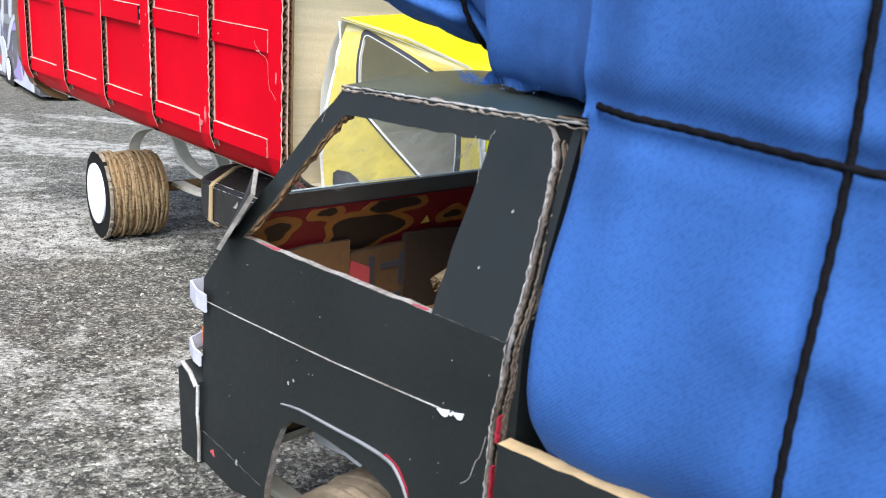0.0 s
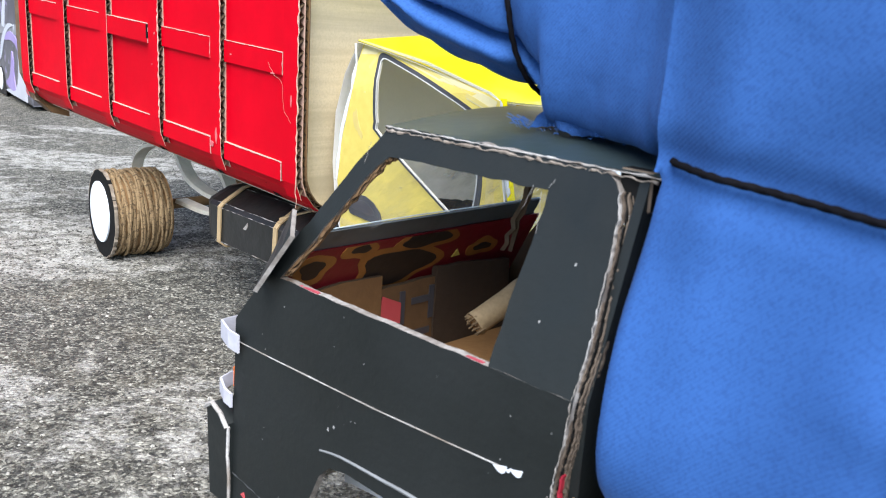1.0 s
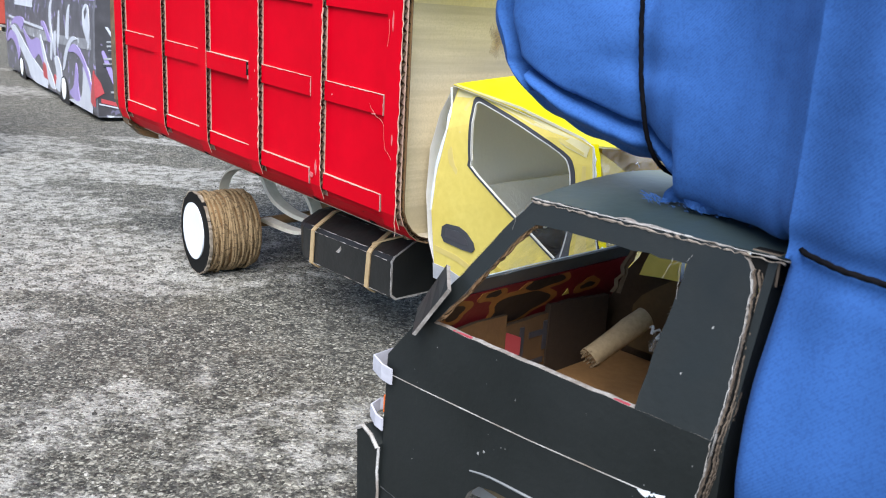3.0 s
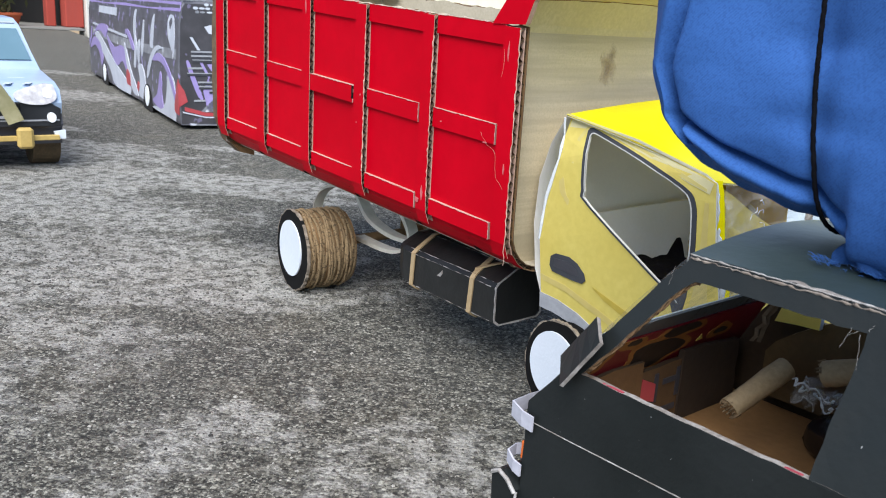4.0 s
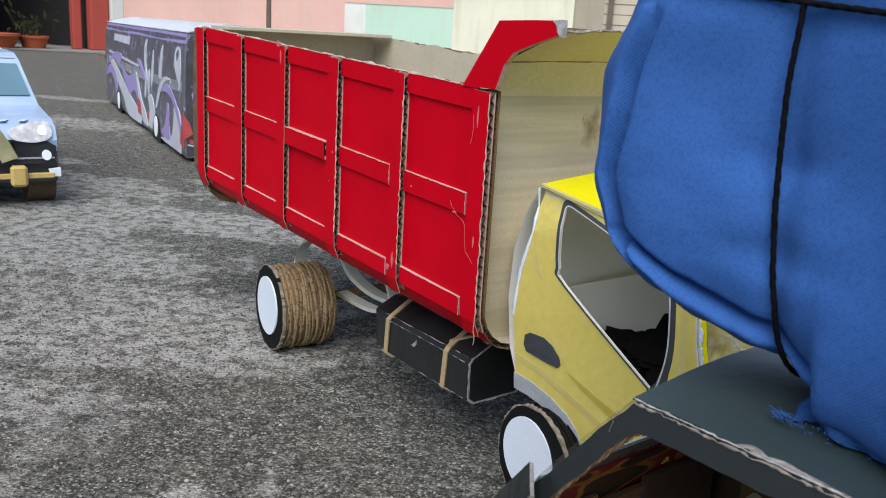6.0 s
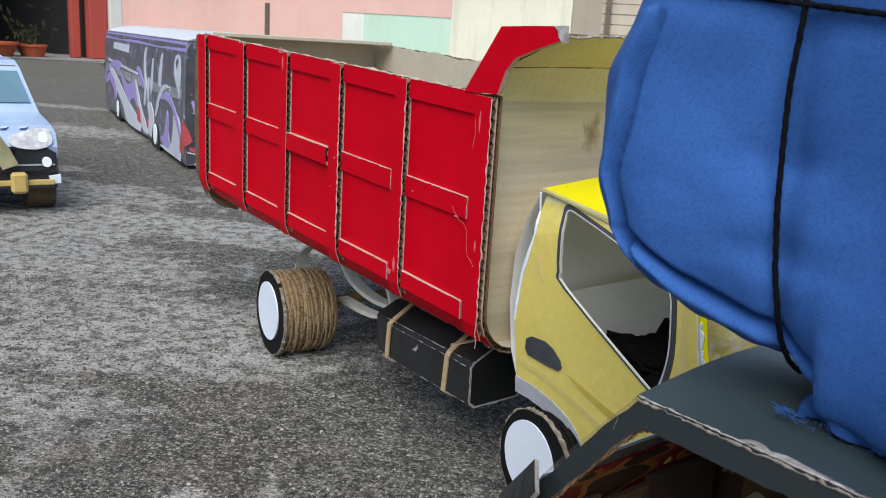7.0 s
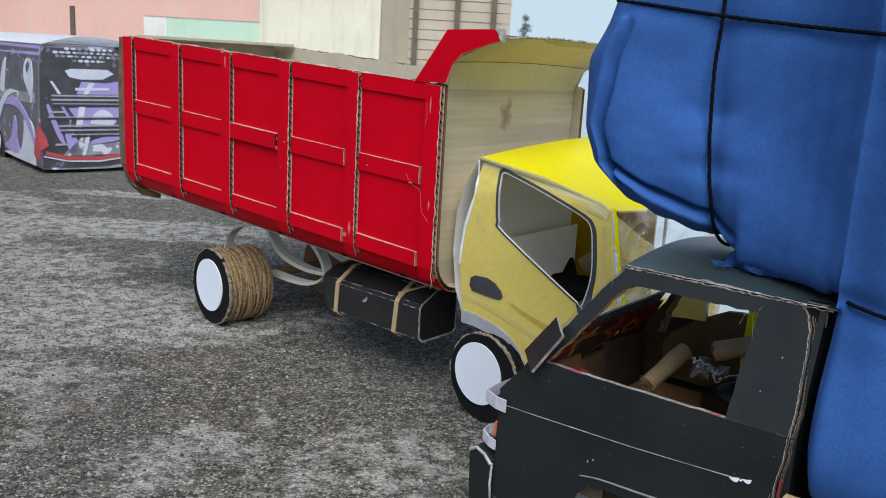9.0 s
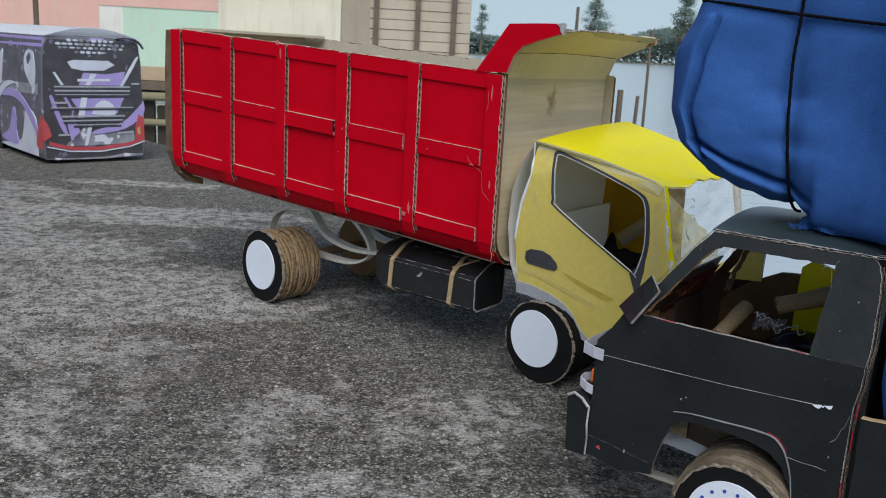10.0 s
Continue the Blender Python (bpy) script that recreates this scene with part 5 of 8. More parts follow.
pts = [(-39.45 - 0.05 * rnd.random(), 33.22, 19.0)] + [(u + 0.05 * rnd.uniform(-1, 1), side_w(z) - 0.02, z) for u, z in ((-39.5, 17.9), (-39.52, 17.2), (-39.55, 16.5), (-39.8, 15.6), (-40.0, 14.7), (-40.2, 14.0), (-40.35, 13.2), (-40.45, 12.2), (-40.5, 11.2))]
tube(bm, pts, [0.05 + 0.08 * rnd.random() for _ in pts], 6)
part("torn_paper_edge", bm, WHITE, truck, "torn white paper edge of the cab side")
bm = bmesh.new()
slab([[(-40.0, 33.5), (-27.6, 33.5), (-27.6, 49.4), (-40.0, 49.4)]], 6.9, 7.2, uw, bm)
part("cab_floor", bm, WHITE_CARD, truck)
bm = bmesh.new()
slab([[(33.8, 7.8), (48.3, 7.8), (48.3, 12.6), (40.0, 12.35), (33.8, 12.1)]], 0.0, 0.15, lambda w, z, d: (-40.75 + d + 0.9 * ((w - 33.8) / 14.5) ** 2, w, z), bm)
part("inner_card", bm, WHITE_INNER, truck, "grey-white folded inner card")
bm = bmesh.new()
slab([jag([(-41.0, 7.3), (-40.9, 17.9), (-35.4, 17.2), (-33.0, 15.6), (-32.6, 7.3)], 0.05, 92)], 49.0, 49.15, uz, bm)
part("yellow_panel", bm, plain("ochre_yellow_card", (0.72, 0.50, 0.03), (0.64, 0.43, 0.02), 200, 14, 0.5, 0.08, thin=0.6), truck, "ochre-yellow inner card")
roll = thing("paper_roll", -33.0, 40.5, "tan rolled paper tube leaning in the yellow cab", "paper roll")
bm = bmesh.new()
rnd = random.Random(93)
path = smooth_path([(-36.2, 43.7, 10.3), (-32.8, 44.7, 13.4)], 8)
tube(bm, path, [0.62 * rnd.uniform(0.93, 1.06) for _ in path], 14)
part("paper", bm, KRAFT_PALE, roll, smooth=True)
# crumpled black rag on the seat
bm = bmesh.new()
rnd = random.Random(77)
bmesh.ops.create_icosphere(bm, subdivisions=5, radius=1.0)
for v in bm.verts:
    p = v.co.copy()
    k = 1 + 0.35 * noise.noise(p * 1.7) + 0.18 * noise.noise(p * 4.5)
    k += 0.12 * noise.noise(p * 9.0)
    nub = 1.7 * math.exp(-((p.x + 0.22) ** 2 + (p.y - 0.3) ** 2) * 55) + 0.5 * math.exp(-((p.x - 0.12) ** 2 + (p.y - 0.34) ** 2) * 60)
    v.co = Vector((-35.3 + 4.2 * p.x * k, 40.7 + 3.8 * p.y * k, 8.6 + max(-1.4, 1.35 * p.z * k) + (nub if p.z > 0 else 0.0)))
rag = thing("black_rag", -35.0, 40.5, "crumpled black rag lying on the cab floor", "rag")
part("cloth", bm, plain("black_fleece", (0.005, 0.005, 0.006), (0.011, 0.010, 0.011), 900, 90, 1.0, 0.4, 0.001, spec=0.03), rag, smooth=True)
bm = bmesh.new()
rnd = random.Random(91)
loop = [(46.6, 8.35), (34.0, 8.3)] + [(34.0 + 0.3 * k, 7.95 + 0.16 * rnd.uniform(-1, 1)) for k in range(43)]
slab([loop], -40.6, -40.52, wz, bm)
part("torn_card", bm, WHITE, truck, "torn white card edge behind the rag")

# ---------------------------------------------------------------- the black cab truck
lorry = thing("cargo_truck", -2, 24, "handmade black cardboard truck with a tall tied load", "toy truck", turn=180)


def lean_w(z):
    """The side stands upright to the sill and leans in above it."""
    return 16.05 + 0.03 * (z - 4) + max(0.0, z - 12.65) * 0.30


FAR = 46.2


def k_put(far):
    return lambda u, z, d: (u, (lean_w(z) + d) if not far else (FAR - lean_w(z) - d), z)


CUT_EDGE = plain("worn_cut_edge", (0.40, 0.385, 0.37), (0.085, 0.06, 0.042), 500, 75, 0.85)
door_rim = [(-24.4, 4.05), (-24.5, 8.0), (-24.5, 10.7), (-23.9, 11.4), (-22.85, 12.65), (-22.15, 12.65), (-21.0, 12.65), (-13.65, 12.65), (-11.15, 12.65),
            (-11.4, 10.4), (-11.4, 8.0), (-11.3, 4.6), (-13.3, 4.5), (-13.6, 5.9), (-14.1, 6.8), (-14.7, 7.3), (-15.5, 7.55), (-17.0, 7.7), (-18.5, 7.7), (-19.3, 7.55), (-19.75, 7.1), (-20.15, 6.2), (-20.5, 4.8), (-20.55, 4.1), (-22.5, 3.75)]
frame_rim = [(-22.85, 12.65), (-21.5, 14.5), (-20.0, 16.7), (-19.35, 17.5), (-15.0, 17.55), (-12.4, 17.52), (-11.95, 17.45), (-11.7, 17.3), (-11.52, 17.05), (-11.37, 16.5), (-11.27, 15.5), (-11.18, 14.2), (-11.15, 12.65),
             (-13.65, 12.65), (-13.6, 14.2), (-13.45, 15.6), (-13.42, 16.82), (-16.0, 16.8), (-19.0, 16.75), (-19.4, 16.4), (-20.8, 14.5), (-22.15, 12.65)]
for far in (False, True):
    bm = bmesh.new()
    slab([jag(door_rim, 0.05, 61, 0.5)], 0.0, 0.24, k_put(far), bm, 1, 0, 2)
    slab([jag(frame_rim, 0.09, 62, 0.4)], 0.0, 0.28, k_put(far), bm, 1, 0, 2)
    cab_wall = part("cab_side", bm, [BLACK, CUT_EDGE, SHADED_KRAFT if far else KRAFT_BROWN], lorry, "black paper-covered board cab side")
    if far:
        continue
    # red print showing along the cut sill, and the brown flutes of the pillar
    bm = bmesh.new()
    for a, b in ((-21.2, -20.3), (-14.7, -13.85)):
        bm = slab([jag([(a, 12.6), (b, 12.6), (b, 12.665), (a, 12.665)], 0.03, 63, 0.12)], 0.02, 0.12, k_put(far))
        part("sill_print", bm, plain("faded_red_print", (0.40, 0.06, 0.08), (0.28, 0.04, 0.06), 500, 120, 0.7), cab_wall, "red print showing on the cut edge")
    bm = bmesh.new()
    line = [(-24.5, 9.95), (-22.5, 9.98), (-20.0, 10.05), (-17.5, 10.12), (-15.0, 10.25), (-12.8, 10.38)]
    for (a, b), (c, d) in zip(line, line[1:]):
        slab([[(a, b - 0.010), (c, d - 0.013), (c, d + 0.013), (a, b + 0.008)]], -0.03, 0.01, k_put(far), bm)
    part("seam", bm, WORN, cab_wall, "whitish split seam in the black paper")
    bm = bmesh.new()
    fold = smooth_path([(-24.45, 5.15, 0), (-23.2, 5.02, 0), (-22.0, 4.85, 0), (-20.75, 4.7, 0)], 5)
    tube(bm, [(p.x, lean_w(p.y) + 0.005, p.y + 0.015 * math.sin(k * 2.7)) for k, p in enumerate(fold)], [0.02 + 0.015 * math.sin(k * 1.9) for k in range(len(fold))], 5)
    part("fold", bm, plain("dark_grey_fold", (0.05, 0.052, 0.054), (0.024, 0.026, 0.028), 400, 90, 0.6), cab_wall, "greyish fold in the black paper")
    bm = bmesh.new()
    for a, b, r in ((-12.95, 10.33, 0.17), (-12.45, 10.42, 0.15), (-12.7, 10.36, 0.06)):
        slab([[(a - 1.3 * r, b), (a, b + 0.3 * r), (a + 1.2 * r, b + 0.1), (a + 0.9 * r, b - 0.45 * r), (a + 0.4 * r, b - 0.7 * r), (a - 0.2 * r, b - 0.6 * r), (a - 0.8 * r, b - 0.3 * r)]], -0.035, 0.0, k_put(far), bm)
    part("paper_chip", bm, WHITE, cab_wall, "chipped white paper")
    bm = bmesh.new()
    arch = [(-19.75, 7.95), (-18.8, 8.12), (-17.0, 8.2), (-15.9, 8.25), (-14.9, 8.22), (-14.45, 8.05), (-14.0, 7.5), (-13.6, 6.4), (-13.35, 4.8)]
    lip = [(p.x, lean_w(p.y) - 0.02, p.y) for p in smooth_path([(a, b, 0) for a, b in arch], 3)]
    tube(bm, lip, [0.03 + 0.03 * math.sin(k / (len(lip) - 1) * math.pi) for k in range(len(lip))], 6)
    part("arch_edge", bm, plain("grey_paper_lip", (0.11, 0.118, 0.125), (0.22, 0.23, 0.24), 400, 60, 0.6), cab_wall, "grey curled arch lip")
    bm = slab([[(-15.1, 8.2), (-14.6, 8.16), (-14.2, 7.8), (-13.9, 7.3), (-14.0, 7.75), (-14.4, 8.2), (-14.9, 8.36)]], -0.02, 0.0, k_put(far))
    part("arch_print", bm, plain("deep_red_arch_print", (0.30, 0.012, 0.03), (0.22, 0.008, 0.02), 300, 60, 0.6), cab_wall, "red print showing at the arch")
    bm = bmesh.new()
    rnd = random.Random(9)
    for k in range(34):
        u, z, s = rnd.uniform(-24.0, -11.6), rnd.uniform(5.0, 12.2), rnd.uniform(0.006, 0.018)
        if -20.8 < u < -13 and z < 8.4:
            continue
        slab([[(u + s * rnd.uniform(0.5, 1.3) * math.cos(q), z + s * rnd.uniform(0.5, 1.6) * math.sin(q)) for q in (0, 1.1, 2.2, 3.4, 4.4, 5.4)]], -0.012, 0.0, k_put(far), bm)
    for u, z, s in ((-19.45, 8.75, 0.06), (-19.2, 8.9, 0.05), (-12.1, 15.4, 0.05), (-12.6, 14.0, 0.03), (-22.2, 4.9, 0.09), (-12.1, 8.0, 0.04)):
        slab([[(u + s * rnd.uniform(0.4, 1.1) * math.cos(q), z + s * rnd.uniform(0.6, 1.6) * math.sin(q)) for q in (0, 0.9, 1.8, 2.7, 3.5, 4.5, 5.4)]], -0.015, 0.0, k_put(far), bm)
    scuff = part("scuff", bm, plain("grey_scuff", (0.17, 0.18, 0.18), (0.3, 0.3, 0.3), 500, 100, 0.7), cab_wall, "small pale scuffs and flecks")
    scuff["kind"] = "stuff"
    bm = bmesh.new()
    slab([[(-23.9, 4.6), (-23.7, 4.75), (-23.6, 4.5)], [(-23.75, 4.58), (-23.7, 4.63), (-23.68, 4.55)]], -0.02, 0.0, k_put(far), bm)
    part("red_nick", bm, LAMP_RED, cab_wall)

DEEP_RED = plain("deep_red_liner", (0.30, 0.012, 0.03), (0.22, 0.008, 0.02), 300, 60, 0.6)
TORN = plain("greyed_torn_board", (0.16, 0.125, 0.095), (0.07, 0.052, 0.04), 500, 90, 0.9)
# strings of dried glue at the window's corner and along the roof edge
bm = bmesh.new()
rnd = random.Random(66)
for k in range(5):
    u, z = (-13.5 + rnd.uniform(-0.4, 0.3), 16.8 + rnd.uniform(-0.1, 0.3)) if k < 4 else (rnd.uniform(-20, -12), 17.2 + rnd.uniform(-0.2, 0.25))
    pts, d = [], Vector((rnd.uniform(-0.4, 0.4), 0, rnd.uniform(-0.9, -0.1)))
    for i in range(6):
        pts.append((u + d.x * i * 0.16 + 0.03 * rnd.uniform(-1, 1), lean_w(z + d.z * i * 0.22) - 0.025, z + d.z * i * 0.22))
    tube(bm, pts, 0.004, 4)
tube(bm, [(p.x, lean_w(p.y) - 0.03, p.y) for p in smooth_path([(-12.15, 8.75, 0), (-11.9, 9.0, 0), (-11.75, 9.5, 0), (-11.62, 9.7, 0), (-11.5, 10.25, 0)], 4)], 0.009, 4)
tube(bm, [(-13.9, lean_w(7.4) - 0.015, 7.4), (-13.3, lean_w(7.35) - 0.015, 7.34), (-12.6, lean_w(7.3) - 0.015, 7.36), (-12.1, lean_w(7.3) - 0.015, 7.3)], 0.01, 4)
tagged(part("glue_thread", bm, WORN, lorry, "hair-thin strings of dried glue"), kind="stuff")
bm = bmesh.new()
rnd = random.Random(96)
for j, (du, dw) in enumerate(((0.02, 0.1), (0.07, 0.2), (0.02, 0.28))):
    inner = [(-22.1, 12.75), (-20.8, 14.55), (-19.42, 16.42), (-19.0, 16.74)]
    pts = []
    for p in smooth_path([(a, b, 0) for a, b in inner], 12):
        pts.append((p.x + du + 0.05 * rnd.uniform(-1, 1), lean_w(p.y) + dw + 0.03 * rnd.uniform(-1, 1), p.y - 0.03 + 0.05 * rnd.uniform(-1, 1)))
    tube(bm, pts, [0.03 + 0.06 * rnd.random() ** 2 for _ in pts], 5)
part("torn_inner_edge", bm, plain("torn_brown_paper", (0.26, 0.155, 0.075), (0.11, 0.062, 0.03), 400, 90, 0.9), lorry, "torn brown inner edge of the front pillar")
# rear wall, layered torn edge of the rear pillar
bm = bmesh.new()
slab([[(16.6, 4.5), (29.6, 4.5), (29.6, 12.6), (28.2, 17.4), (18.0, 17.4), (16.6, 12.6)]], -11.2, -10.95, wz, bm)
part("cab_back", bm, BLACK, lorry)


def pillar_u(z):
    return interp(z, [(4.6, -11.3), (8.0, -11.4), (10.4, -11.42), (12.0, -11.24), (13.5, -11.16), (15.5, -11.27), (16.5, -11.37), (17.1, -11.54)])


bm = bmesh.new()
rnd = random.Random(15)
for du, dw, wide, mi in ((0.0, 0.02, 0.025, 1), (0.04, 0.12, 0.05, 0), (0.09, 0.2, 0.05, 2), (0.15, 0.26, 0.07, 0), (0.23, 0.32, 0.05, 0), (0.28, 0.36, 0.02, 0)):
    pts = []
    for k in range(130):
        z = 4.8 + 12.3 * k / 129
        pts.append((pillar_u(z) + du * (0.6 + 0.4 * (z - 4.8) / 12.3) * 0.85 + 0.035 * (rnd.random() - 0.5), lean_w(z) + dw + 0.06 * (rnd.random() - 0.5), z))
    ribbon(bm, pts, (1, 0.25, 0), wide * 0.55, (0, 1, 0), 0.1, mi)
block(bm, (-11.75, 18.0, 16.7), (-10.9, 18.7, 17.62), 0.05, 2)
part("torn_edge", bm, [TORN, WORN, BLACK_MATT], lorry, "torn layered brown board edge")
for z0, z1, du in ((4.8, 7.0, 0.02), (5.2, 6.2, 0.3), (8.6, 9.6, 0.16), (10.2, 10.9, 0.2)):
    bm = bmesh.new()
    ribbon(bm, [(pillar_u(z0 + (z1 - z0) * k / 6) + du + 0.015 * math.sin(k * 2.3), lean_w(z0) + 0.05, z0 + (z1 - z0) * k / 6) for k in range(7)], (1, 0.25, 0), 0.05, (0, 1, 0), 0.12)
    part("red_liner", bm, DEEP_RED, lorry, "red printed liner in the torn edge")
# roof sheet
bm = bmesh.new()
grid = []
rnd = random.Random(16)
for a in range(23):
    f = a / 22
    u = -19.5 + 9.35 * f
    row = []
    for k in range(17):
        g = k / 16
        near = 17.93 + 0.05 * (rnd.random() - 0.5)
        w = near + g * (28.3 - 17.93)
        z = 17.53 + 0.56 * math.sin(g * math.pi) * (0.8 + 0.2 * f) + 0.05 * math.sin(f * 9) * (k == 0)
        row.append((u, w, z))
    grid.append(row)
for dz, mi in ((0.0, 0), (-0.05, 1)):
    vv = [[bm.verts.new((x, y, z + dz)) for x, y, z in row] for row in grid]
    for p, q in zip(vv, vv[1:]):
        for k in range(16):
            bm.faces.new((p[k], p[k + 1], q[k + 1], q[k])).material_index = mi
    if dz == 0.0:
        upper = vv
    else:
        lower = vv
for ring_u, ring_l in (([r[0] for r in upper], [r[0] for r in lower]), (upper[0], lower[0]), (upper[-1], lower[-1]), ([r[-1] for r in upper], [r[-1] for r in lower])):
    for i in range(len(ring_u) - 1):
        bm.faces.new((ring_u[i], ring_u[i + 1], ring_l[i + 1], ring_l[i])).material_index = 2
roof = part("cab_roof", bm, [plain("glossy_black_sheet", (0.020, 0.033, 0.035), (0.034, 0.050, 0.052), 200, 22, 0.3, 0.15, 0.0002, spec=0.6), KRAFT_BROWN, BLACK], lorry, "glossy black roof sheet", smooth=True)
bm = bmesh.new()
rnd = random.Random(17)
pts = [(-19.45 + 0.145 * k, 17.9 + 0.05 * (rnd.random() - 0.5), 17.54 + 0.03 * (rnd.random() - 0.5)) for k in range(63)]
tube(bm, pts, [0.012 + 0.03 * rnd.random() ** 2 for _ in pts], 6)
part("frayed_edge", bm, [WORN], roof, "frayed whitish roof edge")
bm = bmesh.new()
rnd = random.Random(18)
pts = [(-19.4 + 0.13 * k, 17.88 + 0.06 * (rnd.random() - 0.5), 17.44 + 0.07 * (rnd.random() - 0.5)) for k in range(68)]
tube(bm, pts, [0.012 + 0.05 * rnd.random() ** 2 for _ in pts], 6)
part("glue_line", bm, [plain("crumbly_glue", (0.34, 0.3, 0.26), (0.12, 0.09, 0.07), 500, 160, 0.8)], roof)

# front: slanted cowl, windscreen film, front board with print on its inner side
bm = bmesh.new()
slab([[(-24.45, 10.7), (-22.85, 13.25), (-22.72, 13.12), (-24.2, 10.5)]], 17.0, 29.2, uz, bm)
part("cowl", bm, BLACK, lorry)
bm = bmesh.new()
slab([[(-24.5, 4.2), (-24.5, 10.7), (-24.15, 10.7), (-24.15, 4.2)]], 16.55, 29.65, uz, bm, 0, 0, 0)
part("front_board", bm, BLACK, lorry)
bm = bmesh.new()
rows = []
for i in range(5):
    f = i / 4
    rows.append([bm.verts.new((-22.8 + 3.2 * f, 17.2 + 0.9 * f + (11.6 - 1.8 * f) * k / 8, 13.2 + 4.3 * f + 0.1 * math.sin(k * 1.9 + i))) for k in range(9)])
for p, q in zip(rows, rows[1:]):
    for k in range(8):
        bm.faces.new((p[k], p[k + 1], q[k + 1], q[k]))
bmesh.ops.solidify(bm, geom=bm.faces[:], thickness=0.04)
film = part("windscreen_film", bm, FILM, lorry, "clear plastic windscreen film", smooth=True)
film.visible_shadow = False
bm = bmesh.new()
slab([[(-22.8, 13.2), (-22.4, 13.85), (-22.32, 13.8), (-22.68, 13.14)]], 17.5, 29.0, uz, bm)
part("film_hem", bm, plain("grey_taped_hem", (0.055, 0.068, 0.075), (0.10, 0.12, 0.13), 200, 30, 0.25, spec=0.5), lorry, "grey taped lower hem of the film")
bm = bmesh.new()
tube(bm, [(-22.36, 17.6, 13.87), (-22.34, 22.0, 13.92), (-22.36, 29.0, 13.87)], 0.022, 6)
part("film_edge", bm, plain("bright_film_edge", (0.62, 0.72, 0.75), (0.5, 0.6, 0.64), 300, 60, 0.2), lorry, "pale cut edge of the film")


def lining(w, z, d):
    """The inner side of the front board and of the slanted cowl above it."""
    return (-24.1 + max(0.0, z - 10.4) * 0.5 + d, w, z)


bm = bmesh.new()
for a, b in ((4.6, 10.4), (10.4, 13.12)):
    slab([[(16.8, a), (29.4, a), (29.4, b), (16.8, b)]], 0.0, 0.12, lining, bm)
inner = part("front_lining", bm, plain("wine_red_print", (0.20, 0.007, 0.017), (0.15, 0.005, 0.013), 200, 20, 0.4), lorry, "wine-red printed board lining")


def ring_print(cw, cz, rw, rz, mat, d, seed):
    ang = [6.2832 * k / 30 for k in range(30)]
    loop = []
    for t in ang:
        k = 1 + 0.12 * math.sin(3 * t + seed) + 0.07 * math.sin(5 * t + 2 * seed)
        loop.append((cw + rw * k * math.cos(t), min(13.06, cz + rz * k * math.sin(t))))
    part("ring_print", slab([loop], 0.12, 0.12 + d, lining), mat, inner)


part("print_fleck", slab([[(25.0, 11.75), (25.42, 11.78), (25.12, 12.1)]], 0.12, 0.16, lining), YELLOW, inner, "small yellow paper fleck")
ORANGE_PRINT = plain("orange_brown_print", (0.36, 0.15, 0.035), (0.27, 0.11, 0.026), 200, 30, 0.5)
INK = plain("black_ink_print", (0.010, 0.008, 0.008), (0.022, 0.016, 0.015), 200, 40, 0.5)
for k, (cw, cz, rw, rz) in enumerate(((18.1, 12.4, 0.85, 0.6), (22.1, 11.85, 2.1, 0.95), (23.1, 12.85, 1.6, 0.55), (26.6, 12.0, 0.9, 0.4), (20.0, 12.9, 0.8, 0.4))):
    ring_print(cw, cz, rw, rz, ORANGE_PRINT, 0.02 + 0.002 * k, k)
    ring_print(cw, cz, rw - 0.38, rz - 0.24, INK, 0.04 + 0.002 * k, k)
# brown board pieces standing behind the front, their browns lowered further for the cab's shade
bm = bmesh.new()
slab([jag([(17.2, 4.8), (21.2, 4.8), (21.4, 11.6), (19.6, 11.65), (17.2, 11.45)], 0.1, 71)], -23.38, -23.18, wz, bm, 1, 0, 0)
part("dash_board", bm, [plain("tan_inner_board", (0.18, 0.095, 0.035), (0.12, 0.06, 0.022), 300, 40, 0.8), SHADED_KRAFT], lorry, "tan board offcut")
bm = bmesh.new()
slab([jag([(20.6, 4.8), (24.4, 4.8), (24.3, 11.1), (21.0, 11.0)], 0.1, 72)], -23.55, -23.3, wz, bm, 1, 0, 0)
board = part("dash_board", bm, [plain("printed_inner_board", (0.14, 0.075, 0.03), (0.09, 0.048, 0.02), 300, 40, 0.8), SHADED_KRAFT], lorry, "tan board offcut with dark bars")
for w, z, h, g in ((22.4, 8.2, 1.3, 0.25), (23.0, 8.9, 0.25, 0.9), (23.1, 7.6, 0.25, 0.9), (23.9, 8.2, 1.3, 0.25), (22.3, 6.0, 1.2, 0.25), (23.2, 6.6, 0.25, 1.0), (23.4, 5.6, 0.9, 0.25)):
    bm = bmesh.new()
    block(bm, (-23.3, w, z + 1.3), (-23.26, w + g, z + 1.3 + h))
    part("print_bar", bm, DARK_PRINT, board)
bm = bmesh.new()
slab([jag([(20.8, 8.0), (21.6, 7.6), (21.7, 9.8), (22.4, 9.6), (22.4, 10.4), (21.5, 10.8)], 0.08, 75)], -23.25, -23.21, wz, bm)
part("print_red", bm, LAMP_RED, board)
bm = bmesh.new()
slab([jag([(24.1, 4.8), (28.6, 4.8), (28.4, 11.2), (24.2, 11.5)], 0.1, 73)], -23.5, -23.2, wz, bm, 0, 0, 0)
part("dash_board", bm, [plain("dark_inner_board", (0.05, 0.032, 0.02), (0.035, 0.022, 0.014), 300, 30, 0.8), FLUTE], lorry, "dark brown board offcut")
bm = bmesh.new()
slab([[(-24.1, 16.7), (-11.3, 16.7), (-11.3, 29.5), (-24.1, 29.5)]], 7.95, 8.25, uw, bm)
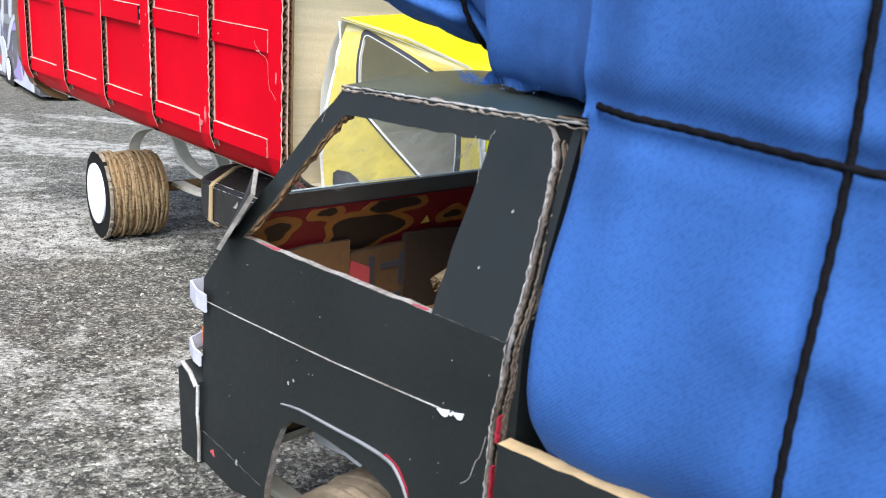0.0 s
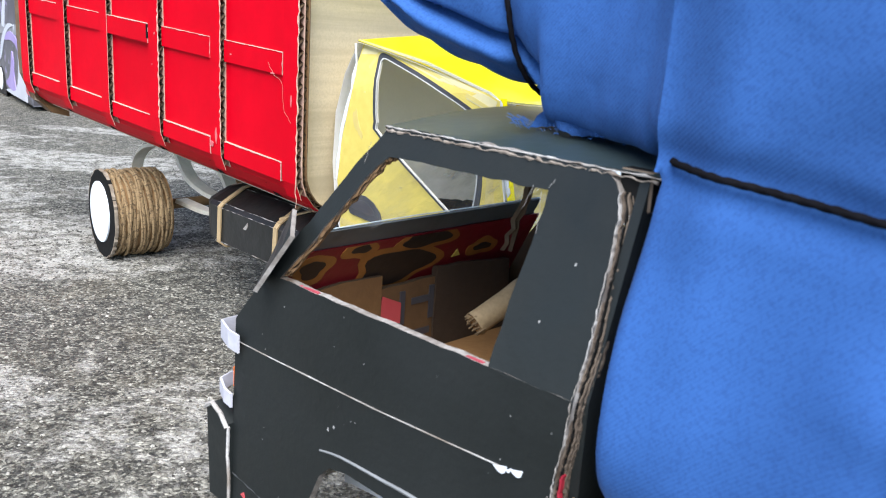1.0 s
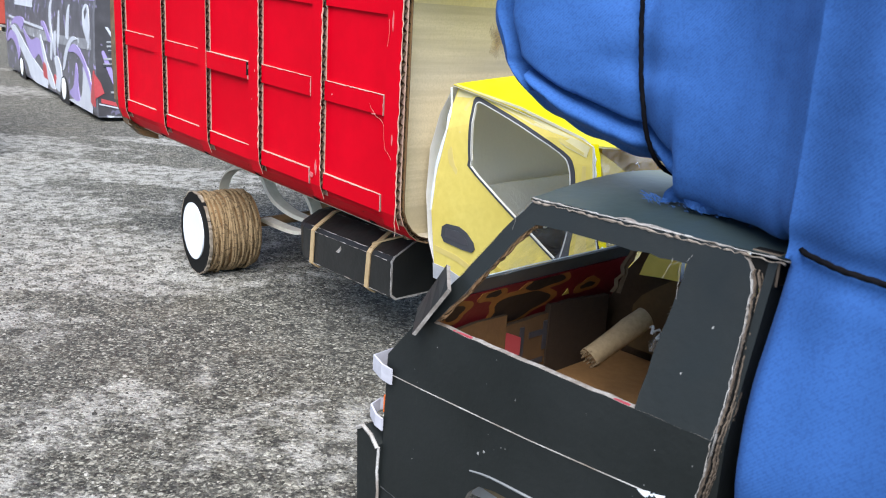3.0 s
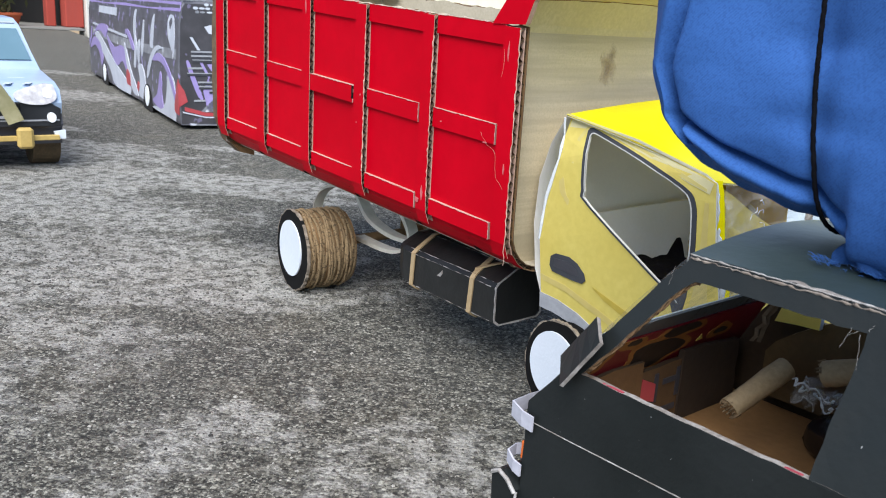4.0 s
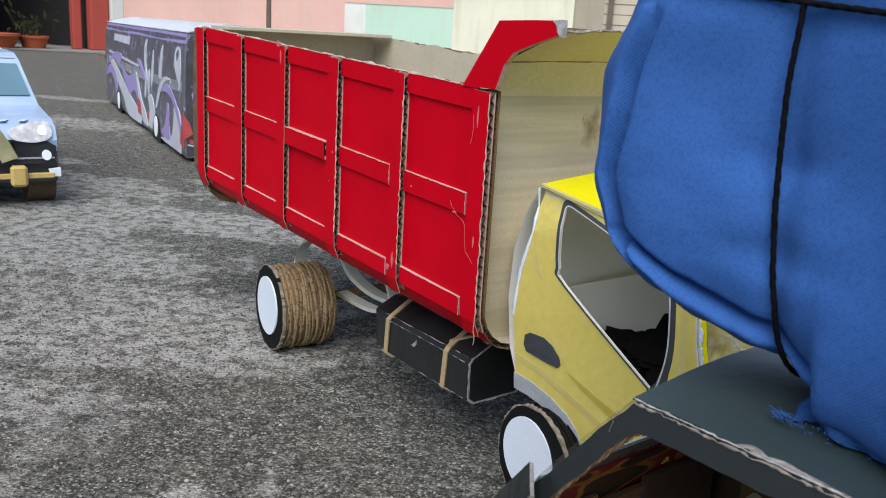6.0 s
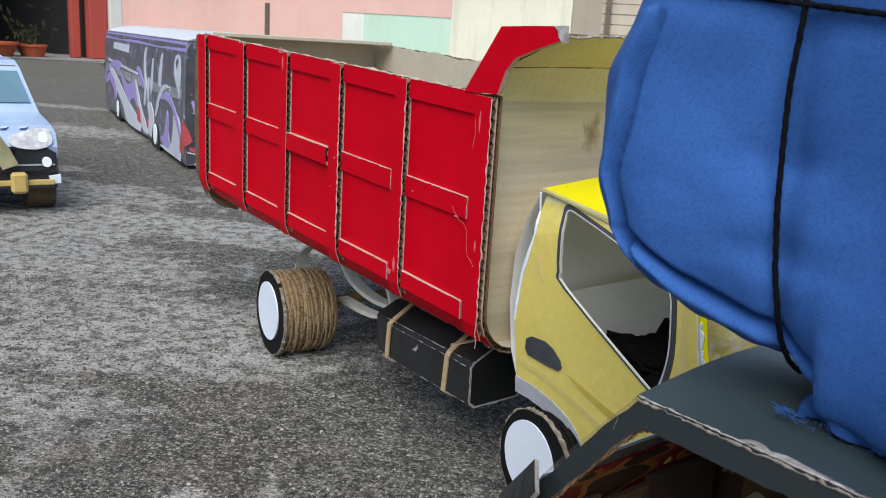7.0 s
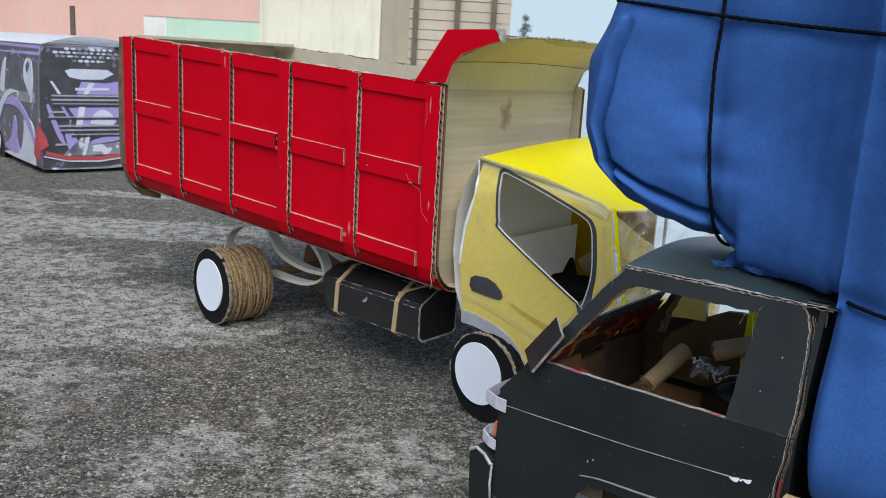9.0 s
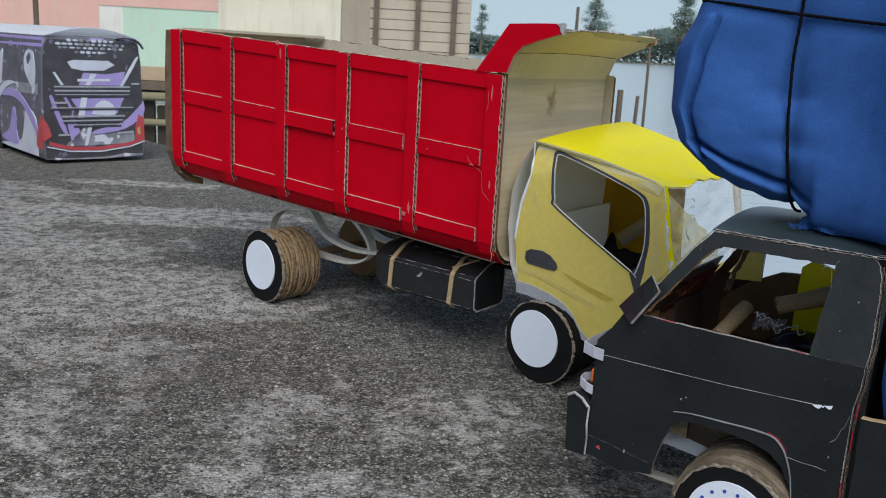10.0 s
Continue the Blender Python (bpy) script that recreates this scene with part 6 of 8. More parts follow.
part("cab_floor", bm, plain("tan_floor_board", (0.36, 0.20, 0.085), (0.27, 0.145, 0.058), 300, 20, 0.6), lorry, "tan board cab floor")
bm = bmesh.new()
rnd = random.Random(19)
arch = [(-22.0, 9.0), (-22.0, 11.0)] + [(-21.6 + 0.6 * k, 11.5 + 2.1 * math.sin(min(1.0, k / 7.0) * 1.57) + 0.1 * rnd.random()) for k in range(11)] + [(-14.6, 9.0)]
slab([arch], 28.6, 28.95, uz, bm, 1, 0, 0)
part("far_lining", bm, [plain("olive_brown_board", (0.13, 0.085, 0.035), (0.09, 0.058, 0.024), 300, 30, 0.85), plain("tan_torn_edge", (0.42, 0.31, 0.17), (0.20, 0.13, 0.07), 500, 90, 0.9)], lorry, "torn brown board lining")
bm = bmesh.new()
slab([jag([(-17.5, 5.2), (-17.3, 14.2), (-16.7, 14.7), (-15.6, 14.4), (-12.8, 14.3), (-12.8, 5.2)], 0.06, 83)], 28.15, 28.4, uz, bm, 1, 0, 0)
part("pillar_lining", bm, [YELLOW_ROOF, WHITE], lorry, "bright yellow card lining of the far pillar")
bm = bmesh.new()
slab([jag([(-21.6, 12.6), (-20.9, 14.6), (-19.6, 15.2), (-19.6, 12.8)], 0.06, 84)], 28.2, 28.5, uz, bm, 1, 0, 0)
part("corner_lining", bm, [YELLOW, WHITE], lorry, "yellow printed card corner")
bm = bmesh.new()
rnd = random.Random(85)
for j in range(2):
    pts = [(-20.7 + 1.15 * f + 0.12 * rnd.uniform(-1, 1) + 0.12 * j, 25.0 + 0.15 * j, 12.6 + 3.6 * f) for f in [k / 12 for k in range(13)]]
    ribbon(bm, pts, (1, 0.3, 0), 0.16, (0, 1, 0), 0.04)
part("torn_strip", bm, [plain("torn_tan_strip", (0.13, 0.09, 0.055), (0.07, 0.05, 0.03), 300, 60, 0.9)], lorry, "torn hanging board strip")

# peeled sticks, twisted film and a loose thread inside the cab
for pts, r in (([(-20.24, 23.2, 10.3), (-19.5, 25.75, 11.75)], 0.47), ([(-17.45, 24.6, 12.5), (-14.6, 24.9, 13.7)], 0.5)):
    stick = thing("wooden_stick", pts[0][0], pts[0][1], "short peeled wooden stick glued inside the black cab", "stick", group="sticks in the cab")
    bm = bmesh.new()
    path = smooth_path(pts, 6)
    rnd = random.Random(int(r * 100))
    tube(bm, [p + Vector((0, 0, 0.03 * rnd.uniform(-1, 1))) for p in path], [r * rnd.uniform(0.94, 1.05) for _ in path], 12)
    part("wood", bm, ROUND, stick, smooth=True)
    bm = bmesh.new()
    a, d = path[0], (path[0] - path[1]).normalized()
    e1 = d.orthogonal().normalized()
    e2 = d.cross(e1)
    for k in range(26):
        q = 6.2832 * rnd.random()
        c = a + (e1 * math.cos(q) + e2 * math.sin(q)) * r * rnd.random() ** 0.5 * 0.95
        tube(bm, [c - d * 0.1, c + d * rnd.uniform(0.03, 0.22)], [0.07, 0.03], 5)
    part("split_end", bm, plain("split_wood_end", (0.30, 0.22, 0.12), (0.10, 0.065, 0.035), 600, 120, 0.9), stick, "dark splintered end")
bm = bmesh.new()
rows = [[bm.verts.new((-18.9 + 0.12 * i + 0.3 * noise.noise(Vector((i * 0.5, j * 0.6, 1))), 25.2 + 0.12 * j + 0.45 * noise.noise(Vector((i * 0.45, j * 0.5, 5))), 11.0 + 0.8 * noise.noise(Vector((i * 0.4, j * 0.45, 9))))) for j in range(11)] for i in range(14)]
for p, q in zip(rows, rows[1:]):
    for j in range(10):
        bm.faces.new((p[j], p[j + 1], q[j + 1], q[j]))
bmesh.ops.solidify(bm, geom=bm.faces[:], thickness=0.02)
wad = thing("plastic_wad", -18.0, 25.7, "crumpled clear plastic scrap with white creases in the black cab", "scrap")
film = part("plastic", bm, clear_film("crumpled_clear_film", (0.8, 0.86, 0.88), 0.12, 0.04, 0.32), wad)
film.visible_shadow = False
bm = bmesh.new()
rnd = random.Random(86)
for k in range(5):
    a = Vector((-18.9 + 0.4 * k, 25.2 + 0.15 * k, 11.6 - 0.2 * k))
    pts = [a]
    for i in range(7):
        a = a + Vector((rnd.uniform(-0.1, 0.32), rnd.uniform(-0.15, 0.2), rnd.uniform(-0.3, 0.22)))
        pts.append(a)
    path = smooth_path(pts, 4)
    tube(bm, path, [0.02 + 0.05 * rnd.random() for _ in path], 5)
part("crease", bm, plain("white_plastic_crease", (0.66, 0.70, 0.70), (0.42, 0.46, 0.47), 300, 90, 0.35), wad, "white twisted creases")
bm = bmesh.new()
bmesh.ops.create_icosphere(bm, subdivisions=4, radius=1.0)
for v in bm.verts:
    p = v.co.copy()
    k = 1 + 0.3 * noise.noise(p * 1.6 + Vector((3, 1, 2)))
    v.co = Vector((-15.6 + 2.6 * p.x * k, 26.6 + 1.7 * p.y * k, 9.0 + max(-0.7, 1.9 * p.z * k)))
bag = thing("black_bag", -15.8, 25.3, "crumpled black plastic bag on the black cab's floor", "bag")
part("film", bm, plain("black_bag_film", (0.006, 0.006, 0.007), (0.012, 0.012, 0.014), 60, 30, 0.25, 0.2, 0.002), bag, smooth=True)

# mirror flap, white lamp strips, bumper, underplate
bm = bmesh.new()
corners = [Vector(c) for c in ((-23.75, 17.05, 12.6), (-21.9, 16.62, 14.8), (-21.2, 16.05, 14.2), (-22.35, 15.55, 12.3))]
flat = (corners[1] - corners[0]).cross(corners[3] - corners[0]).normalized() * 0.07
slab([jag([(0, 0), (1, 0), (1, 1), (0, 1)], 0.02, 81, 0.25)], -1, 1, lambda a, b, d: (corners[0] * (1 - a) + corners[1] * a) * (1 - b) + (corners[3] * (1 - a) + corners[2] * a) * b + flat * d, bm, 1, 0, 0)
part("mirror", bm, [plain("sheeny_black_card", (0.010, 0.013, 0.0135), (0.02, 0.024, 0.025), 200, 40, 0.42, spec=0.35), plain("grey_cut_edge", (0.36, 0.345, 0.33), (0.12, 0.10, 0.085), 500, 110, 0.85)], lorry, "black board mirror flap with pale cut edge")
TAB = plain("lilac_white_paper_tab", (0.50, 0.50, 0.56), (0.42, 0.42, 0.48), 300, 60, 0.7)
bm = bmesh.new()
ribbon(bm, [(-23.95, 16.0, 10.0), (-24.5, 15.98, 10.05), (-25.2, 16.15, 10.15), (-25.3, 17.2, 10.15), (-25.15, 22.0, 10.1), (-24.6, 29.0, 10.0)], (0, 0, 1), 0.62, (0.3, 1, 0), 0.07)
part("lamp_strip", bm, TAB, lorry, "folded whitish paper lamp strip")
bm = bmesh.new()
ribbon(bm, [(-24.4, 16.02, 7.85), (-24.75, 15.98, 7.95), (-25.2, 16.1, 8.15), (-25.25, 16.6, 8.25), (-24.75, 17.2, 8.3), (-24.5, 18.6, 8.3)], (0, 0, 1), 0.5, (0.3, 1, 0), 0.07)
strip = part("lamp_strip", bm, TAB, lorry, "folded whitish paper lamp strip")
bm = bmesh.new()
block(bm, (-24.68, 16.25, 8.2), (-24.52, 16.9, 8.95), 0.03)
part("indicator", bm, ORANGE, strip, "orange indicator sticker")
bm = bmesh.new()
sec = [(-25.85, 7.2), (-25.2, 7.6), (-24.45, 7.0), (-24.45, 3.9), (-25.7, 3.9)]
slab([sec], 15.95, 30.0, uz, bm)
bumper = part("bumper", bm, BLACK, lorry, "black board bumper")
bm = bmesh.new()
tube(bm, [(-25.8, 15.92, 7.2), (-25.4, 15.9, 7.45), (-24.9, 15.9, 7.25), (-24.5, 15.9, 6.85)], 0.09, 6)
tube(bm, [(-24.45, 15.93, 6.9), (-24.5, 15.93, 5.8), (-24.42, 15.93, 5.0), (-24.45, 15.93, 4.0)], 0.06, 6)
part("curled_edge", bm, WORN, bumper, "curled white paper edge")
bm = bmesh.new()
slab([[(-25.0, 3.3), (-16.5, 3.3), (-16.5, 3.46), (-25.0, 3.46)]], 17.3, 18.0, uz, bm)
slab([[(-25.55, 3.8), (-25.2, 3.45), (-24.6, 3.47), (-24.6, 3.63), (-25.05, 3.63), (-25.4, 3.92)]], 16.3, 29.6, uz, bm)
part("underplate", bm, WHITE_CARD, lorry, "white card underplate")
bm = bmesh.new()
slab([jag([(-23.0, 4.9), (-21.2, 5.25), (-18.2, 4.75), (-15.0, 4.3), (-15.0, 3.6), (-18.2, 4.05), (-21.2, 4.3), (-23.0, 4.1)], 0.04, 87)], 19.85, 20.0, uz, bm, 1, 0, 0)
part("cross_member", bm, [WHITE, TORN_PALE], lorry, "grey-white card strip under the cab")
bm = bmesh.new()
slab([jag([(-23.9, 5.9), (-19.7, 5.6), (-19.7, 7.9), (-23.9, 7.9)], 0.05, 89)], 18.5, 18.75, uz, bm, 1, 0, 0)
part("inner_board", bm, [KRAFT_PALE, FLUTE], lorry, "tan board behind the front wheel arch")
bm = bmesh.new()
slab([jag([(-23.5, 3.9), (-12.0, 3.9), (-12.0, 7.9), (-23.5, 7.9)], 0.05, 88)], 21.2, 21.5, uz, bm, 1, 0, 0)
part("inner_board", bm, [KRAFT_PALE, FLUTE], lorry, "tan board standing behind the wheel")
wheel(lorry, -15.95, 15.3, 4.4, 3.36, 3.32, 2.15, 41, "pale", side=2.9)
wheel(lorry, -15.95, 30.8, 4.4, 3.36, 3.32, 2.15, 42, "pale", 1, 2.85)
wheel(lorry, 12.0, 15.3, 4.4, 3.36, 3.32, 2.15, 43, "pale", side=2.9)
wheel(lorry, 12.0, 30.8, 4.4, 3.36, 3.32, 2.15, 44, "pale", 1, 2.85)
bm = bmesh.new()
for k in range(16):
    a = 6.2832 * k / 16 + 0.2
    disc(bm, -16.0 + 1.68 * math.cos(a), 15.2, 15.245, 3.38 + 1.68 * math.sin(a), 0.09, 8)
part("hub_dot", bm, plain("blue_ink", (0.03, 0.06, 0.3), (0.04, 0.08, 0.35), 300, 60, 0.6), lorry, "ring of blue ink dots on the hub cap")

# load bed
bm = bmesh.new()
slab([jag([(-10.9, 4.8), (23.0, 4.8), (23.0, 11.3), (-7.6, 10.55), (-11.0, 10.34)], 0.05, 91, 0.4)], 16.05, 16.5, uz, bm, 1, 0, 2)
part("bed_side", bm, [BLACK, RUBBER, KRAFT_BROWN], lorry, "black bed side with a bare tan top edge")
bm = bmesh.new()
block(bm, (-10.9, 30.2, 5.2), (23.0, 30.7, 10.9), 0.03)
part("bed_side", bm, BLACK, lorry)
bm = bmesh.new()
block(bm, (-10.5, 15.8, 5.6), (23.0, 30.2, 6.2), 0.03)
part("bed_floor", bm, KRAFT_BROWN, lorry)
bm = bmesh.new()
block(bm, (-12.5, 19.5, 4.0), (23.0, 21.0, 5.2), 0.05)
block(bm, (-12.5, 26.0, 4.0), (23.0, 27.5, 5.2), 0.05)
part("chassis", bm, BLACK_MATT, lorry)

# ---------------------------------------------------------------- the tied load under blue cloth
load = thing("tied_load", 0, 24, "tall load wrapped in blue twill cloth, tied with black yarn", "bundle")


CW, CZ = 24.5, 21.5


def load_radius(u, a):
    """The load's section at u: a tall rounded block that leans in upwards, and the overhang in front of it."""
    dw, dz = math.cos(a), math.sin(a)
    if u < -10.5:
        z0 = interp(u, [(-24, 21.6), (-22.6, 20.2), (-20.6, 19.3), (-18.5, 18.75), (-17, 18.5), (-16.2, 18.3), (-15.2, 18.05), (-13, 17.95), (-10, 17.85)])
        lo_w = hi_w = interp(u, [(-24, 18.5), (-22, 18.75), (-17, 19.35), (-14.5, 19.25)] + [(-14.5 + 0.25 * k, 19.25 - 2.05 * (k / 16) ** 1.8) for k in range(1, 17)])
    else:
        z0 = interp(u, [(-10.5, 10.6), (-10.0, 9.8), (23, 9.6)])
        lo_w = interp(u, [(-10.5, 16.05), (-10.0, 15.9), (-8, 15.7), (-4.5, 15.0), (23, 14.8)])
        hi_w = interp(u, [(-10.5, 17.2), (-8.4, 16.4), (-4, 15.7), (23, 15.5)])
    z1, w1, n = 33.5, 30.8, 14.0 if u > -15.4 else 7.0
    hz, mz = (z1 - z0) / 2, (z0 + z1) / 2

    def inside(r):
        z = CZ + dz * r
        f, g = min(1.0, max(0.0, (z - 12.5) / 6.0)), min(1.0, max(0.0, (12.2 - z) / 1.8))
        a0 = lo_w + (hi_w - lo_w) * f * f * (3 - 2 * f) + (0.45 * g * g if u > -10.5 else 0.0)
        hw, mw = (w1 - a0) / 2, (a0 + w1) / 2
        k = 5.2 if n == 7.0 and u < -15.4 and z < mz else n
        return abs((CW + dw * r - mw) / hw) ** k + abs((z - mz) / hz) ** k

    last = 0.0
    for k in range(1, 34):
        if inside(k * 0.5) < 1.0:
            last = k * 0.5
    lo, hi = last, last + 0.5
    for _ in range(10):
        mid = (lo + hi) / 2
        lo, hi = (mid, hi) if inside(mid) < 1.0 else (lo, mid)
    return max(lo, 1.0)


def nose(u):
    """The load's rounded front end."""
    d = (-19.7 - u) / 4.05
    return max(0.0, 1 - d ** 5) ** 0.3 if d > 0 else 1.0


RADII = {}


def load_point(u, a, out=0.0):
    """A place on the load, between sections worked out every two degrees."""
    key = round(u, 3)
    if key not in RADII:
        RADII[key] = [load_radius(u, 6.28319 * k / 180) for k in range(180)]
    x = a / 6.28319 * 180
    i = math.floor(x)
    t = x - i
    r = RADII[key][i % 180] * (1 - t) + RADII[key][(i + 1) % 180] * t
    r = r * nose(u) + out
    z = CZ + r * math.sin(a)
    # the front end draws back towards its top and its foot
    f = min(1.0, max(0.0, (-15.5 - u) / 7.0))
    back = interp(z, [(19.0, 2.0), (20.5, 1.3), (21.9, 0.5), (23.5, 0.05), (26.0, 0.0), (28.4, 1.0), (31.0, 2.2), (34.0, 3.4)])
    return Vector((u + f * f * (3 - 2 * f) * back, CW + r * math.cos(a), z))


def rim_z(u):
    return interp(u, [(-24, 23.0), (-22.3, 21.8), (-20, 20.85), (-17, 19.9), (-15.6, 19.4)])


def drape(u, p, near):
    """How far the cloth stands out from the load: soft folds, puckers, the pull of the cords and the turned hem."""
    d = 0.42 * noise.noise(Vector((u * 0.13, p.z * 0.09, 3.1))) + 0.32 * noise.noise(Vector((u * 0.2 + p.z * 0.16, p.z * 0.16 - u * 0.06, 7.7)))
    d += 0.11 * noise.noise(Vector((u * 0.7 - p.z * 0.5, p.z * 0.5, 1.7))) + 0.02 * noise.noise(Vector((u * 2.4, p.z * 2.2, p.y)))
    for cu, k, depth in ((-16.85, 0.05, 0.36), (-4.4, 0.04, 0.22)):
        x = u - cu + k * (p.z - 21)
        d -= depth * math.exp(-(x / 0.55) ** 2)
        # small creases running out from the cord
        d += 0.13 * math.exp(-(x / 1.5) ** 2) * math.sin(p.z * 2.2 + 2.0 * noise.noise(Vector((p.z * 0.5, cu, 0)))) * near
    x = p.z - (28.55 - 0.09 * (u + 21))
    d -= 0.26 * math.exp(-(x / 0.5) ** 2) * near
    if u > -11.1:
        x = p.z - (17.95 - 0.045 * (u + 10))
        d -= 0.3 * math.exp(-(x / 0.55) ** 2) * near
    else:
        # turned-over hem: a swollen rim with a sharp groove inside it
        g = u + 21.75 + 0.25 * math.sin(p.z * 0.9)
        top = 1.0 if p.z < 28 else 0.0
        d += near * top * (0.34 * math.exp(-((g + 0.42) / 0.36) ** 2) - 0.75 * math.exp(-(g / 0.17) ** 2) * (p.z > 21.0))
        if -22.3 < u < -15.2:
            h = p.z - rim_z(u) - 0.12 * math.sin(u * 1.7)
            fade = min(1.0, (u + 22.3) / 0.6, (-15.2 - u) / 0.8)
            d += near * fade * (0.34 * math.exp(-((h + 0.42) / 0.34) ** 2) - 0.75 * math.exp(-(h / 0.16) ** 2))
    return d


us = [-23.75, -23.73, -23.65, -23.5, -23.3, -23.05, -22.8, -22.55] + [-22.3 + 0.1 * k for k in range(15)] + [-20.8 + 0.2 * k for k in range(53)]
us = [u for u in us if u < -10.7] + [-10.65, -10.51, -10.495, -10.45, -10.35, -10.2, -10.0, -9.7, -9.4, -9.2] + [-9.0 + 0.25 * k for k in range(40)] + [1.0 + 0.6 * k for k in range(37)]
NA = 420
bm = bmesh.new()
rings = []
for u in us:
    ring = []
    # the front of the lower bundle is rounded off
    inset = 0.7 * math.exp(-((u + 10.495) / 0.16) ** 2) if u > -10.5 else 0.0
    for k in range(NA):
        a = 6.28319 * k / NA
        p = load_point(u, a)
        near = max(0.0, -math.cos(a))
        q = Vector((0, p.y - CW, p.z - CZ))
        q.normalize()
        ring.append(bm.verts.new(p + q * (drape(u, p, near) - (inset if p.z < 17.6 else 0.0))))
    rings.append(ring)
for p, q in zip(rings, rings[1:]):
    for k in range(NA):
        bm.faces.new((p[k], p[(k + 1) % NA], q[(k + 1) % NA], q[k]))
bm.faces.new(rings[0])
bm.faces.new(rings[-1])
cover = part("cloth", bm, CLOTH, load, smooth=True)
cover.data.set_sharp_from_angle(angle=radians(75))


def cord_ring(u_of, lo, hi, n=150):
    return [load_point(u_of(a), a, -0.04) for a in [lo + (hi - lo) * k / n for k in range(n + 1)]]


def cord(name, pts, r=0.078):
    """One strand whose three plies show as a winding lobed section."""
    bm = bmesh.new()
    rings, s, side = [], 0.0, None
    for i, p in enumerate(pts):
        if i:
            s += (p - pts[i - 1]).length
        d = (pts[min(i + 1, len(pts) - 1)] - pts[max(i - 1, 0)]).normalized()
        side = d.orthogonal().normalized() if side is None else (side - d * side.dot(d)).normalized()
        up = d.cross(side)
        ring = []
        for k in range(12):
            a = 6.2832 * k / 12
            rr = r * (0.95 + 0.13 * math.cos(3 * (a - s * 5.0)) + 0.10 * noise.noise(Vector((s * 9, k, 0))))
            ring.append(bm.verts.new(p + rr * (math.cos(a) * side + math.sin(a) * up)))
        rings.append(ring)
    for a, b in zip(rings, rings[1:]):
        for k in range(12):
            bm.faces.new((a[k], a[(k + 1) % 12], b[(k + 1) % 12], b[k]))
    return part(name, bm, YARN, load, "twisted black yarn", smooth=True)


def dense(pts, step=0.08):
    out = []
    for p, q in zip(pts, pts[1:]):
        n = max(1, int((q - p).length / step))
        out += [p + (q - p) * k / n for k in range(n)]
    return out + [pts[-1]]


cord("cord", dense(cord_ring(lambda a: -16.85 - 0.42 * math.sin(a), 0.5, 2 * math.pi - 2.26)))
cord("cord", dense(cord_ring(lambda a: -4.45 - 0.2 * math.sin(a), 0.5, 2 * math.pi - 0.8)))


def along(z_of, u0, u1, n=160, out=-0.03):
    """A cord lying lengthwise on the near face at a height that changes along it."""
    pts = []
    for k in range(n + 1):
        u = u0 + (u1 - u0) * k / n
        lo, hi = math.pi * 0.55, math.pi * 1.45
        for _ in range(24):
            mid = (lo + hi) / 2
            if load_point(u, mid).z > z_of(u):
                lo = mid
            else:
                hi = mid
        pts.append(load_point(u, lo, 0.0 + out))
    return pts


cord("cord", dense(along(lambda u: 28.75 - 0.1 * (u + 21.4), -23.5, 23.0)))
cord("cord", dense([Vector((-11.0, 18.75, 18.0)), Vector((-10.5, 17.95, 18.03))] + along(lambda u: 18.05 - 0.045 * (u + 10), -9.9, 23.0)))

# frayed hem that hangs down on the cab's roof
bm = bmesh.new()
rnd = random.Random(51)
rows = []
for k in range(61):
    f = k / 60
    u = -15.9 + 5.2 * f
    w0 = 19.75 - 0.95 * f ** 2 + 0.16 * math.sin(f * 13)
    foot = 17.86 + 0.1 * abs(math.sin(f * 9)) + 0.05 * rnd.random() + 0.5 * max(0.0, f - 0.82)
    head = interp(u, [(-15.9, 18.4), (-15.4, 18.9), (-14.0, 18.7), (-10.5, 18.5)])
    rows.append([])
    for j in range(8):
        g = j / 7
        # from the rim up into the cloth of the load
        edge = load_point(u, math.pi + math.atan2(CZ - (foot + (head - foot) * g), CW - w0))
        w = w0 + 0.2 * math.sin(f * 21 + 0.4 * j) * (1 - g) + g * g * (max(w0, edge.y + 0.25) - w0)
        rows[-1].append(bm.verts.new((u + 0.1 * math.sin(9 * f + j) * (1 - g), w, foot + (head - foot) * g)))
for p, q in zip(rows, rows[1:]):
    for j in range(7):
        bm.faces.new((p[j], p[j + 1], q[j + 1], q[j]))
bmesh.ops.solidify(bm, geom=bm.faces[:], thickness=0.06)
part("hem", bm, CLOTH, load, "crumpled frayed cloth hem", smooth=True)
bm = bmesh.new()
for k in range(70):
    c = Vector((-15.95 + 5.0 * rnd.random() ** 2.5, 19.6 + rnd.uniform(-0.2, 0.15), 17.88 + rnd.uniform(0.0, 0.2)))
    c.y -= 0.9 * ((c.x + 15.9) / 5.2) ** 2
    long = rnd.uniform(0.15, 0.6) if c.x < -15.3 else rnd.uniform(0.06, 0.18)
    d = Vector((rnd.uniform(-1.0, 0.1), rnd.uniform(-0.45, 0.0), rnd.uniform(-0.05, 0.6))) * long
    tube(bm, [c, c + d * 0.5 + Vector((0, 0, 0.05 * rnd.random())), c + d], 0.007, 4)
tagged(part("loose_threads", bm, CLOTH, load, "loose blue threads"), kind="stuff")

# ---------------------------------------------------------------- the bus of printed card
bus = thing("bus", -165, 61.3, "toy coach of dark printed card with purple swooshes and white roof", "toy bus", turn=-10.1)
BL, BW = 121.0, 20.0


def bus_part(name, bm, mat, label="", parent=None, smooth=False):
    return part(name, bm, mat, parent or bus, label, smooth=smooth, local=True)


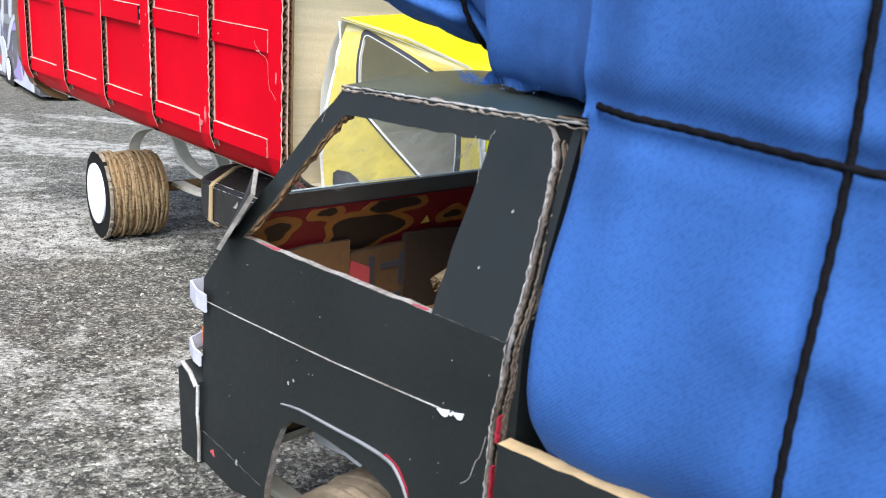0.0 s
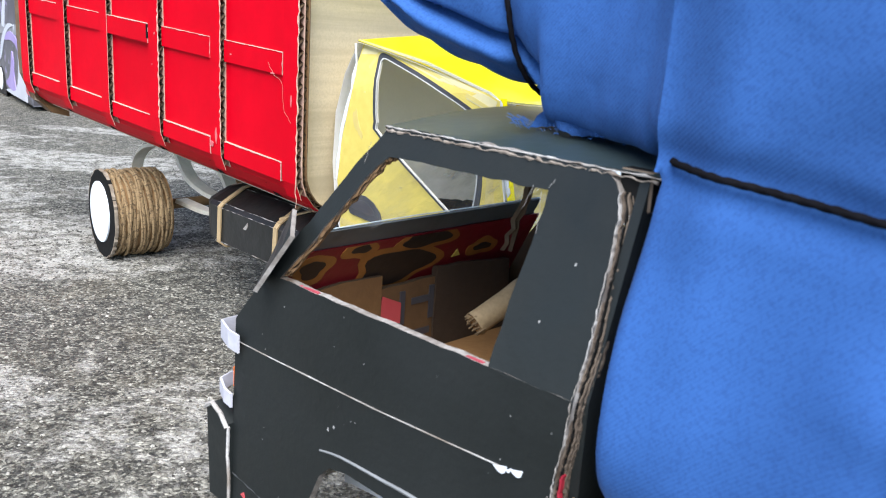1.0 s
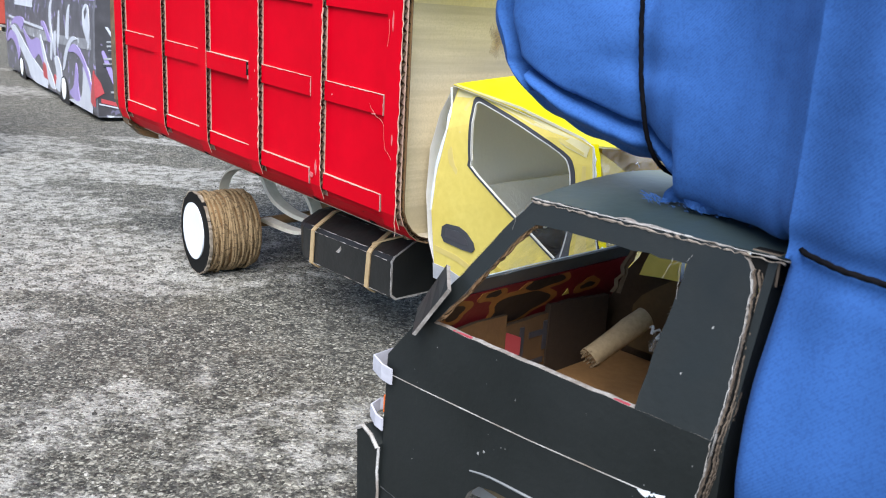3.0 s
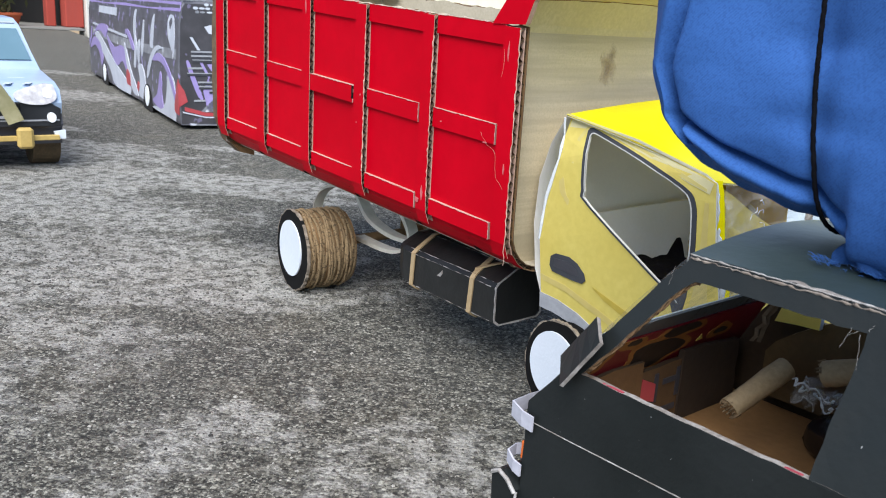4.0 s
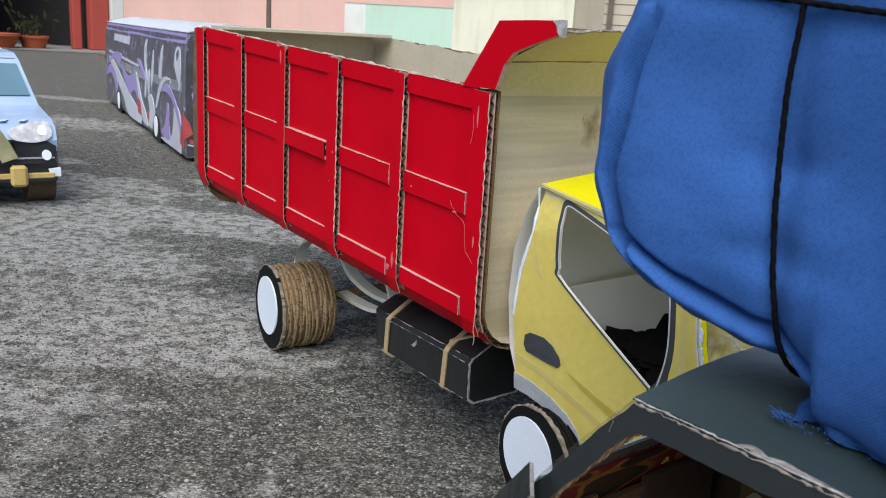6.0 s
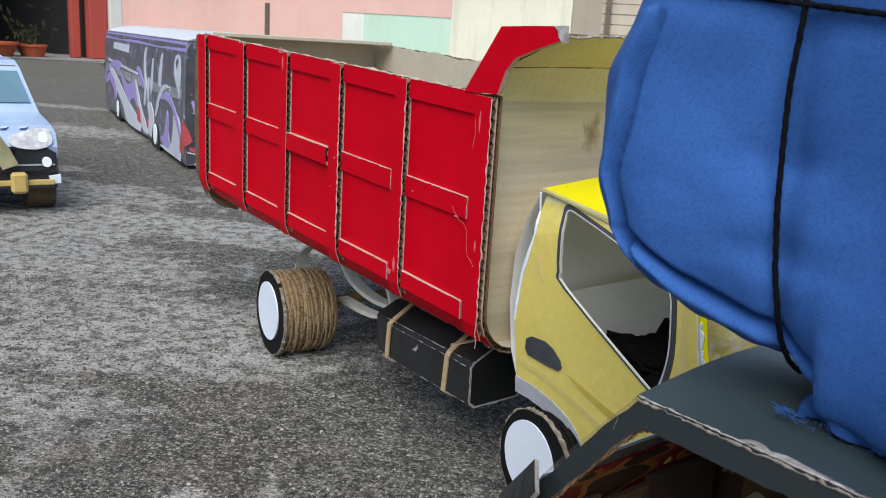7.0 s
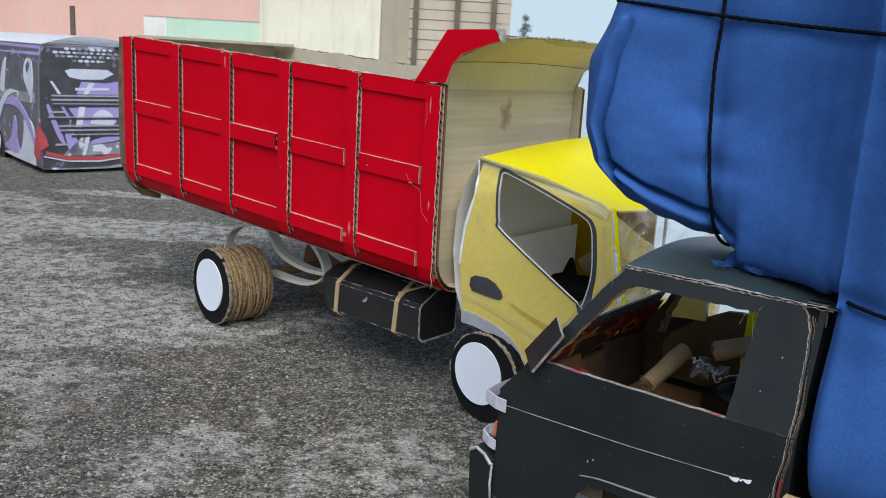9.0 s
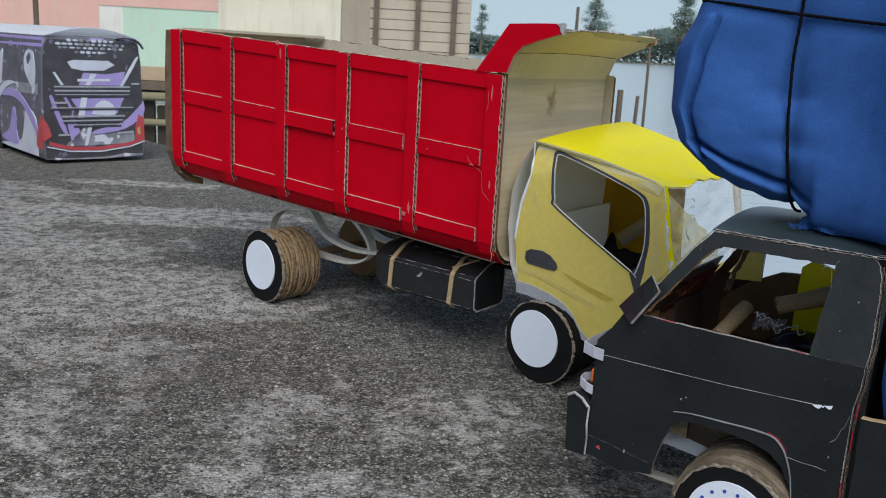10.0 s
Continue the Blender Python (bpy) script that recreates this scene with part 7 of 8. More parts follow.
bm = bmesh.new()
section = [(0.25, 1.0), (0.0, 2.0), (0.0, 12.0), (0.25, 20.0), (0.7, 23.4), (1.3, 24.3), (18.7, 24.3), (19.3, 23.4), (19.75, 20.0), (20.0, 12.0), (20.0, 2.0), (19.75, 1.0)]
rings = []
for x, s, dz in ((0.0, 0.985, -0.3), (-0.4, 1.0, 0.0), (-30, 1.0, 0.1), (-60, 1.0, 0.0), (-90, 1.0, 0.1), (-BL + 0.6, 1.0, 0.0), (-BL, 0.97, -0.3)):
    rings.append([bm.verts.new((x, 10 + (y - 10) * s, 12 + (z - 12) * s + dz)) for y, z in section])
n = len(section)
for a, b in zip(rings, rings[1:]):
    for k in range(n):
        bm.faces.new((a[k], a[(k + 1) % n], b[(k + 1) % n], b[k]))
bm.faces.new(rings[0])
bm.faces.new(rings[-1])
body = bus_part("body", bm, BUS_DARK, "dark grey printed card body")
bm = bmesh.new()
rows = []
for a in range(13):
    x = 0.3 - (BL + 0.5) * a / 12
    rows.append([bm.verts.new((x, 0.9 + 18.2 * k / 8, 24.35 + 1.9 * math.sin(k / 8 * math.pi) + 0.15 * noise.noise(Vector((x * 0.1, k, 2))))) for k in range(9)])
for p, q in zip(rows, rows[1:]):
    for k in range(8):
        bm.faces.new((p[k], p[k + 1], q[k + 1], q[k]))
bmesh.ops.solidify(bm, geom=bm.faces[:], thickness=0.15)
bus_part("roof", bm, BUS_WHITE, "white bowed roof sheet", smooth=True)


def side_print(name, loop, mat, level=1, curve=0, label=""):
    """A printed shape on the near side, given along the coach and up."""
    pts = [(p.x, p.y) for p in smooth_path([(a, b, 0) for a, b in loop + loop[:1]], curve)[:-1]] if curve else loop
    off = lambda z: 0.25 * max(0.0, (z - 12) / 8) + 0.45 * max(0.0, (z - 20) / 3.4)
    bm = slab([pts], 0.0, -0.03 - 0.03 * level, lambda x, z, d: (x, off(z) + d, z))
    return bus_part(name, bm, mat, label, body)


side_print("window_band", [(-2, 13.2), (-2, 22.0), (-112, 22.0), (-112, 13.0), (-60, 12.2), (-30, 12.6)], BUS_GREY, 1, 0, "grey printed window band")
side_print("roof_rail", [(0, 22.2), (-0.2, 24.0), (-118, 24.0), (-120, 22.5), (-119.5, 9.0), (-114.5, 12.0), (-113, 22.2)], PURPLE, 2, 0, "purple printed roof rail")
side_print("glass_glint", [(-4, 13.8), (-3.2, 17.5), (-4.5, 21.0), (-8.5, 21.2), (-9.5, 18.0), (-7.0, 15.5)], BUS_PALE, 2, 5)
side_print("glass_glint", [(-70, 19.4), (-70, 21.4), (-100, 21.4), (-100, 19.6)], BUS_PALE, 2)
side_print("glass_glint", [(-24, 14.0), (-22.5, 20.0), (-23.5, 21.0), (-26, 18.0), (-27, 14.5)], BUS_PALE, 2, 4)
side_print("band", [(-55, 14.6), (-55, 15.2), (-112, 16.4), (-112, 15.8)], BUS_PALE, 2)
side_print("pale_streak", [(-43, 21.6), (-45.2, 21.2), (-46.2, 17.0), (-44.5, 13.5), (-46, 9.0), (-44, 8.6), (-42, 13.0), (-43.6, 16.5)], BUS_PALE, 3, 5, "pale printed streak")
side_print("pale_streak", [(-33.5, 19.4), (-34.4, 19.2), (-36.6, 14.2), (-35.8, 11.4), (-34.2, 13.6)], BUS_PALE, 3, 4, "pale printed streak")
side_print("pale_streak", [(-38.5, 15.2), (-40.6, 14.4), (-41.4, 11.0), (-39.6, 9.4), (-38.6, 12.0)], BUS_PALE, 3, 4, "pale printed streak")
side_print("pale_swoosh", [(-32.6, 2.0), (-33.0, 7.0), (-36.4, 9.6), (-41.0, 9.0), (-39.2, 6.0), (-40.6, 2.4)], BUS_PALE, 3, 4, "pale printed swoosh")
side_print("pale_swoosh", [(-41.5, 2.0), (-44.5, 4.4), (-50.5, 7.4), (-56, 12.0), (-59, 13.0), (-54.5, 6.6), (-48, 2.2)], BUS_PALE, 3, 4, "pale printed swoosh")
side_print("purple_swoosh", [(-44, 12.4), (-48, 14.6), (-53, 16.6), (-57, 16.4), (-52, 14.6), (-48, 12.4)], PURPLE, 3, 4, "purple printed swoosh")
side_print("red_mark", [(-39.6, 4.6), (-41.6, 5.4), (-43.0, 4.0), (-41, 3.2)], LAMP_RED, 4, 3)
side_print("purple_swoosh", [(-1, 4.5), (-5, 9.0), (-12, 12.6), (-19, 13.4), (-24, 11.6), (-17, 11.8), (-11, 10.6), (-5.5, 7.0), (-1, 2.6)], PURPLE, 3, 4, "purple printed swoosh")
side_print("white_swoosh", [(-14, 14.6), (-20, 14.8), (-27, 12.0), (-31, 7.5), (-28.5, 8.0), (-24.5, 11.4), (-19.5, 13.8)], BUS_PALE, 3, 4)
side_print("purple_swoosh", [(-14, 2.6), (-18, 2.0), (-25, 3.0), (-20, 5.0), (-17, 9.6), (-15.5, 8.5), (-15.5, 5.0)], PURPLE, 3, 4, "purple printed swoosh")
side_print("white_skirt", [(-3, 1.2), (-3.5, 8.5), (-9, 10.0), (-11, 6.0), (-14, 3.0), (-26, 1.4)], BUS_PALE, 2, 3)
side_print("white_skirt", [(-52, 1.2), (-52, 3.2), (-62, 5.4), (-76, 8.0), (-96, 13.0), (-110, 14.4), (-100, 10.6), (-82, 5.0), (-74, 1.4)], BUS_PALE, 3, 4, "pale printed swoosh")
side_print("purple_swoosh", [(-56, 6.0), (-62, 8.6), (-72, 7.0), (-86, 13.8), (-74, 11.4), (-62, 12.4), (-54, 9.6)], PURPLE, 2, 4, "purple printed swoosh")
side_print("purple_swoosh", [(-88, 13.0), (-100, 14.6), (-112, 12.4), (-100, 16.2), (-84, 16.2)], PURPLE, 3, 4)
side_print("purple_swoosh", [(-97, 4.6), (-100, 8.2), (-108, 10.0), (-118, 8.6), (-110, 12.2), (-98, 11.2), (-93.5, 7.0)], PURPLE, 3, 4)
side_print("tail_lamp", [(-0.1, 2.8), (-0.1, 9.6), (-2.2, 7.0), (-3.6, 3.4)], LAMP_RED, 4, 3, "red printed tail lamp")
side_print("red_mark", [(-51, 3.4), (-52, 6.4), (-56, 7.0), (-56.5, 3.8)], LAMP_RED, 4, 3)
for x in (-30.5, -91.0):
    bm = bmesh.new()
    ang = [math.pi * k / 14 for k in range(15)]
    # flat near-black plate stands for the wheel well's shaded hollow
    slab([[(x + 5.0 * math.cos(a), 0.3 + 5.6 * math.sin(a)) for a in ang]], -0.02, -0.18, lambda p, q, d: (p, d, q), bm)
    bus_part("wheel_arch", bm, DARK_VOID, "dark wheel arch")
    bm = bmesh.new()
    disc(bm, x, 0.2, 3.4, 3.3, 3.3, 30, 0)
    w_ = bus_part("wheel", bm, BLACK_MATT)
    bm = bmesh.new()
    disc(bm, x, -0.3, 0.2, 3.3, 2.3, 26, 0)
    bus_part("hub_cap", bm, BUS_WHITE, "white hub cap", w_)
    bm = bmesh.new()
    disc(bm, x, 16.6, 19.8, 3.3, 3.3, 30, 0)
    bus_part("wheel", bm, BLACK_MATT)


def end_print(name, loop, mat, level=1, curve=0, label=""):
    """A printed shape on the coach's tail, given across and up."""
    pts = [(p.x, p.y) for p in smooth_path([(a, b, 0) for a, b in loop + loop[:1]], curve)[:-1]] if curve else loop
    bm = slab([pts], 0.0, 0.03 + 0.03 * level, lambda y, z, d: (d, y, z))
    return bus_part(name, bm, mat, label, body)


end_print("tail_panel", [(0.4, 1.1), (19.6, 1.1), (19.75, 12.0), (19.5, 19.8), (19.05, 22.9), (18.5, 23.75), (1.5, 23.75), (0.95, 22.9), (0.5, 19.8), (0.25, 12.0)], BUS_TAIL, 0, 0, "blackish printed tail panel")
end_print("plate_light", [(5.0, 19.6), (5.8, 18.4), (8.0, 18.0), (12.0, 18.1), (14.2, 19.2), (13.0, 20.0), (6.2, 20.0)], BUS_PALE, 2, 0, "pale printed rear plate")
rnd = random.Random(41)
for row, (z, n_, w_) in enumerate(((21.5, 6, 6.5), (22.3, 11, 13.2), (23.0, 12, 13.6), (23.7, 8, 9.5))):
    for k in range(n_):
        y = 9.6 + w_ * ((k + 0.5) / n_ - 0.5) + rnd.uniform(-0.15, 0.15)
        a, b = rnd.uniform(0.32, 0.6), rnd.uniform(0.18, 0.34)
        end_print("crest_fleck", [(y + a * math.cos(t), z + b * math.sin(t)) for t in [6.2832 * j / 8 for j in range(8)]], BUS_PALE if rnd.random() < 0.7 else BUS_GREY, 2 + k % 2)
end_print("purple_panel", [(7.0, 15.2), (8.0, 17.6), (12.5, 17.4), (16.4, 18.0), (15.4, 15.2)], PURPLE, 1, 0, "purple printed panel")
end_print("white_swoosh", [(8.3, 15.2), (9.2, 15.2), (10.6, 17.4), (9.4, 17.4)], BUS_PALE, 2)
end_print("white_swoosh", [(6.8, 15.9), (13.2, 16.0), (13.2, 16.5), (6.8, 16.4)], BUS_PALE, 3)
end_print("white_swoosh", [(15.2, 15.2), (15.9, 15.3), (19.0, 20.6), (18.5, 20.7), (16.8, 18.0)], BUS_PALE, 2, 3, "pale printed streak")
end_print("white_swoosh", [(2.2, 17.6), (2.7, 17.6), (4.2, 15.2), (3.6, 15.2)], BUS_PALE, 2)
end_print("purple_v", [(1.4, 13.0), (2.2, 10.0), (3.6, 6.4), (4.6, 6.0), (2.9, 10.6), (1.9, 13.2)], PURPLE, 2, 3, "purple printed swoosh")
end_print("purple_v", [(3.8, 13.2), (5.6, 10.0), (7.4, 5.0), (8.2, 3.4), (5.4, 3.6), (4.6, 7.5), (6.0, 10.2), (4.4, 13.2)], PURPLE, 1)
end_print("purple_v", [(5.4, 12.6), (16.0, 12.8), (14.4, 9.6), (7.8, 9.0)], PURPLE, 1)
end_print("purple_v", [(20.0, 12.2), (19.9, 9.4), (16.0, 6.6), (10.0, 5.6), (10.0, 6.4), (15.4, 7.9), (18.4, 10.4)], PURPLE, 2, 3, "purple printed swoosh")
end_print("grey_panel", [(4.0, 3.4), (8.0, 7.2), (10.0, 5.4), (17.8, 6.2), (18.0, 3.6)], BUS_GREY, 1)
end_print("white_swoosh", [(7.7, 3.4), (8.4, 3.5), (9.4, 7.4), (8.6, 7.4)], BUS_PALE, 3)
end_print("white_swoosh", [(6.6, 8.8), (7.8, 8.8), (8.6, 12.8), (7.4, 12.8)], BUS_PALE, 3)
end_print("pale_dome", [(9.4, 9.6), (14.0, 9.4), (13.6, 11.4), (11.8, 12.3), (10.2, 11.4)], BUS_PALE, 2, 3)
for z, y0, y1, t in ((14.75, 2.4, 17.2, 0.3), (13.95, 2.4, 17.2, 0.34), (13.3, 2.6, 17.0, 0.16), (10.75, 1.6, 17.8, 0.18), (9.0, 3.6, 16.0, 0.3), (8.2, 3.8, 15.6, 0.28), (7.4, 5.8, 15.2, 0.2)):
    end_print("louvre", [(y0, z), (y1, z + 0.05), (y1, z + 0.05 + t), (y0, z + t)], SILVER, 4, 0, "pale printed louvre bar")
    end_print("louvre_gap", [(y0, z - 0.42), (y1, z - 0.38), (y1, z - 0.05), (y0, z - 0.05)], DARK_PRINT, 4)
end_print("tail_lamp", [(0.0, 9.0), (1.0, 7.4), (1.6, 5.4), (0.0, 4.4)], LAMP_RED, 3, 0, "red printed tail lamp")
end_print("tail_lamp", [(20.0, 8.6), (18.9, 9.4), (18.2, 7.2), (18.0, 4.4), (20.0, 4.8)], LAMP_RED, 3, 0, "red printed tail lamp")
end_print("lamp_glint", [(18.6, 5.4), (19.2, 5.4), (19.1, 7.0), (18.5, 6.6)], TAPE_YELLOW, 4)
end_print("red_band", [(1.0, 4.4), (5.0, 3.3), (11.0, 3.1), (17.0, 3.9), (20.0, 4.9), (20.0, 4.2), (17.0, 3.2), (11.0, 2.4), (5.0, 2.6), (1.0, 3.6)], LAMP_RED, 4, 0, "red printed lower band")
end_print("pale_line", [(0.6, 3.5), (5.0, 2.5), (11.0, 2.3), (17.0, 3.1), (20.0, 4.1), (20.0, 3.85), (17.0, 2.85), (11.0, 2.05), (5.0, 2.25), (0.6, 3.25)], BUS_PALE, 5)
end_print("bumper_line", [(2.0, 1.2), (6.0, 0.9), (12.0, 1.0), (16.0, 1.6), (19.6, 1.4), (19.6, 1.15), (12.0, 0.7), (2.0, 0.8)], BUS_GREY, 4)
for y, z, l in ((14.5, 5.6, 3.0), (2.8, 5.4, 2.2), (1.8, 11.6, 2.8), (17.6, 15.4, 1.6)):
    end_print("text_bar", [(y, z), (y + l, z + 0.05), (y + l, z + 0.4), (y, z + 0.35)], SILVER, 5)
# curled paper corner at the top
bm = bmesh.new()
ribbon(bm, smooth_path([(0.05, 14.5, 24.3), (0.4, 17.0, 24.5), (0.7, 18.8, 23.9), (0.5, 20.0, 22.6)], 5), (1, 0, 0.3), 0.9, (0, 0.3, 1), 0.06)
bus_part("curled_corner", bm, BUS_DARK, "curled dark card corner")

# ---------------------------------------------------------------- the pale blue pickup that is drawn along on a stick
car = thing("pickup", -134.5, 11.0, "pale blue printed card pickup with muddy board wheels", "toy car", turn=-4.0)


def car_part(name, bm, mat, label="", parent=None, smooth=False):
    return part(name, bm, mat, parent or car, label, smooth=smooth, local=True)


def inset(z):
    return 0.3 + 0.24 * max(0.0, z - 12.2)


def car_put(x, z, d):
    k = inset(z)
    return (x, k + (20 - 2 * k) * d, z)


hull = [(-0.2, 7.8), (0.2, 9.4), (-0.8, 11.2), (-4, 12.0), (-12.5, 13.0), (-15.5, 15.8), (-18.5, 19.3), (-21.5, 20.2), (-30, 20.3), (-34, 19.6), (-37, 14.0), (-49, 13.4), (-49.4, 8.0)]
bm = bmesh.new()
slab([hull], 0.0, 1.0, car_put, bm)
car_body = car_part("body", bm, CAR_BLUE, "pale blue printed card body")
bm = bmesh.new()
wells = [[(x + 4.4 * math.cos(a), 3.5 + 4.4 * math.sin(a)) for a in [math.pi * k / 10 for k in range(10, -1, -1)]] for x in (-5.4, -39.5)]
lower = [(-0.2, 7.9), (-49.4, 8.1), (-49.2, 5.0), *wells[1], *wells[0], (-0.3, 6.0), (0.4, 6.4)]
slab([lower], 0.005, 0.995, lambda x, z, d: (x, 0.2 + 19.6 * d, z), bm)
car_part("lower_body", bm, DARK_PRINT, "dark printed lower body")
bm = bmesh.new()
slab([[(1.0, 0.18), (19.0, 0.18), (18.0, 0.92), (2.0, 0.92)]], 0.0, 0.05, lambda y, f, d: (-12.6 - 5.7 * f, y, 13.15 + 5.9 * f + 0.12 + d), bm)
for v in bm.verts:
    k = inset(v.co.z)
    v.co.y = min(max(v.co.y, k + 0.6), 20 - k - 0.6)
car_part("windscreen", bm, GLASS_PRINT, "blue-grey printed windscreen", car_body)
bm = bmesh.new()
slab([[(-18.7, 0.0), (-33.8, 0.0), (-33.8, 1.0), (-18.7, 1.0)]], 0.0, 0.12, lambda x, f, d: (x, 2.6 + 14.8 * f, 20.0 + (0.3 if x < -21 else -0.5) + d), bm)
car_part("roof_sheet", bm, CAR_WHITE, "white printed roof", car_body)
for x0, x1, x2, x3 in ((-16.6, -19.6, -25.0, -25.2), (-26.2, -26.2, -32.6, -34.8)):
    for d0, d1 in ((-0.004, 0.0), (1.0, 1.004)):
        bm = bmesh.new()
        slab([[(x0, 14.0), (x1, 18.6), (x2, 19.0), (x3, 14.0)]], d0, d1, car_put, bm)
        car_part("side_window", bm, KRAFT_BROWN, "brown cut-out side window", car_body)
# the hood's glints are put in as white shapes
for y0, y1 in ((4.2, 6.4), (7.2, 9.2), (10.4, 12.6), (13.6, 15.8)):
    bm = bmesh.new()
    slab([[(y0, 0.35), (y1, 0.35), (y1 + 0.5, 0.5), (y0 + 0.5, 0.5)]], 0.0, 0.04, lambda y, f, d: (-1.2 - 11 * f, y, 11.35 + 1.55 * f + 0.16 + d), bm)
    car_part("hood_glint", bm, CAR_WHITE, "", car_body)
for y in (4.0, 7.0, 12.5, 15.0):
    bm = bmesh.new()
    slab([[(y, 0.05), (y + 1.0, 0.05), (y + 2.0, 0.26), (y + 1.1, 0.26)]], 0.0, 0.04, lambda p, f, d: (-1.2 - 11 * f, p, 11.35 + 1.55 * f + 0.3 * (f < 0.25) + 0.12 + d), bm)
    car_part("hood_glint", bm, CAR_WHITE, "", car_body)
for m in (False, True):
    flip = (lambda y: 20 - y) if m else (lambda y: y)
    bm = bmesh.new()
    pts = smooth_path([(1.2, 11.9, 0), (3.0, 11.9, 0), (6.2, 10.8, 0), (5.8, 9.6, 0), (3.0, 9.2, 0), (1.0, 10.0, 0), (1.2, 11.9, 0)], 4)[:-1]
    slab([[(flip(p.x), p.y) for p in pts]], 0.0, 0.55, lambda y, z, d: (0.1 + d - 0.5 * max(0.0, z - 9.4), y, z), bm)
    lamp = car_part("headlight", bm, plain("faceted_lamp_print", (0.80, 0.80, 0.80), (0.40, 0.38, 0.40), 90, 70, 0.2, 0.3), "whitish printed headlight", car_body)
    bm = bmesh.new()
    pts = smooth_path([(1.7, 11.4, 0), (2.5, 11.4, 0), (2.7, 10.3, 0), (1.6, 10.2, 0), (1.7, 11.4, 0)], 4)[:-1]
    slab([[(flip(p.x), p.y) for p in pts]], 0.5, 0.62, lambda y, z, d: (0.1 + d - 0.5 * max(0.0, z - 9.4), y, z), bm)
    car_part("headlight_lens", bm, WHITE, "", lamp)
    bm = bmesh.new()
    c = flip(1.8)
    slab([[(c + 0.6 * math.cos(a), 7.4 + 0.7 * math.sin(a)) for a in [6.2832 * k / 18 for k in range(18)]]], 0.2, 0.75, lambda y, z, d: (d, y, z), bm)
    car_part("fog_lamp", bm, BUS_WHITE, "round pale fog lamp", car_body)
    bm = bmesh.new()
    slab([[(flip(0.1), 4.4), (flip(1.4), 4.4), (flip(1.6), 5.4), (flip(0.1), 5.6)]], 0.1, 0.8, lambda y, z, d: (d, y, z), bm)
    car_part("corner_guard", bm, WHITE, "white corner scrap", car_body)
for z0, z1 in ((8.6, 9.4), (7.3, 7.7)):
    bm = bmesh.new()
    block(bm, (0.3, 5.8, z0), (0.75, 14.2, z1), 0.06)
    car_part("grille_bar", bm, SILVER if z0 < 8 else BLACK_MATT, "", car_body)
bm = bmesh.new()
block(bm, (0.76, 9.3, 8.75), (0.9, 10.7, 9.3), 0.1)
car_part("grille_emblem", bm, WHITE, "plain white emblem shape", car_body)
bm = bmesh.new()
block(bm, (0.6, 1.0, 4.3), (1.3, 19.0, 5.0), 0.08)
bm2 = bmesh.new()
slab([[(0.6, 6.2), (19.4, 6.2), (19.5, 8.6), (18.2, 9.4), (13.6, 9.55), (6.4, 9.55), (1.8, 9.4), (0.5, 8.6)]], 0.15, 0.4, lambda y, z, d: (d - 0.03 * (z - 6.2), y, z), bm2)
nose_panel = car_part("nose_panel", bm2, plain("black_nose_print", (0.012, 0.013, 0.015), (0.028, 0.03, 0.034), 80, 25, 0.3), "black printed nose with a grey line", car_body)
bm2 = bmesh.new()
slab([[(0.7, 6.9), (19.3, 6.9), (19.2, 7.12), (0.8, 7.12)]], 0.4, 0.46, lambda y, z, d: (d - 0.03 * (z - 6.2), y, z), bm2)
car_part("nose_line", bm2, SILVER, "grey printed line", nose_panel)
stick_bar = car_part("bumper_bar", bm, TAPE_YELLOW, "tape-wrapped wooden bumper bar")
bm = bmesh.new()
block(bm, (0.8, 13.4, 3.3), (2.2, 15.5, 6.2), 0.35)
car_part("tape_wrap", bm, TAPE_YELLOW, "yellow tape wrapping", stick_bar)
for x in (-5.4, -39.5):
    for y0, y1 in ((0.4, 4.0), (16.0, 19.7)):
        bm = bmesh.new()
        disc(bm, x, y0, y1, 3.5, 3.5, 34, 0, 0.02, 0, int(-x))
        w_ = car_part("wheel", bm, MUD, "muddy brown board wheel")
        bm = bmesh.new()
        a = y0 - 0.12 if y0 < 5 else y1
        disc(bm, x, a, a + 0.12, 3.5, 2.1, 24, 0, 0.01)
        car_part("hub_cap", bm, SILVER, "", w_)
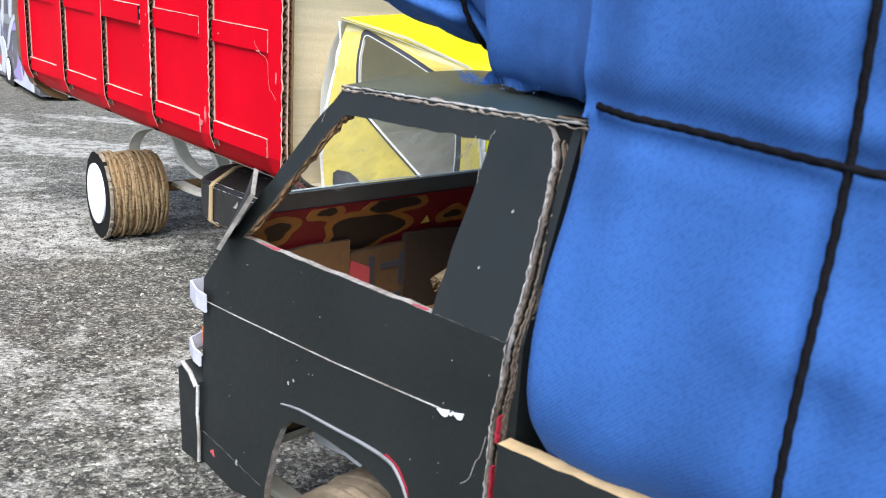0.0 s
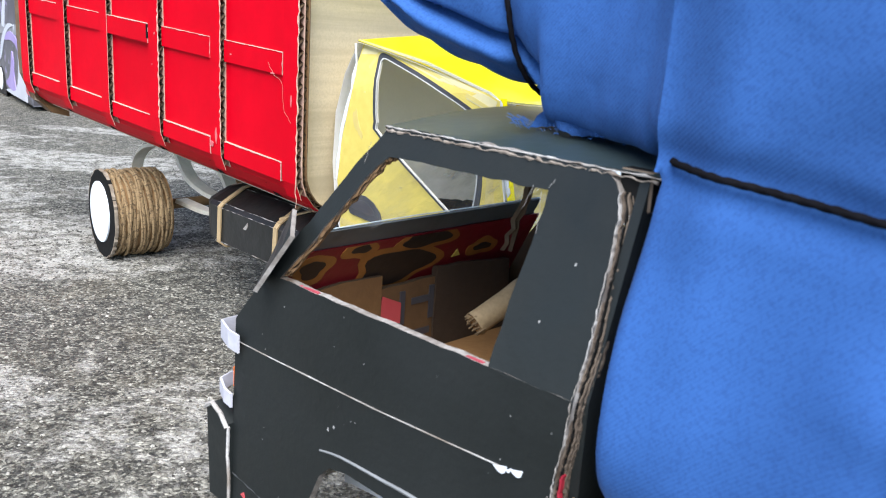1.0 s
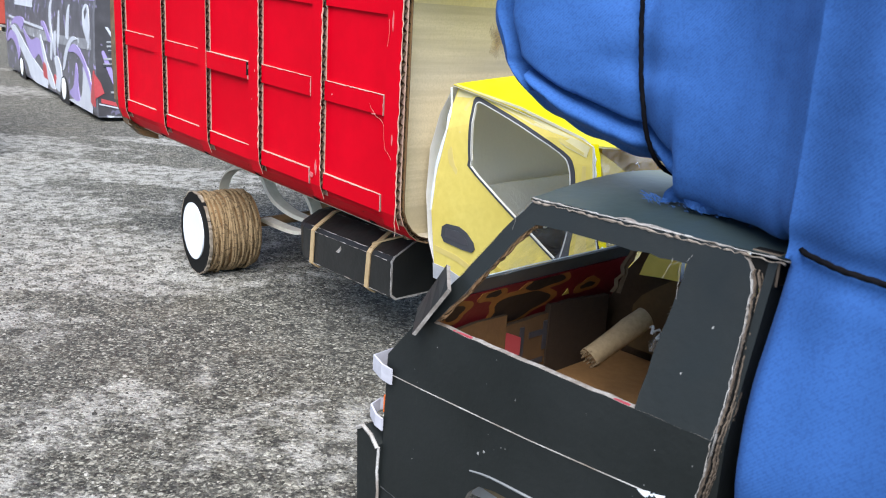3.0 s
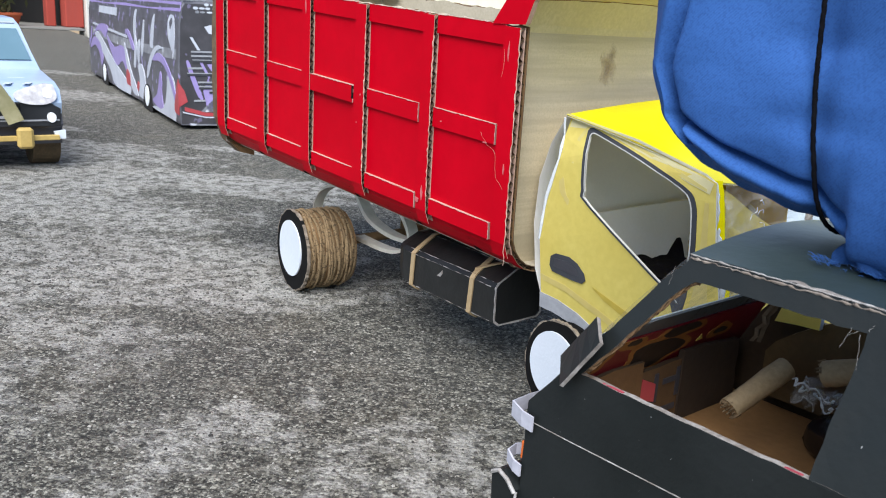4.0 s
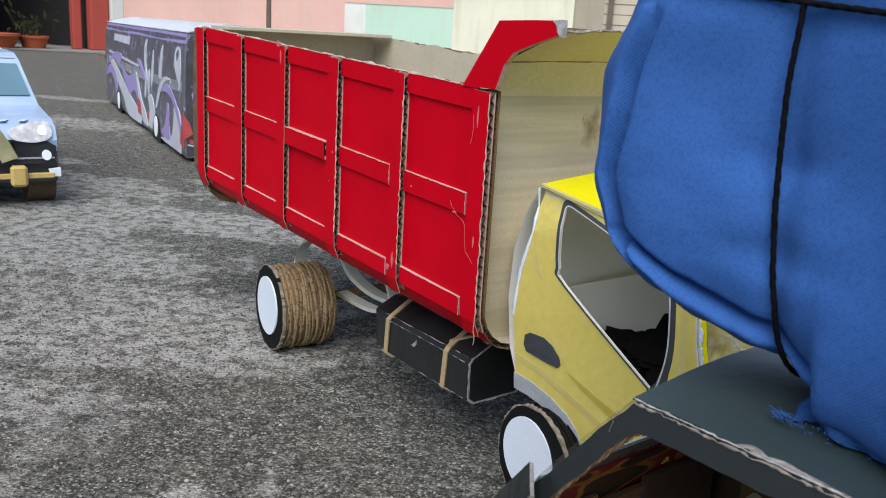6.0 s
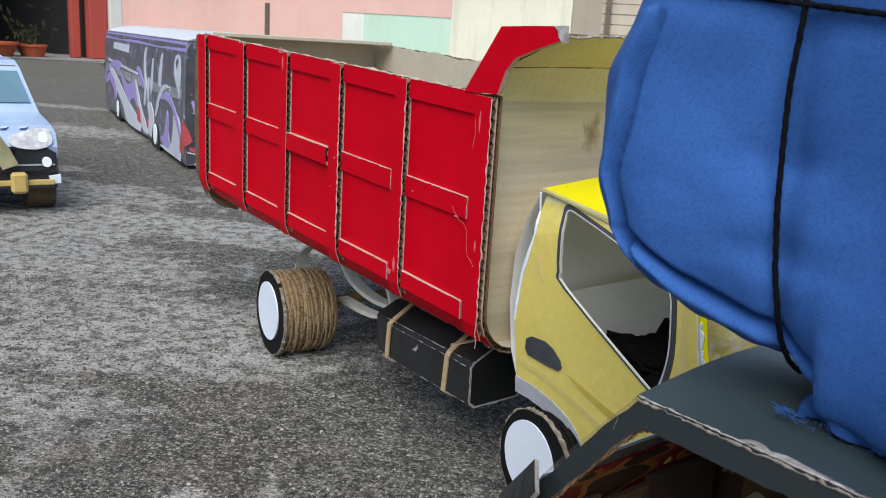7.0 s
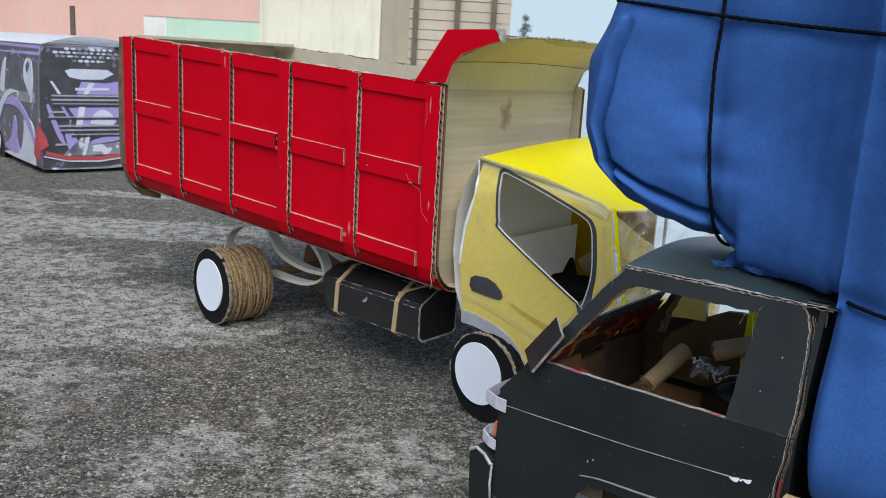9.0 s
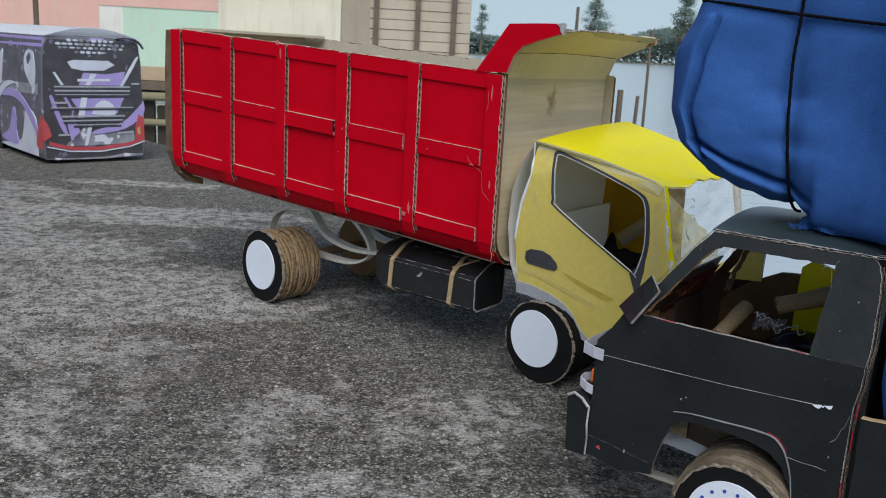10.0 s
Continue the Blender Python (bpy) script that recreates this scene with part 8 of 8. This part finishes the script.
# clear plastic stick that pulls the car, with yellowed tape at its foot
bm = bmesh.new()
ribbon(bm, [(0.9, 13.4, 7.4), (2.6, 10.4, 12.2), (5.2, 6.0, 19.0), (9.5, -1.0, 30.0)], (0.2, 0.9, 0.35), 1.9, (0.85, 0, -0.5), 0.25)
rod = car_part("tow_stick", bm, FILM, "clear flat plastic tow stick")
rod.visible_shadow = False
bm = bmesh.new()
ribbon(bm, smooth_path([(1.0, 13.5, 7.0), (1.7, 12.4, 9.2), (2.8, 10.6, 12.0)], 4), (0.2, 0.9, 0.35), 2.1, (0.85, 0, -0.5), 0.5)
car_part("stick_tape", bm, plain("yellowed_clear_tape", (0.60, 0.55, 0.34), (0.46, 0.42, 0.22), 80, 60, 0.35), "yellowed clear tape", rod)

# ---------------------------------------------------------------- loose grit on the concrete
rnd = random.Random(99)
verts, faces = [], []
for _ in range(26000):
    f = rnd.random()
    u = -110 * f ** 0.8 + 12 * rnd.random()
    w = rnd.uniform(-14, 62) if rnd.random() < 0.75 else rnd.uniform(-14, 30)
    p = yard(u, w, 0)
    s = rnd.choice((0.0007, 0.0009, 0.0011, 0.0015)) * rnd.uniform(0.7, 1.2)
    a = rnd.uniform(0, 6.28)
    b = len(verts)
    for k in range(5):
        t = a + 1.2566 * k
        r = s * rnd.uniform(0.7, 1.2)
        verts.append((p.x + r * math.cos(t), p.y + r * math.sin(t), -0.0002))
    for k in range(5):
        t = a + 1.2566 * k + 0.3
        r = s * rnd.uniform(0.35, 0.65)
        verts.append((p.x + r * math.cos(t), p.y + r * math.sin(t), s * rnd.uniform(0.35, 0.6)))
    for k in range(5):
        j = (k + 1) % 5
        faces.append((b + k, b + j, b + 5 + j, b + 5 + k))
    faces.append(tuple(b + 5 + k for k in range(5)))
me = bpy.data.meshes.new("grit")
me.from_pydata(verts, [], faces)
m, nt, p_ = nodes_of("mixed_grit")
g = nt.nodes.new("ShaderNodeNewGeometry")
nt.links.new(ramp(nt, g.outputs["Random Per Island"], ((0.0, (0.03, 0.028, 0.026)), (0.45, (0.08, 0.075, 0.066)), (0.8, (0.19, 0.18, 0.155)), (1.0, (0.38, 0.365, 0.33)))), p_.inputs["Base Color"])
p_.inputs["Roughness"].default_value = 0.8
me.materials.append(m)
tagged(new("grit", me), "fine mixed grit bedded in the concrete", "grit", kind="stuff")
